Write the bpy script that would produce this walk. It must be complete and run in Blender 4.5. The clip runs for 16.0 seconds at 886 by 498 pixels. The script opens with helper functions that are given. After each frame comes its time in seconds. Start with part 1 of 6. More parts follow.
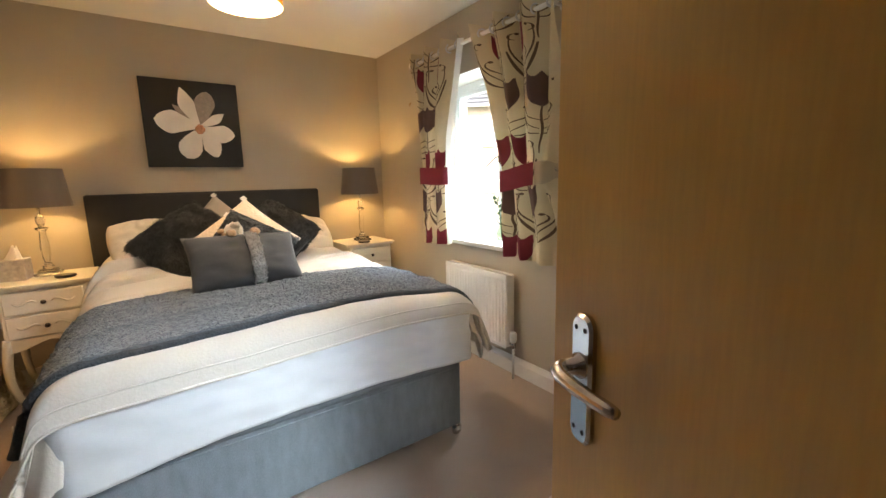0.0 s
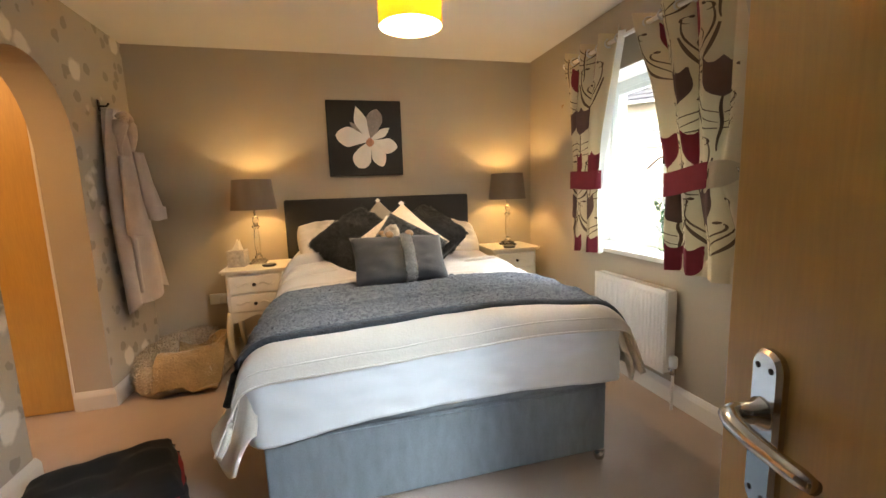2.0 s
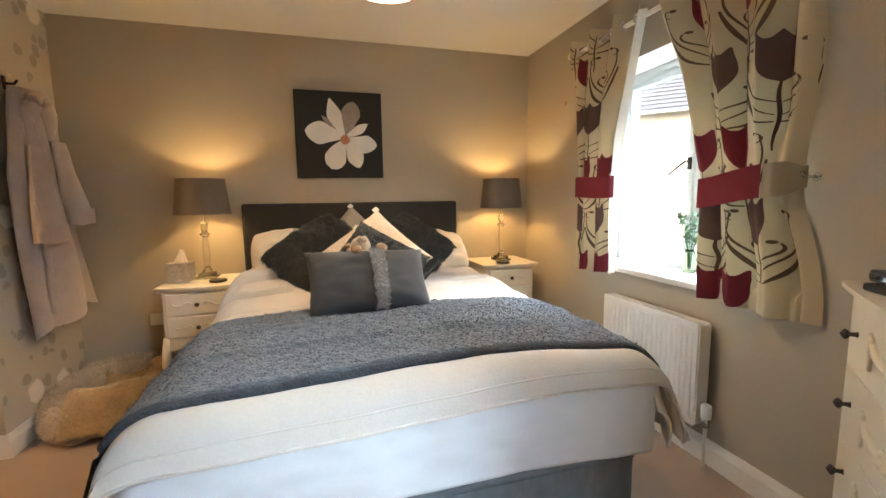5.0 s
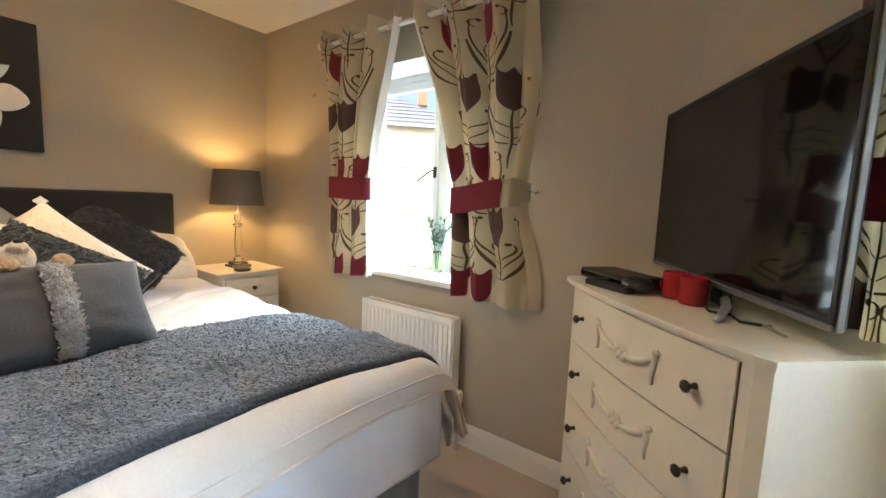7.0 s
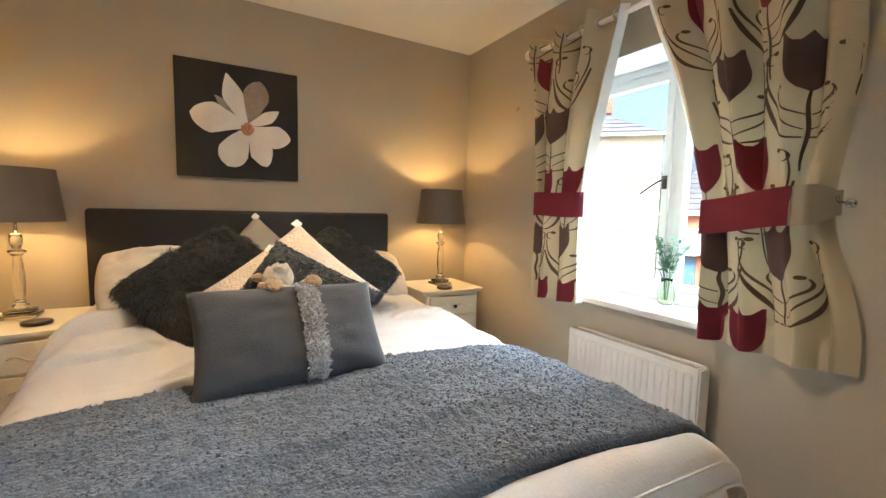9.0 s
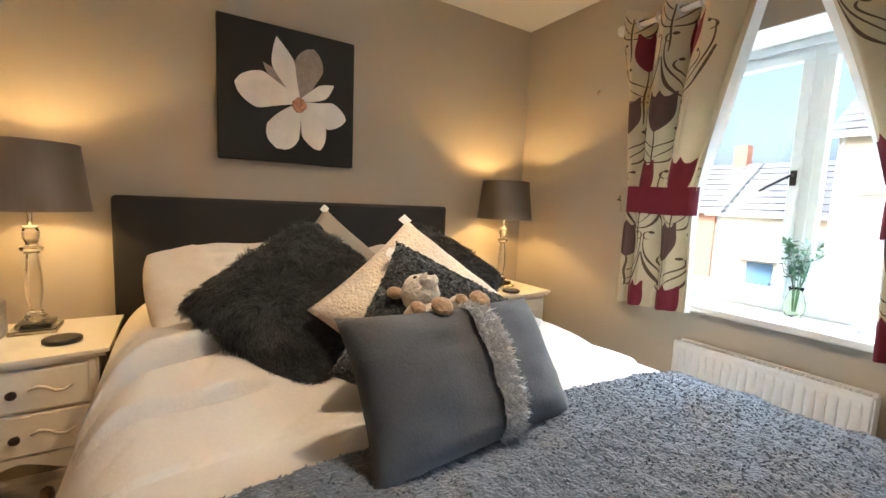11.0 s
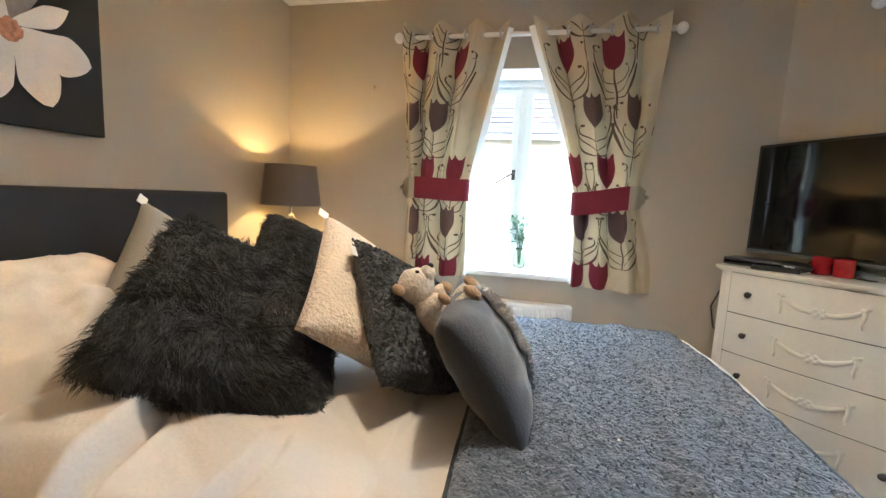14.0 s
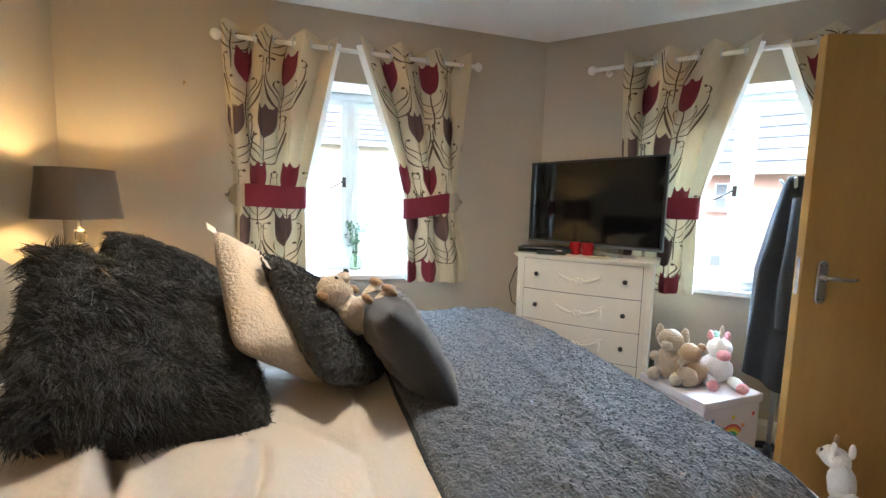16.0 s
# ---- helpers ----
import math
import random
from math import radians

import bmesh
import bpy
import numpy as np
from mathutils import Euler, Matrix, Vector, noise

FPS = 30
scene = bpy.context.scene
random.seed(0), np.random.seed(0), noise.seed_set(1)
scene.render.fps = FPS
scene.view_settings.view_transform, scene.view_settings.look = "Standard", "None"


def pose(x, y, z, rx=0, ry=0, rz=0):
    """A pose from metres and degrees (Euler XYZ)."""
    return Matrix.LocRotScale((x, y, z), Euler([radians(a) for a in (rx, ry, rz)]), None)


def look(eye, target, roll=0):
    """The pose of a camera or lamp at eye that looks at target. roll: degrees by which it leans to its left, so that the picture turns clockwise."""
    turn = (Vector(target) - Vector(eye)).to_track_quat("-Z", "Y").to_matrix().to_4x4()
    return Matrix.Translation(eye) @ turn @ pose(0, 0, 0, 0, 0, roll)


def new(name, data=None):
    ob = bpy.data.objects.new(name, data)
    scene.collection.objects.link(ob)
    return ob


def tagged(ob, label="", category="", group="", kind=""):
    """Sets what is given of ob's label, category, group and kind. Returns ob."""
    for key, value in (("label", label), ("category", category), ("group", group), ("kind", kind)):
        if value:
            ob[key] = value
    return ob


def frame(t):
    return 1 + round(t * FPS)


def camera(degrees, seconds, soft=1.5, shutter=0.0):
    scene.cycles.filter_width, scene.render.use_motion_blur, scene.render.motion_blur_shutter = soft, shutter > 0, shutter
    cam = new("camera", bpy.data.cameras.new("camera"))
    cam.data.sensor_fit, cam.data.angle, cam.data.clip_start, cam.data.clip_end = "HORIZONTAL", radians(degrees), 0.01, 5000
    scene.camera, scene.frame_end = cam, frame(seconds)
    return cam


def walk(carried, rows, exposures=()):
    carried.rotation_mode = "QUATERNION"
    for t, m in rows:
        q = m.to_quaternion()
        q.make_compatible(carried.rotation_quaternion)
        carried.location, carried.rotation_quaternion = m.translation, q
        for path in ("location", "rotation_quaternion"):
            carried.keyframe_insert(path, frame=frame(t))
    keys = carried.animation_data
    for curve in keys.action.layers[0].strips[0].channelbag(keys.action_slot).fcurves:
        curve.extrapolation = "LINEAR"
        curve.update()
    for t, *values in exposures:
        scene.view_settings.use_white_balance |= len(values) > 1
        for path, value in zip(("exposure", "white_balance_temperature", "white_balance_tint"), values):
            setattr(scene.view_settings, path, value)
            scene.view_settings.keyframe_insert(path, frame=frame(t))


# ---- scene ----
cam = camera(93.7, 16.0)
PATH = [
    (0, (0.342, 0.51, 1.273), (1.468, 2.131, 0.948), -1.4),
    (0.5, (0.359, 0.531, 1.262), (1.212, 2.314, 0.956), -1.3),
    (1, (0.353, 0.529, 1.263), (1.021, 2.391, 0.968), -1.3),
    (1.5, (0.356, 0.52, 1.278), (0.913, 2.418, 0.985), -1.7),
    (2, (0.36, 0.521, 1.273), (0.859, 2.437, 0.992), -2.0),
    (2.5, (0.381, 0.541, 1.261), (0.849, 2.467, 0.997), -2.0),
    (3, (0.375, 0.562, 1.287), (0.858, 2.484, 1.017), -1.7),
    (5.5, (0.523, 1.066, 1.247), (1.14, 2.955, 1.026), -0.1),
    (6, (0.501, 1.158, 1.25), (1.481, 2.886, 1.019), 0.5),
    (6.5, (0.473, 1.225, 1.255), (1.806, 2.698, 1.018), 1.4),
    (7, (0.466, 1.229, 1.252), (2.063, 2.411, 1.026), 2.4),
    (7.5, (0.462, 1.227, 1.259), (2.194, 2.207, 1.053), 3.0),
    (8, (0.431, 1.279, 1.248), (2.133, 2.314, 1.066), 3.0),
    (8.5, (0.433, 1.377, 1.251), (1.89, 2.734, 1.07), 2.3),
    (9, (0.484, 1.519, 1.258), (1.473, 3.248, 1.077), 1.3),
    (11.5, (0.09, 2.161, 1.246), (1.241, 3.779, 1.006), 3.3),
    (12, (-0.02, 2.251, 1.239), (1.448, 3.586, 0.988), 2.7),
    (12.5, (-0.123, 2.251, 1.25), (1.527, 3.352, 0.997), 2.6),
    (13, (-0.164, 2.359, 1.244), (1.615, 3.236, 0.986), 2.6),
    (13.5, (-0.178, 2.471, 1.241), (1.693, 3.134, 0.995), 2.7),
    (14, (-0.272, 2.586, 1.259), (1.667, 3.013, 1.013), 2.7),
    (14.5, (-0.371, 2.678, 1.263), (1.609, 2.841, 1.036), 2.5),
    (15, (-0.362, 2.754, 1.265), (1.623, 2.653, 1.044), 2.3),
    (15.5, (-0.358, 2.848, 1.269), (1.596, 2.473, 1.061), 1.9),
    (16, (-0.43, 2.882, 1.268), (1.481, 2.326, 1.073), 1.6),
]
EXPOSURE = 2.9
walk(cam, [(t, look(eye, target, roll)) for t, eye, target, roll in PATH], [(0.0, EXPOSURE - 0.05, 6600, 10), (3.0, EXPOSURE - 0.08, 6500, 10), (7.0, EXPOSURE - 0.10, 6100, 9), (8.0, EXPOSURE - 0.25, 6100, 9), (9.0, EXPOSURE - 0.05, 6000, 9), (11.5, EXPOSURE, 5650, 8), (13.0, EXPOSURE + 0.18, 5400, 7), (16.0, EXPOSURE + 0.22, 5200, 6)])

# ---- world and lights ----
world = bpy.data.worlds.new("sky")
world.use_nodes = True
scene.world = world
wn = world.node_tree
sky = wn.nodes.new("ShaderNodeTexSky")
sky.sky_type, sky.sun_disc = "NISHITA", False
sky.sun_elevation, sky.sun_rotation = radians(39), radians(263)
sky.air_density, sky.dust_density, sky.ozone_density = 0.7, 9.0, 0.6
wn.links.new(sky.outputs[0], wn.nodes["Background"].inputs[0])
wn.nodes["Background"].inputs[1].default_value = 0.09

sun = new("sun", bpy.data.lights.new("sun", "SUN"))
sun.data.energy, sun.data.angle, sun.data.color = 1.1, radians(10), (1.0, 0.96, 0.9)
sun.matrix_world = look((-23.0, -3.0, 19.0), (0, 0, 0))


def bulb_light(name, x, y, z, watts, color, radius=0.03):
    ob = new(name, bpy.data.lights.new(name, "POINT"))
    ob.data.energy, ob.data.color, ob.data.shadow_soft_size = watts, color, radius
    ob.location = (x, y, z)
    return ob


WARM = (1.0, 0.58, 0.17)
LAMP_L, LAMP_R, PENDANT = (-0.215, 3.93), (1.855, 3.95), (0.79, 2.65)
bulb_light("bedside_bulb_light", LAMP_L[0], LAMP_L[1], 1.305, 0.85, WARM, 0.018)
bulb_light("bedside_bulb_light", LAMP_R[0], LAMP_R[1], 1.305, 1.05, WARM, 0.018)
bulb_light("pendant_bulb_light", PENDANT[0], PENDANT[1], 2.165, 5.0, (1.0, 0.76, 0.50), 0.04)
# added unseen lamp without a fitting, which warms the lobby and papered wall
bulb_light("lobby_fill", -2.0, 2.3, 2.2, 5.5, (1.0, 0.54, 0.20), 0.08)


def sky_fill(name, m, w, d, watts):
    """Added unseen lamp beyond a window's opening; sends stand-in sky light in and down."""
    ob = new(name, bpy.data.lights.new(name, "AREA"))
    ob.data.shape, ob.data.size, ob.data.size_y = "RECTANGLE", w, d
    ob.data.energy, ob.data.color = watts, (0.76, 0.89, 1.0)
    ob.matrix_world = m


# both fill lamps are added, set above what is seen through the glass
sky_fill("window_sky_fill", look((4.4, 2.71, 3.45), (2.2, 2.71, 1.40)), 2.6, 1.4, 118.0)
sky_fill("bay_sky_fill", look((3.05, -1.08, 3.15), (1.36, 0.61, 1.35)), 2.6, 1.4, 215.0)


# ---- materials ----
def mat(name, col, rough=0.6, metal=0.0, var=0.12, scale=6.0, bump=0.0, bscale=60.0, sheen=0.0, col2=None, detail=4.0, stretch=None):
    """A surface with colour variation at two scales and fine relief, at true size."""
    m = bpy.data.materials.new(name)
    m.use_nodes = True
    nt = m.node_tree
    b = nt.nodes["Principled BSDF"]
    tc = nt.nodes.new("ShaderNodeTexCoord")
    src = tc.outputs["Object"]
    if stretch:
        mp = nt.nodes.new("ShaderNodeMapping")
        mp.inputs["Scale"].default_value = stretch
        nt.links.new(src, mp.inputs[0])
        src = mp.outputs[0]
    n1 = nt.nodes.new("ShaderNodeTexNoise")
    n1.inputs["Scale"].default_value, n1.inputs["Detail"].default_value = scale, detail
    nt.links.new(src, n1.inputs["Vector"])
    n2 = nt.nodes.new("ShaderNodeTexNoise")
    n2.inputs["Scale"].default_value, n2.inputs["Detail"].default_value = bscale, 3.0
    nt.links.new(src, n2.inputs["Vector"])
    mixf = nt.nodes.new("ShaderNodeMath")
    mixf.operation = "MULTIPLY_ADD"
    nt.links.new(n2.outputs[0], mixf.inputs[0])
    mixf.inputs[1].default_value = 0.5
    half = nt.nodes.new("ShaderNodeMath")
    half.operation = "MULTIPLY"
    half.inputs[1].default_value = 0.5
    nt.links.new(n1.outputs[0], half.inputs[0])
    nt.links.new(half.outputs[0], mixf.inputs[2])
    ramp = nt.nodes.new("ShaderNodeValToRGB")
    ramp.color_ramp.elements[0].position, ramp.color_ramp.elements[1].position = 0.3, 0.7
    if col2 is None:
        ramp.color_ramp.elements[0].color = (*[c * (1 - var) for c in col], 1)
        ramp.color_ramp.elements[1].color = (*[min(1, c * (1 + var)) for c in col], 1)
    else:
        ramp.color_ramp.elements[0].color = (*col, 1)
        ramp.color_ramp.elements[1].color = (*col2, 1)
    nt.links.new(mixf.outputs[0], ramp.inputs[0])
    nt.links.new(ramp.outputs[0], b.inputs["Base Color"])
    b.inputs["Roughness"].default_value, b.inputs["Metallic"].default_value = rough, metal
    if sheen:
        b.inputs["Sheen Weight"].default_value = sheen
        b.inputs["Sheen Roughness"].default_value = 0.5
    if bump:
        bp = nt.nodes.new("ShaderNodeBump")
        bp.inputs["Strength"].default_value, bp.inputs["Distance"].default_value = bump, 0.01
        nt.links.new(n2.outputs[0], bp.inputs["Height"])
        nt.links.new(bp.outputs[0], b.inputs["Normal"])
    return m


def translucent(m, amount, color):
    """Mix a share of light passing through into the material m."""
    nt = m.node_tree
    b, out = nt.nodes["Principled BSDF"], nt.nodes["Material Output"]
    tr = nt.nodes.new("ShaderNodeBsdfTranslucent")
    tr.inputs[0].default_value = (*color, 1)
    mx = nt.nodes.new("ShaderNodeMixShader")
    mx.inputs[0].default_value = amount
    nt.links.new(b.outputs[0], mx.inputs[1])
    nt.links.new(tr.outputs[0], mx.inputs[2])
    nt.links.new(mx.outputs[0], out.inputs[0])
    return m


def glass(name, col=(1, 1, 1), rough=0.0):
    m = mat(name, col, rough, var=0.0)
    b = m.node_tree.nodes["Principled BSDF"]
    b.inputs["Transmission Weight"].default_value = 1.0
    b.inputs["IOR"].default_value = 1.45
    return m


def glowing(name, col, strength):
    m = mat(name, col, 0.5, var=0.02)
    b = m.node_tree.nodes["Principled BSDF"]
    b.inputs["Emission Color"].default_value, b.inputs["Emission Strength"].default_value = (*col, 1), strength
    return m


def flower_paper():
    """Wallpaper: pale blooms and grey leaves scattered on a warm grey ground."""
    m = mat("flower_wallpaper", (0.46, 0.42, 0.36), 0.7, var=0.05, scale=3, bump=0.05, bscale=200)
    nt = m.node_tree
    b = nt.nodes["Principled BSDF"]
    ground = b.inputs["Base Color"].links[0].from_socket
    tc = nt.nodes.new("ShaderNodeTexCoord")
    warp = nt.nodes.new("ShaderNodeTexNoise")
    warp.inputs["Scale"].default_value = 14.0
    nt.links.new(tc.outputs["Object"], warp.inputs["Vector"])
    add = nt.nodes.new("ShaderNodeVectorMath")
    add.operation = "MULTIPLY_ADD"
    add.inputs[1].default_value = (0.06, 0.06, 0.06)
    nt.links.new(warp.outputs["Color"], add.inputs[0])
    nt.links.new(tc.outputs["Object"], add.inputs[2])
    for scale, limit, col, soft in ((9.0, 0.33, (0.33, 0.30, 0.25), 0.04), (4.2, 0.30, (0.74, 0.70, 0.64), 0.07)):
        v = nt.nodes.new("ShaderNodeTexVoronoi")
        v.inputs["Scale"].default_value = scale
        nt.links.new(add.outputs[0], v.inputs["Vector"])
        r = nt.nodes.new("ShaderNodeValToRGB")
        r.color_ramp.elements[0].position, r.color_ramp.elements[1].position = limit - soft, limit
        r.color_ramp.elements[0].color, r.color_ramp.elements[1].color = (1, 1, 1, 1), (0, 0, 0, 1)
        nt.links.new(v.outputs["Distance"], r.inputs[0])
        mx = nt.nodes.new("ShaderNodeMix")
        mx.data_type = "RGBA"
        nt.links.new(r.outputs[0], mx.inputs[0])
        nt.links.new(ground, mx.inputs[6])
        mx.inputs[7].default_value = (*col, 1)
        ground = mx.outputs[2]
    nt.links.new(ground, b.inputs["Base Color"])
    return m


WALL = mat("taupe_wall_paint", (0.455, 0.40, 0.318), 0.75, var=0.035, scale=2.0, bump=0.06, bscale=160)
PAPER = flower_paper()
CEIL = mat("ceiling_paint", (0.80, 0.78, 0.75), 0.85, var=0.02, scale=2.0, bump=0.05, bscale=140)
WHITE = mat("white_gloss_paint", (0.78, 0.76, 0.72), 0.35, var=0.03, scale=5, bump=0.02, bscale=80)
UPVC = mat("white_plastic", (0.68, 0.72, 0.75), 0.3, var=0.02)
CARPET = mat("beige_carpet", (0.44, 0.335, 0.27), 0.95, var=0.14, scale=3.0, bump=0.7, bscale=320, sheen=0.3)
OAK = mat("oak_veneer", (0.51, 0.31, 0.085), 0.42, var=0.10, scale=2.2, bump=0.03, bscale=30, stretch=(6, 6, 0.5))
CHROME = mat("brushed_chrome", (0.62, 0.62, 0.62), 0.18, 1.0, var=0.05)
DARKMETAL = mat("dark_bronze", (0.06, 0.05, 0.045), 0.4, 0.7, var=0.1)
CREAM = mat("cream_lacquer", (0.76, 0.72, 0.62), 0.38, var=0.04, scale=4, bump=0.03, bscale=70)
BLACKLEATHER = mat("black_leatherette", (0.014, 0.012, 0.012), 0.55, var=0.2, scale=8, bump=0.12, bscale=260)
BASEFAB = mat("grey_woven_fabric", (0.17, 0.195, 0.215), 0.9, var=0.22, scale=30, bump=0.3, bscale=420, stretch=(1, 1, 0.35))
FLEECE = mat("white_fleece_sheet", (0.66, 0.67, 0.69), 0.95, var=0.05, scale=8, bump=0.3, bscale=420, sheen=0.3)
DUVET = mat("cream_bed_linen", (0.67, 0.615, 0.55), 0.85, var=0.05, scale=3, bump=0.12, bscale=130, sheen=0.2)
PILLOWM = mat("ivory_pillowcase", (0.70, 0.63, 0.54), 0.85, var=0.05, scale=4, bump=0.1, bscale=150)
THROW = mat("grey_sherpa_fleece", (0.085, 0.098, 0.118), 1.0, var=0.0, scale=80, bump=0.8, bscale=140, sheen=0.35, col2=(0.145, 0.166, 0.198))
THROWEDGE = mat("grey_throw_binding", (0.06, 0.068, 0.08), 0.95, var=0.3, scale=60, bump=0.8, bscale=140)
FUR = mat("charcoal_fur", (0.024, 0.024, 0.022), 0.6, var=0.6, scale=14, bump=0.2, bscale=120, sheen=0.2)
GREYFLEECE = mat("charcoal_fleece", (0.06, 0.066, 0.07), 1.0, var=0.3, scale=50, bump=0.9, bscale=120, sheen=0.3)
CREAMFLEECE = mat("cream_fleece", (0.78, 0.66, 0.52), 1.0, var=0.08, scale=30, bump=0.9, bscale=110, sheen=0.3)
VELVET = mat("slate_velvet", (0.058, 0.060, 0.066), 0.85, var=0.18, scale=9, bump=0.18, bscale=200, sheen=0.3)
FURSTRIP = mat("frosted_grey_fur", (0.62, 0.62, 0.63), 1.0, var=0.0, scale=60, bump=0.9, bscale=130, col2=(0.88, 0.87, 0.86))
TAUPEFAB = mat("taupe_cushion_fabric", (0.30, 0.27, 0.225), 0.9, var=0.08, scale=10, bump=0.25, bscale=240)
CURTAIN = translucent(mat("cream_curtain_cotton", (0.54, 0.465, 0.325), 0.85, var=0.05, scale=5, bump=0.15, bscale=260), 0.025, (0.90, 0.76, 0.44))
LINING = translucent(mat("white_curtain_lining", (0.80, 0.80, 0.77), 0.85, var=0.03, bump=0.08, bscale=200), 0.05, (0.9, 0.9, 0.86))
MAROON = mat("maroon_print", (0.165, 0.010, 0.028), 0.8, var=0.12, scale=20, bump=0.2, bscale=300)
BROWN = mat("brown_print", (0.105, 0.062, 0.058), 0.85, var=0.12, scale=20, bump=0.2, bscale=300)
STEM = mat("dark_brown_print", (0.10, 0.062, 0.040), 0.85, var=0.12, scale=20)
TIETAB = mat("taupe_tie_tab", (0.42, 0.37, 0.28), 0.85, var=0.06, bump=0.15, bscale=260)
SHADE = translucent(mat("taupe_satin_shade", (0.145, 0.118, 0.095), 0.45, var=0.1, scale=4, bump=0.1, bscale=120, stretch=(12, 12, 0.4)), 0.05, (0.8, 0.5, 0.25))
SHADEIN = mat("pale_shade_lining", (0.75, 0.68, 0.55), 0.7, var=0.03)
YELLOW = translucent(mat("mustard_shade_fabric", (0.62, 0.34, 0.03), 0.7, var=0.05, scale=10, bump=0.1, bscale=200), 0.28, (0.85, 0.33, 0.015))
CRYSTAL = glass("clear_crystal", (0.98, 0.98, 0.98), 0.02)
PANE = glass("window_pane")
BULB = glowing("lit_bulb", (1.0, 0.72, 0.4), 8.0)
CANVAS = mat("black_canvas", (0.010, 0.010, 0.011), 0.6, var=0.2, bump=0.15, bscale=400)
PETAL = mat("petal_paint", (0.82, 0.79, 0.75), 0.7, var=0.14, scale=9, bump=0.1, bscale=300)
PETALCORE = mat("petal_core_paint", (0.55, 0.26, 0.15), 0.7, var=0.35, scale=60)
PETALBACK = mat("petal_shadow_paint", (0.33, 0.28, 0.25), 0.7, var=0.2, scale=9)
SCREEN = mat("black_screen", (0.004, 0.004, 0.005), 0.06, var=0.0)
BLACKPLASTIC = mat("black_plastic", (0.012, 0.012, 0.013), 0.35, var=0.15)
DULLSILVER = mat("dull_grey_plastic", (0.16, 0.17, 0.18), 0.4, 0.4, var=0.06)
SILVER = mat("silver_plastic", (0.55, 0.56, 0.58), 0.3, 0.6, var=0.05)
REDWAX = mat("red_candle_glass", (0.36, 0.012, 0.02), 0.25, var=0.2, scale=14)
ROBE = mat("mushroom_towelling", (0.46, 0.40, 0.385), 1.0, var=0.10, scale=14, bump=0.7, bscale=150, sheen=0.4)
DARKROBE = mat("navy_grey_towelling", (0.025, 0.027, 0.034), 1.0, var=0.2, scale=14, bump=0.6, bscale=150, sheen=0.1)
PLUSH = mat("beige_plush", (0.55, 0.44, 0.31), 1.0, var=0.16, scale=25, bump=0.8, bscale=110, sheen=0.4)
PLUSHCREAM = mat("cream_plush", (0.70, 0.62, 0.50), 1.0, var=0.10, scale=25, bump=0.8, bscale=110, sheen=0.4)
PLUSHTAN = mat("tan_plush", (0.42, 0.27, 0.15), 1.0, var=0.14, scale=25, bump=0.8, bscale=110, sheen=0.4)
PLUSHWHITE = mat("white_plush", (0.80, 0.78, 0.76), 1.0, var=0.06, scale=25, bump=0.7, bscale=110, sheen=0.4)
PLUSHPINK = mat("pink_plush", (0.75, 0.36, 0.38), 1.0, var=0.08, scale=25, bump=0.6, bscale=110)
DOGFLUFF = mat("beige_faux_fur", (0.40, 0.29, 0.16), 1.0, var=0.25, scale=16, bump=0.9, bscale=90, sheen=0.4)
DOGPALE = mat("pale_faux_fur", (0.55, 0.46, 0.34), 1.0, var=0.2, scale=16, bump=0.9, bscale=90, sheen=0.4)
BLACKCLOTH = mat("black_cotton", (0.010, 0.010, 0.012), 0.95, var=0.25, scale=10, bump=0.3, bscale=200)
REDCLOTH = mat("red_trim_cloth", (0.28, 0.02, 0.03), 0.9, var=0.1)
PRINTBOX = mat("white_printed_card", (0.74, 0.68, 0.70), 0.5, var=0.05)
LEAF = mat("plant_leaf", (0.055, 0.13, 0.06), 0.5, var=0.3, scale=30)
VASEGLASS = glass("green_vase_glass", (0.86, 0.95, 0.80), 0.02)
CARD = mat("patterned_tissue_card", (0.42, 0.39, 0.35), 0.6, var=0.3, scale=45)
TISSUE = mat("tissue_paper", (0.82, 0.80, 0.76), 0.9, var=0.03)
RENDERCREAM = mat("cream_render", (0.62, 0.55, 0.45), 0.9, var=0.07, scale=1.5, bump=0.2, bscale=40)
RENDERPINK = mat("pink_brick_wall", (0.50, 0.32, 0.26), 0.9, var=0.12, scale=3.0, bump=0.3, bscale=30)
REDBRICK = mat("red_brick_wall", (0.34, 0.14, 0.09), 0.9, var=0.2, scale=3.0, bump=0.3, bscale=30)
SLATE = mat("grey_slate", (0.12, 0.13, 0.15), 0.7, var=0.2, scale=3.0, bump=0.2, bscale=20)
TARMAC = mat("tarmac_and_verge", (0.05, 0.05, 0.052), 0.9, var=0.2, scale=0.2, col2=(0.07, 0.095, 0.04))
DARKPANE = mat("dark_house_pane", (0.17, 0.19, 0.21), 0.1, var=0.2)
CARPAINT = mat("silver_car_paint", (0.45, 0.46, 0.48), 0.3, 0.4, var=0.05)
RUBBER = mat("tyre_rubber", (0.02, 0.02, 0.02), 0.8)
BARK = mat("tree_bark", (0.09, 0.065, 0.045), 0.9, var=0.25, scale=8, bump=0.5, bscale=30)
BLUEDOOR = mat("blue_door_paint", (0.06, 0.14, 0.25), 0.5, var=0.08)


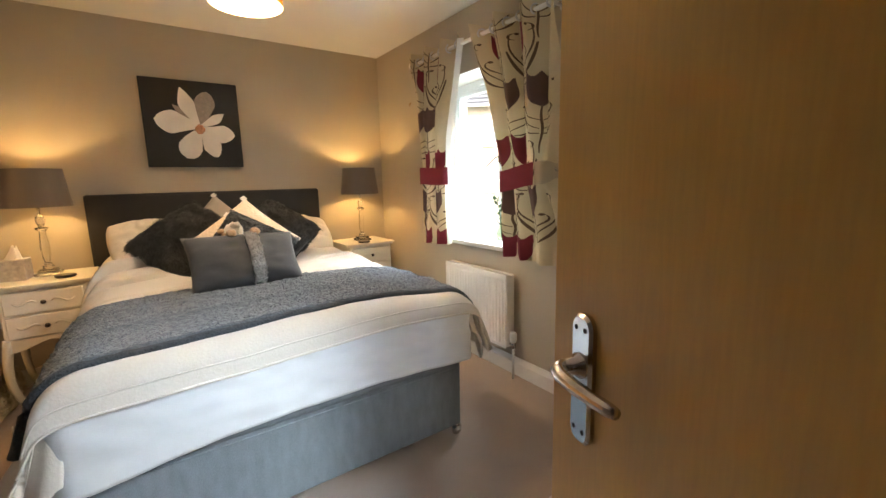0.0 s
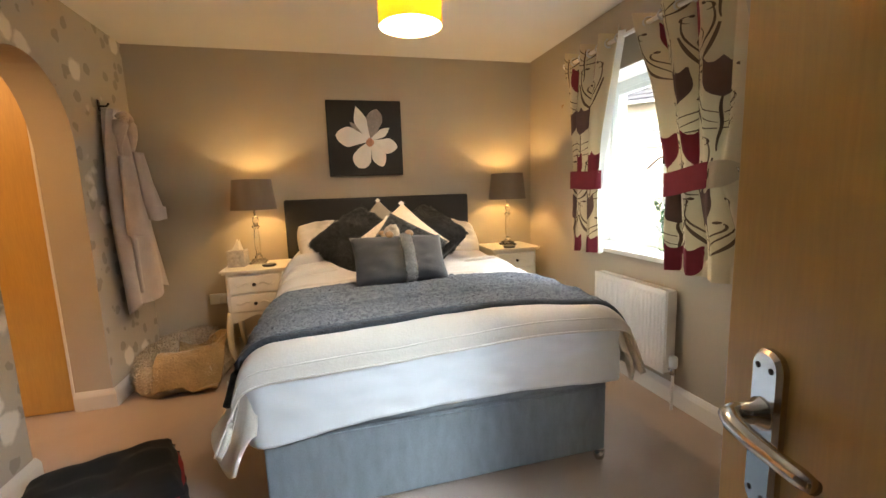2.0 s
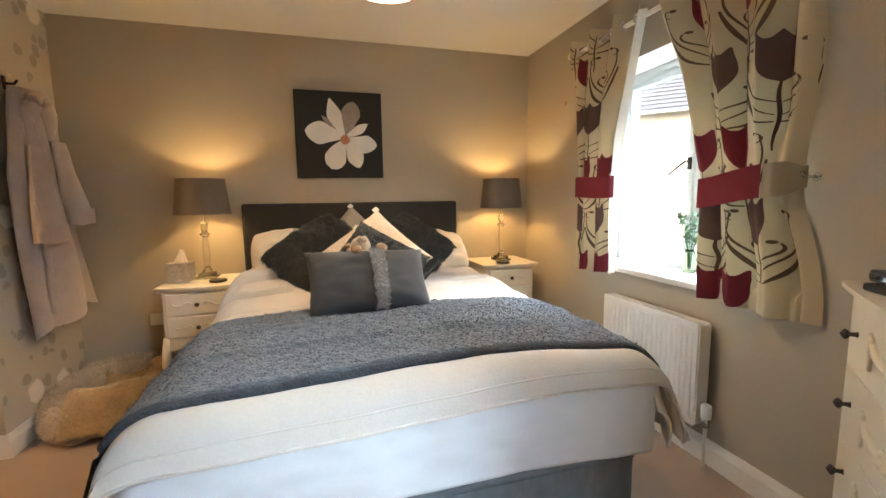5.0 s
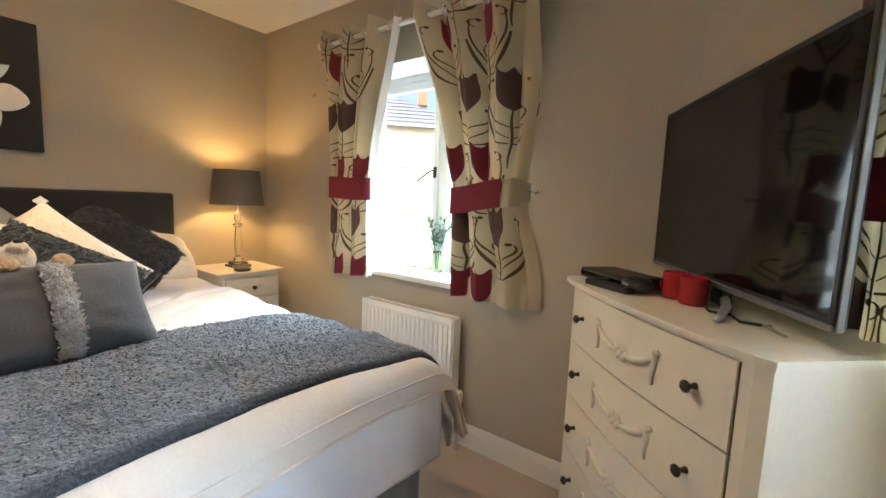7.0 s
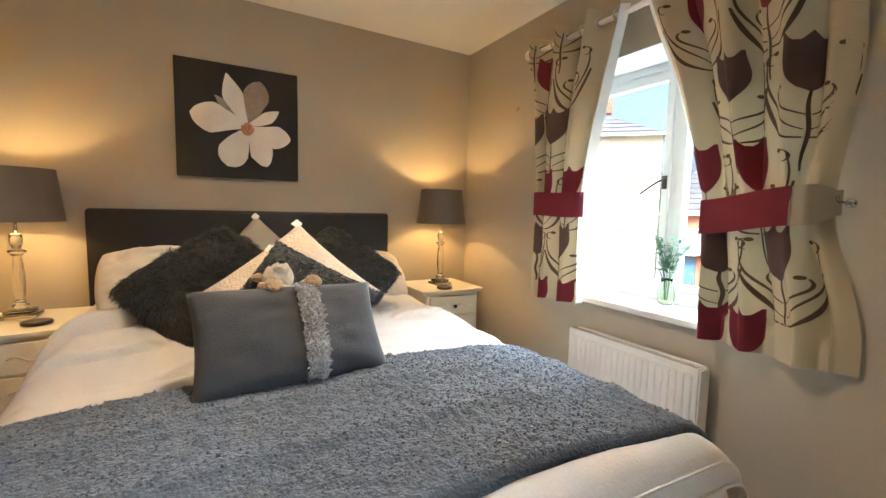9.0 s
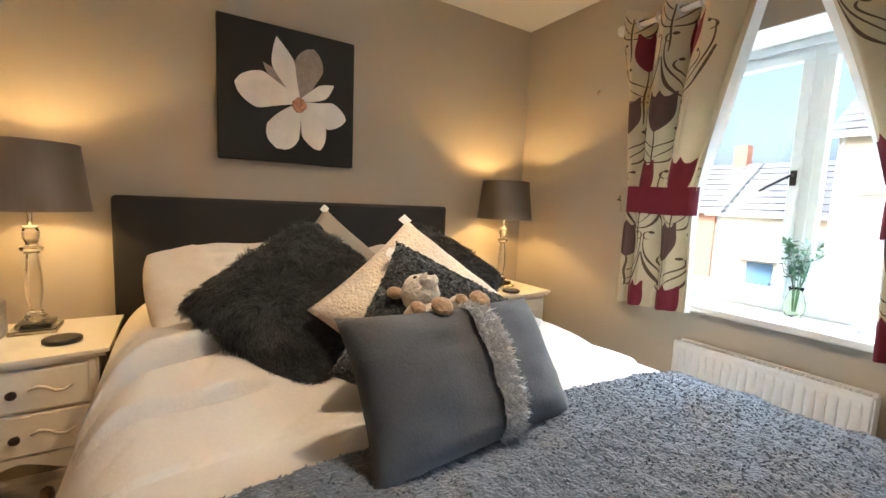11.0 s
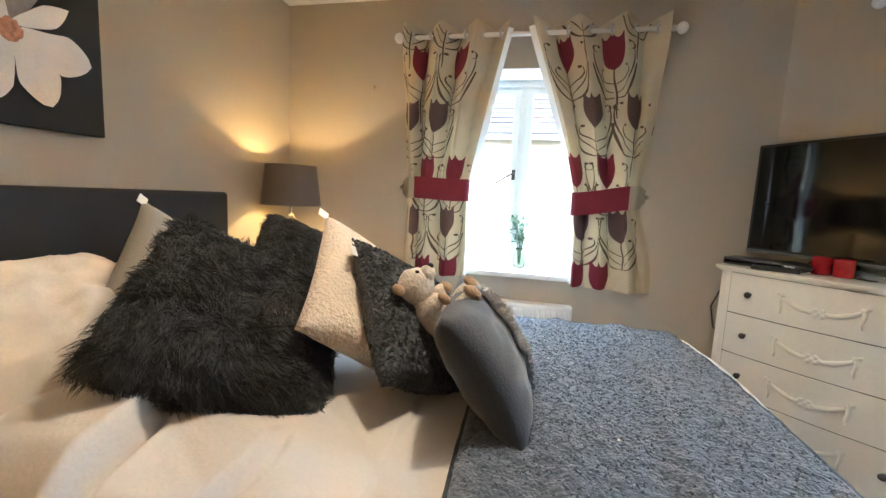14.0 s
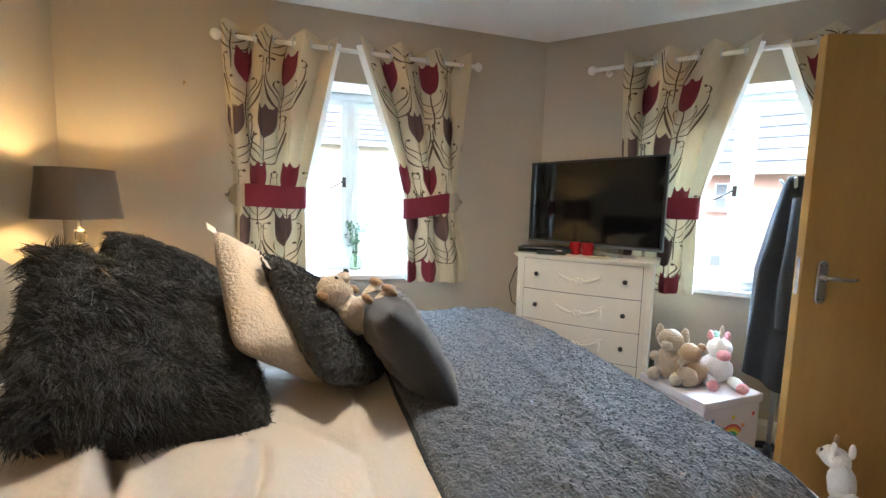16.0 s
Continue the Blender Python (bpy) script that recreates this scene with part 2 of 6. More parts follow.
# ---- mesh helpers ----
def box(bm, x0, x1, y0, y1, z0, z1, m=None):
    vs = [bm.verts.new((x, y, z)) for x in (x0, x1) for y in (y0, y1) for z in (z0, z1)]
    if m is not None:
        for v in vs:
            v.co = m @ v.co
    for q in ((0, 1, 3, 2), (4, 6, 7, 5), (0, 4, 5, 1), (2, 3, 7, 6), (0, 2, 6, 4), (1, 5, 7, 3)):
        bm.faces.new([vs[i] for i in q])
    return vs


def rbox(bm, x0, x1, y0, y1, z0, z1, r=0.006, seg=2, m=None):
    """A box with rounded edges."""
    t = bmesh.new()
    box(t, x0, x1, y0, y1, z0, z1)
    bmesh.ops.recalc_face_normals(t, faces=t.faces)
    bmesh.ops.bevel(t, geom=t.edges[:], offset=r, segments=seg, profile=0.5, affect="EDGES")
    merge(bm, t, m)


def merge(bm, t, m=None):
    """Add the bmesh t to bm."""
    base = {}
    for v in t.verts:
        base[v] = bm.verts.new(m @ v.co if m is not None else v.co)
    for f in t.faces:
        bm.faces.new([base[v] for v in f.verts])
    t.free()


def grid(bm, f, nu, nv, closed_u=False):
    """A sheet of nu x nv cells through f(u, v), u and v from 0 to 1."""
    rows = []
    for j in range(nv + 1):
        rows.append([bm.verts.new(f(i / nu, j / nv)) for i in range(nu if closed_u else nu + 1)])
    n = nu if closed_u else nu + 1
    for j in range(nv):
        for i in range(nu):
            bm.faces.new((rows[j][i], rows[j][(i + 1) % n], rows[j + 1][(i + 1) % n], rows[j + 1][i]))
    return rows


def lathe(bm, prof, seg=24, at=(0, 0, 0), m=None):
    """Turn a profile of (radius, height) round the z axis."""
    at = Vector(at)

    def f(u, v):
        k = v * (len(prof) - 1)
        r, z = prof[min(round(k), len(prof) - 1)]
        p = at + Vector((r * math.cos(2 * math.pi * u), r * math.sin(2 * math.pi * u), z))
        return m @ p if m is not None else p

    rows = grid(bm, f, seg, len(prof) - 1, True)
    if prof[0][0] > 1e-4:
        bm.faces.new(rows[0][::-1])
    if prof[-1][0] > 1e-4:
        bm.faces.new(rows[-1])


def tube(bm, pts, r, seg=8, caps=True):
    """A round tube through points; r is a number or one for each point."""
    pts = [Vector(p) for p in pts]
    rs = r if isinstance(r, (list, tuple)) else [r] * len(pts)
    rows = []
    for i, p in enumerate(pts):
        d = (pts[min(i + 1, len(pts) - 1)] - pts[max(i - 1, 0)]).normalized()
        a = d.cross(Vector((0, 0, 1)) if abs(d.z) < 0.9 else Vector((1, 0, 0))).normalized()
        b = d.cross(a)
        rows.append([bm.verts.new(p + rs[i] * (math.cos(2 * math.pi * k / seg) * a + math.sin(2 * math.pi * k / seg) * b)) for k in range(seg)])
    for q, s in zip(rows, rows[1:]):
        for k in range(seg):
            bm.faces.new((q[k], q[(k + 1) % seg], s[(k + 1) % seg], s[k]))
    if caps:
        bm.faces.new(rows[0][::-1])
        bm.faces.new(rows[-1])


def blob(bm, c, r, m=None, seg=16, lumps=0.0, seed=0.0):
    """A rounded, slightly lumpy body of radii r at c."""
    c, r = Vector(c), Vector(r)

    def f(u, v):
        a, b = 2 * math.pi * u, math.pi * (0.02 + 0.96 * v) - math.pi / 2
        d = Vector((math.cos(b) * math.cos(a), math.cos(b) * math.sin(a), math.sin(b)))
        k = 1 + lumps * noise.noise(d * 2.2 + Vector((seed, seed, seed)))
        p = c + Vector((d.x * r.x * k, d.y * r.y * k, d.z * r.z * k))
        return m @ p if m is not None else p

    rows = grid(bm, f, seg, max(6, seg * 2 // 3), True)
    bm.faces.new(rows[0][::-1])
    bm.faces.new(rows[-1])


def part(name, bm, material, parent=None, label="", smooth=False, kind=""):
    """Link a bmesh as one mesh object, under a thing or under a part."""
    bmesh.ops.recalc_face_normals(bm, faces=bm.faces)
    me = bpy.data.meshes.new(name)
    bm.to_mesh(me)
    bm.free()
    me.materials.append(material)
    if smooth:
        me.polygons.foreach_set("use_smooth", [True] * len(me.polygons))
    ob = new(name, me)
    if parent is not None:
        ob.parent = parent
    if label:
        ob["label"] = label
    if kind:
        ob["kind"] = kind
    return ob


def thing(name, m=None, label="", category="", group="", kind=""):
    """An Empty at the base of a thing, which parents its parts."""
    ob = new(name)
    ob.empty_display_size = 0.1
    if m is not None:
        ob.matrix_world = m
    return tagged(ob, label, category, group, kind)


def one(fn, *args, **kw):
    bm = bmesh.new()
    fn(bm, *args, **kw)
    return bm


# ---- the room ----
EX, NY, WX, SY, H = 2.197, 4.182, -1.045, 0.14, 2.40
DIAG = Matrix.Translation((EX, 1.425, 0)) @ pose(0, 0, 0, 0, 0, 225)
# in DIAG's frame: x runs along the splayed wall from the corner, y points out of the room (left of x is +y)
W1 = (2.12, 3.30, 0.84, 2.0)
W2 = (0.60, 1.76, 0.84, 2.0)
DIAG_LEN = (EX - (SY + 0.772)) * math.sqrt(2)

PLAN = ((-2.6, -1.6), (1.0, -1.6), (1.0, -0.281), (EX + 0.36, 1.276), (EX + 0.36, 4.3), (-2.6, 4.3))


def plate(z0, z1):
    """A slab over the whole plan."""
    bm = bmesh.new()
    lo, hi = [bm.verts.new((x, y, z0)) for x, y in PLAN], [bm.verts.new((x, y, z1)) for x, y in PLAN]
    bm.faces.new(lo[::-1])
    bm.faces.new(hi)
    for i in range(len(PLAN)):
        j = (i + 1) % len(PLAN)
        bm.faces.new((lo[i], lo[j], hi[j], hi[i]))
    return bm


tagged(part("floor", plate(-0.12, 0.0), CARPET), "beige-brown fitted carpet over the whole bedroom floor", "floor", kind="structure")
tagged(part("ceiling", plate(H, H + 0.1), CEIL), "plain white painted plaster ceiling", "ceiling", kind="structure")

bm = bmesh.new()
box(bm, -2.6, EX + 0.36, NY, NY + 0.12, 0, H)
tagged(part("wall_north", bm, WALL), "taupe painted wall behind the bed", "wall", kind="structure")

bm = bmesh.new()
y0, y1, z0, z1 = W1
for a in ((1.30, y0, 0, H), (y1, NY, 0, H), (y0, y1, 0, z0), (y0, y1, z1, H)):
    box(bm, EX, EX + 0.36, a[0], a[1], a[2], a[3])
tagged(part("wall_east", bm, WALL), "taupe painted wall with a window recess", "wall", kind="structure")

bm = bmesh.new()
x0, x1, z0, z1 = W2
for a in ((0.0, x0, 0, H), (x1, DIAG_LEN + 0.05, 0, H), (x0, x1, 0, z0), (x0, x1, z1, H)):
    box(bm, a[0], a[1], 0.0, 0.36, a[2], a[3], DIAG)
tagged(part("wall_southeast", bm, WALL), "taupe splayed bay wall with a window recess", "wall", kind="structure")

DOOR_L, DOOR_R = -0.22, 0.575
bm = bmesh.new()
box(bm, WX - 0.15, DOOR_L, SY - 0.12, SY, 0, H)
box(bm, DOOR_R, 1.05, SY - 0.12, SY, 0, H)
box(bm, DOOR_L, DOOR_R, SY - 0.12, SY, 2.03, H)
tagged(part("wall_south", bm, WALL), "taupe painted wall with the doorway", "wall", kind="structure")

# unseen landing beyond the doorway, its walls added to close off outside light
bm = bmesh.new()
box(bm, -1.3, -1.2, -1.5, SY - 0.12, 0, H)
box(bm, 0.88, 0.98, -1.5, SY - 0.12, 0, H)
box(bm, -1.3, 0.98, -1.6, -1.5, 0, H)
tagged(part("wall_landing", bm, WALL), "unseen plain taupe walls that close off the landing", "wall", kind="structure")

# wallpapered wall with the arched opening
AY0, AY1, ASPRING, ATOP = 2.70, 3.43, 1.55, 2.02
bm = bmesh.new()
yc, hw = (AY0 + AY1) / 2, (AY1 - AY0) / 2
TH = 0.20
box(bm, WX - TH, WX, SY - 0.12, AY0, 0, H)
box(bm, WX - TH, WX, AY1, NY, 0, H)
N = 28
for i in range(N):
    a0, a1 = math.pi * (1 - i / N), math.pi * (1 - (i + 1) / N)
    ya, za = yc + hw * math.cos(a0), ASPRING + (ATOP - ASPRING) * math.sin(a0)
    yb, zb = yc + hw * math.cos(a1), ASPRING + (ATOP - ASPRING) * math.sin(a1)
    vs = [bm.verts.new((x, y, z)) for x in (WX - TH, WX) for y, z in ((ya, za), (yb, zb), (yb, H), (ya, H))]
    for q in ((0, 1, 2, 3), (4, 7, 6, 5), (0, 4, 5, 1)):
        bm.faces.new([vs[k] for k in q])
tagged(part("wall_west", bm, PAPER), "floral grey wallpapered wall with an arched opening", "wall", kind="structure")

# plain painted lining of the arch
bm = bmesh.new()


def arch_line(s, r):
    total = ASPRING * 2 + math.pi * hw
    d = s * total
    if d < ASPRING:
        return (AY0 + r, d)
    if d > total - ASPRING:
        return (AY1 - r, total - d)
    a = math.pi * (1 - (d - ASPRING) / (math.pi * hw))
    return (yc + (hw - r) * math.cos(a), ASPRING + (ATOP - ASPRING - r) * math.sin(a))


grid(bm, lambda u, v: (WX - TH - 0.002 + (TH + 0.001) * v, *arch_line(u, 0.003)), 90, 1)
tagged(part("arch_lining", bm, WALL), "plain taupe painted lining of the arch", "arch", kind="structure")

# lobby beyond the arch
bm = bmesh.new()
box(bm, -2.55, WX - TH, AY1 + 0.03, AY1 + 0.13, 0, H)
box(bm, -2.6, -2.5, 1.2, AY1 + 0.03, 0, H)
box(bm, -2.6, WX - TH, 1.1, 1.2, 0, H)
tagged(part("wall_lobby", bm, WALL), "warm painted walls of the small lobby", "wall", kind="structure")


def skirting(name, pts, label):
    """A moulded skirting board along floor points, which keeps to the left of its run."""
    bm = bmesh.new()
    prof = ((0, 0), (0.016, 0), (0.016, 0.085), (0.012, 0.10), (0.007, 0.112), (0.004, 0.12), (0, 0.12))
    pts = [Vector(p) for p in pts]
    rows = []
    for i, p in enumerate(pts):
        d0 = (p - pts[i - 1]).normalized() if i else (pts[1] - p).normalized()
        d1 = (pts[i + 1] - p).normalized() if i + 1 < len(pts) else d0
        n0, n1 = Vector((-d0.y, d0.x)), Vector((-d1.y, d1.x))
        n = (n0 + n1) / (1 + n0.dot(n1))
        rows.append([bm.verts.new((p.x + n.x * a, p.y + n.y * a, z)) for a, z in prof])
    for q, s in zip(rows, rows[1:]):
        for k in range(len(prof) - 1):
            bm.faces.new((q[k], s[k], s[k + 1], q[k + 1]))
    bm.faces.new(rows[0])
    bm.faces.new(rows[-1][::-1])
    return tagged(part(name, bm, WHITE), label, "skirting board", kind="structure")


B = 0.003
skirting("baseboard", [(0.95, SY + B), (SY + 0.772, SY + B), (EX - B, 1.425), (EX - B, NY - B), (WX + B, NY - B), (WX + B, AY1 - 0.0), (WX - TH, AY1 - 0.005)], "white moulded skirting board round the bedroom")
skirting("baseboard", [(WX - TH, AY0 + 0.005), (WX + B, AY0 + 0.005), (WX + B, SY + B), (DOOR_L - 0.07, SY + B)], "white moulded skirting board beside the arch")

# lobby door
t = thing("door_2", pose(-1.222, AY1 + 0.028, 0), "closed oak veneer door in the lobby beyond the arch", "door", kind="structure")
part("leaf", one(rbox, -0.80, -0.04, -0.03, 0.0, 0.008, 2.0, 0.003), OAK, t)
bm = bmesh.new()
rbox(bm, -0.038, -0.022, -0.035, 0.0, 0, 2.06, 0.004)
rbox(bm, -0.86, -0.805, -0.035, 0.0, 0, 2.06, 0.004)
rbox(bm, -0.86, -0.022, -0.035, 0.0, 2.005, 2.06, 0.004)
part("architrave", bm, WHITE, t, "white painted architrave")

# bedroom door, standing open
DOOR = pose(0.580, 0.190, 0, 0, 0, 70.9)
# in the door's frame: x from the hinge to the free edge, y thickness away from the passage (-y)
t = thing("door_1", DOOR, "open oak veneer bedroom door with a chrome lever handle", "door", kind="structure")
part("leaf", one(rbox, 0, 0.770, -0.04, 0.0, 0.008, 2.015, 0.002), OAK, t)


def lever_handle(t, side):
    """A chrome lever on a long backplate; side is +1 or -1."""
    y = 0.0 if side > 0 else -0.04
    bm = bmesh.new()
    # rounded plate with bevelled sides
    loops = []
    for k, dy in ((1.0, 0.0), (1.0, 0.006), (0.80, 0.010)):
        loops.append([bm.verts.new((0.688 + 0.0225 * k * math.copysign(abs(math.cos(a)) ** 0.75, math.cos(a)), y + side * dy, 0.998 + math.copysign(0.072 + 0.022 * k * abs(math.sin(a)), math.sin(a) + 1e-9))) for a in [2 * math.pi * (i + 0.5) / 32 for i in range(32)]])
    for q, w in zip(loops, loops[1:]):
        for i in range(32):
            bm.faces.new((q[i], q[(i + 1) % 32], w[(i + 1) % 32], w[i]))
    bm.faces.new(loops[-1])
    bmesh.ops.recalc_face_normals(bm, faces=bm.faces)
    plate = part("backplate", bm, CHROME, t, "chrome handle backplate")
    for sx, z in ((-0.010, 0.925), (0.010, 0.925), (-0.010, 1.072), (0.010, 1.072)):
        part("screw", one(lathe, [(0.0035, 0), (0.0035, 0.0012), (0.001, 0.002)], 12, m=pose(0.688 + sx, y + side * 0.0095, z, -90 * side, 0, 0)), DARKMETAL, plate)
    bm = bmesh.new()
    lathe(bm, [(0.018, 0), (0.018, 0.006), (0.012, 0.012), (0.0105, 0.03)], 20, m=pose(0.688, y + side * 0.006, 1.02, -90 * side, 0, 0))
    pts = [(0.7050, 0.026, 1.02), (0.706, 0.036, 1.021), (0.700, 0.046, 1.021), (0.685, 0.050, 1.020), (0.66, 0.048, 1.017), (0.63, 0.043, 1.015), (0.605, 0.041, 1.016), (0.592, 0.041, 1.018)]
    tube(bm, [(a - 0.017, y + side * b, c) for a, b, c in pts], [0.0105, 0.0105, 0.0105, 0.0105, 0.0095, 0.009, 0.009, 0.007], 12)
    part("lever", bm, CHROME, t, "curved chrome lever", smooth=True)


lever_handle(t, 1)
lever_handle(t, -1)
bm = bmesh.new()
rbox(bm, 0.7695, 0.7715, -0.03, -0.01, 0.94, 1.10, 0.0006, 1)
part("latch_plate", bm, CHROME, t, "steel latch plate")
t = thing("door_frame", None, "white painted door lining and architrave", "door frame", kind="structure")
for a, b in ((DOOR_L - 0.06, DOOR_L + 0.02), (DOOR_R - 0.0, DOOR_R + 0.06)):
    part("jamb", one(rbox, a, b, SY - 0.14, SY + 0.015, 0, 2.05, 0.004), WHITE, t)
part("head", one(rbox, DOOR_L - 0.06, DOOR_R + 0.06, SY - 0.14, SY + 0.015, 2.05, 2.11, 0.004), WHITE, t)


# ---- windows ----
def window(name, m, w, z0, z1, label):
    """A two-light window; in its frame x runs along the wall, y out of the room, the inner wall face at y 0."""
    t = thing(name, m, label, "window", kind="structure")
    d0, d1 = 0.225, 0.295
    bm = bmesh.new()
    rbox(bm, 0, w, d0, d1, z0, z0 + 0.06, 0.004)
    rbox(bm, 0, w, d0, d1, z1 - 0.06, z1, 0.004)
    rbox(bm, 0, 0.06, d0, d1, z0 + 0.055, z1 - 0.055, 0.004)
    rbox(bm, w - 0.06, w, d0, d1, z0 + 0.055, z1 - 0.055, 0.004)
    rbox(bm, w / 2 - 0.022, w / 2 + 0.022, d0, d1, z0 + 0.055, z1 - 0.055, 0.004)
    fr = part("window_frame", bm, UPVC, t)
    part("trickle_vent", one(rbox, w / 2 - 0.26, w / 2 + 0.26, d0 - 0.012, d0, z1 - 0.045, z1 - 0.02, 0.003), UPVC, fr)
    for k, (a, b) in enumerate(((0.055, w / 2 - 0.018), (w / 2 + 0.018, w - 0.055))):
        bm = bmesh.new()
        q0, q1, e = d0 - 0.012, d0 + 0.04, 0.038
        lo, hi = z0 + 0.06, z1 - 0.06
        rbox(bm, a, b, q0, q1, lo, lo + e, 0.006)
        rbox(bm, a, b, q0, q1, hi - e, hi, 0.006)
        rbox(bm, a, a + e, q0, q1, lo + e * 0.9, hi - e * 0.9, 0.006)
        rbox(bm, b - e, b, q0, q1, lo + e * 0.9, hi - e * 0.9, 0.006)
        sash = part("sash", bm, UPVC, t)
        p = part("pane", one(box, a + e * 0.8, b - e * 0.8, d0 + 0.012, d0 + 0.018, lo + e * 0.8, hi - e * 0.8), PANE, sash)
        p.visible_shadow = False
        if k == 0:
            # dark lever on the opening light, hanging down at a slant
            bm = bmesh.new()
            hx, hz = b - e / 2, (lo + hi) / 2
            rbox(bm, hx - 0.011, hx + 0.011, q0 - 0.012, q0, hz - 0.032, hz + 0.032, 0.003)
            tube(bm, [(hx, q0 - 0.01, hz + 0.01), (hx, q0 - 0.034, hz + 0.01), (hx - 0.03, q0 - 0.04, hz - 0.008), (hx - 0.105, q0 - 0.04, hz - 0.055)], 0.0055, 8)
            part("handle", bm, DARKMETAL, sash, "dark window handle")
    part("window_sill", one(rbox, -0.03, w + 0.03, -0.045, d0, z0 - 0.028, z0 + 0.004, 0.008, 3), WHITE, t)
    bm = bmesh.new()
    for a in ((0, 0.004, 0, d0, z0, z1), (w - 0.004, w, 0, d0, z0, z1), (0.004, w - 0.004, 0, d0, z1 - 0.004, z1)):
        box(bm, *a)
    part("reveal", bm, CEIL, t)
    part("outer_sill", one(rbox, -0.04, w + 0.04, d1, 0.42, z0 - 0.02, z0 + 0.02, 0.006), UPVC, t)
    return t


# east window: x of its frame runs down the wall towards -y
M1 = Matrix.Translation((EX, W1[1], 0)) @ pose(0, 0, 0, 0, 0, -90)
M2 = DIAG @ Matrix.Translation((W2[0], 0, 0))
window("window_1", M1, W1[1] - W1[0], W1[2], W1[3], "white two-light window above the radiator")
window("window_2", M2, W2[1] - W2[0], W2[2], W2[3], "white two-light window in the splayed wall")


# ---- curtains ----
def curtain(m, x_out, x_top, x_tie, x_bot, out_bot, phase, label, pattern, tab, slope, shift=0.0):
    """A tied-back eyelet curtain; in its frame x runs along the wall, y out of the room (the curtain hangs at y < 0)."""
    t = thing("curtain", m, label, "curtain", "tulip curtains")
    top, bot, tie = 2.21, 0.80, 1.31
    sgn = 1 if x_top > x_out else -1
    waves = 3.0

    def smooth(k):
        k = max(0.0, min(1.0, k))
        return k * k * (3 - 2 * k)

    def edge(z):
        if z > tie:
            k = (z - tie) / (top - tie)
            return x_tie + (x_top - x_tie) * k ** 1.12
        k = (tie - z) / (tie - bot)
        return x_tie + (x_bot - x_tie) * k

    def outer(z):
        if z > tie:
            return x_out - sgn * 0.03 * smooth((z - tie) / 0.5)
        return x_out + (out_bot - x_out) * smooth((tie - z) / (tie - bot) * 1.1)

    def width(z):
        return abs(edge(z) - outer(z))

    def surf(u, z, off=0.0):
        k = smooth(abs(z - tie) / 0.30)
        high = smooth((z - 1.75) / 0.40)
        a = 0.016 + 0.028 * k + 0.008 * high
        ph = 2 * math.pi * waves * u + phase + 0.35 * math.sin(2.2 * z + 4 * u) * (1 - high)
        wob = 0.008 * math.sin(5 * z + 3 * u + phase) * (1 - high)
        fold = math.sin(ph) + 0.28 * math.sin(2 * ph + 0.9) * (1 - 0.6 * high)
        x = outer(z) + (edge(z) - outer(z)) * u + sgn * 0.009 * math.sin(2 * ph) * k
        y = -0.077 - a * fold + wob * k - 0.010 * (1 - k)
        # the outer edge lies back against the wall below the pole
        back = smooth(1 - u / 0.16) * (1 - high)
        y = min(-0.008, y * (1 - back) - 0.016 * back)
        if z < 0.90 and u > 0.10:
            y = min(y, -0.054)
        dy = -a * math.cos(ph) * 2 * math.pi * waves / max(0.1, width(z))
        n = Vector((dy * sgn * 1.0, -1, 0)).normalized()
        zz = z
        if z > top - 0.06:
            zz = z + 0.016 * math.sin(ph) * (z - top + 0.06) / 0.06
        if z < bot + 0.10:
            zz = z - 0.014 * (1 - u) * (bot + 0.10 - z) / 0.10
        return Vector((x, y, zz)) + n * off

    part("fabric", one(grid, lambda u, v: surf(u, bot + (top - bot) * v), 96, 56), CURTAIN, t, smooth=True)
    # pale lining shows where the inner edge turns back
    bm = bmesh.new()
    def turned(u, v):
        p = surf(1.0, bot + 0.01 + (top - bot - 0.04) * v)
        wide = 0.014 + 0.020 * smooth((p.z - tie) / 0.35)
        return p + Vector((sgn * (wide * u - 0.006) + 0.004 * math.sin(9 * v + 3 * u), 0.006 + 0.030 * u, 0))

    grid(bm, turned, 6, 40)
    part("lining", bm, LINING, t, "white curtain lining", smooth=True)

    def at(u, dx, z, off):
        """The point dx metres towards the inner edge from u, at height z."""
        z = min(top - 0.006, max(bot + 0.002, z))
        return surf(min(1, max(0, u + dx / (0.92 * max(0.33, width(z))))), z, off)

    def ribbon(bm, u, pts, wd):
        """A printed line through (dx, z) points from u, widest in its middle, which follows the folds."""
        row = []
        pts = [p for p in pts if bot + 0.01 < p[1] < top - 0.01]
        n = len(pts)
        if n < 3:
            return
        for i, (x, z) in enumerate(pts):
            dx = pts[min(i + 1, n - 1)][0] - pts[max(i - 1, 0)][0]
            dz = pts[min(i + 1, n - 1)][1] - pts[max(i - 1, 0)][1]
            ln = math.hypot(dx, dz) or 1e-6
            w = wd * (0.35 + 0.65 * math.sin(math.pi * min(0.97, 0.12 + 0.8 * i / (n - 1))))
            row.append([bm.verts.new(at(u, x - q * dz / ln * w, z + q * dx / ln * w, 0.0022)) for q in (-1, 1)])
        for q, r in zip(row, row[1:]):
            bm.faces.new((q[0], q[1], r[1], r[0]))

    def tulip(bm, u, z, w, h):
        """A bloom with a round foot, a slight waist and three pointed tips."""
        def f(a, v):
            k = 2 * a - 1
            half = w / 2 * (math.sin(math.pi * (0.004 + 0.60 * min(1, v * 1.15))) ** 0.6 * (1 - 0.16 * max(0, v - 0.45)))
            peak = max(1 - abs(k) * 3.2, 1 - abs(abs(k) - 0.94) * 3.0, 0.0)
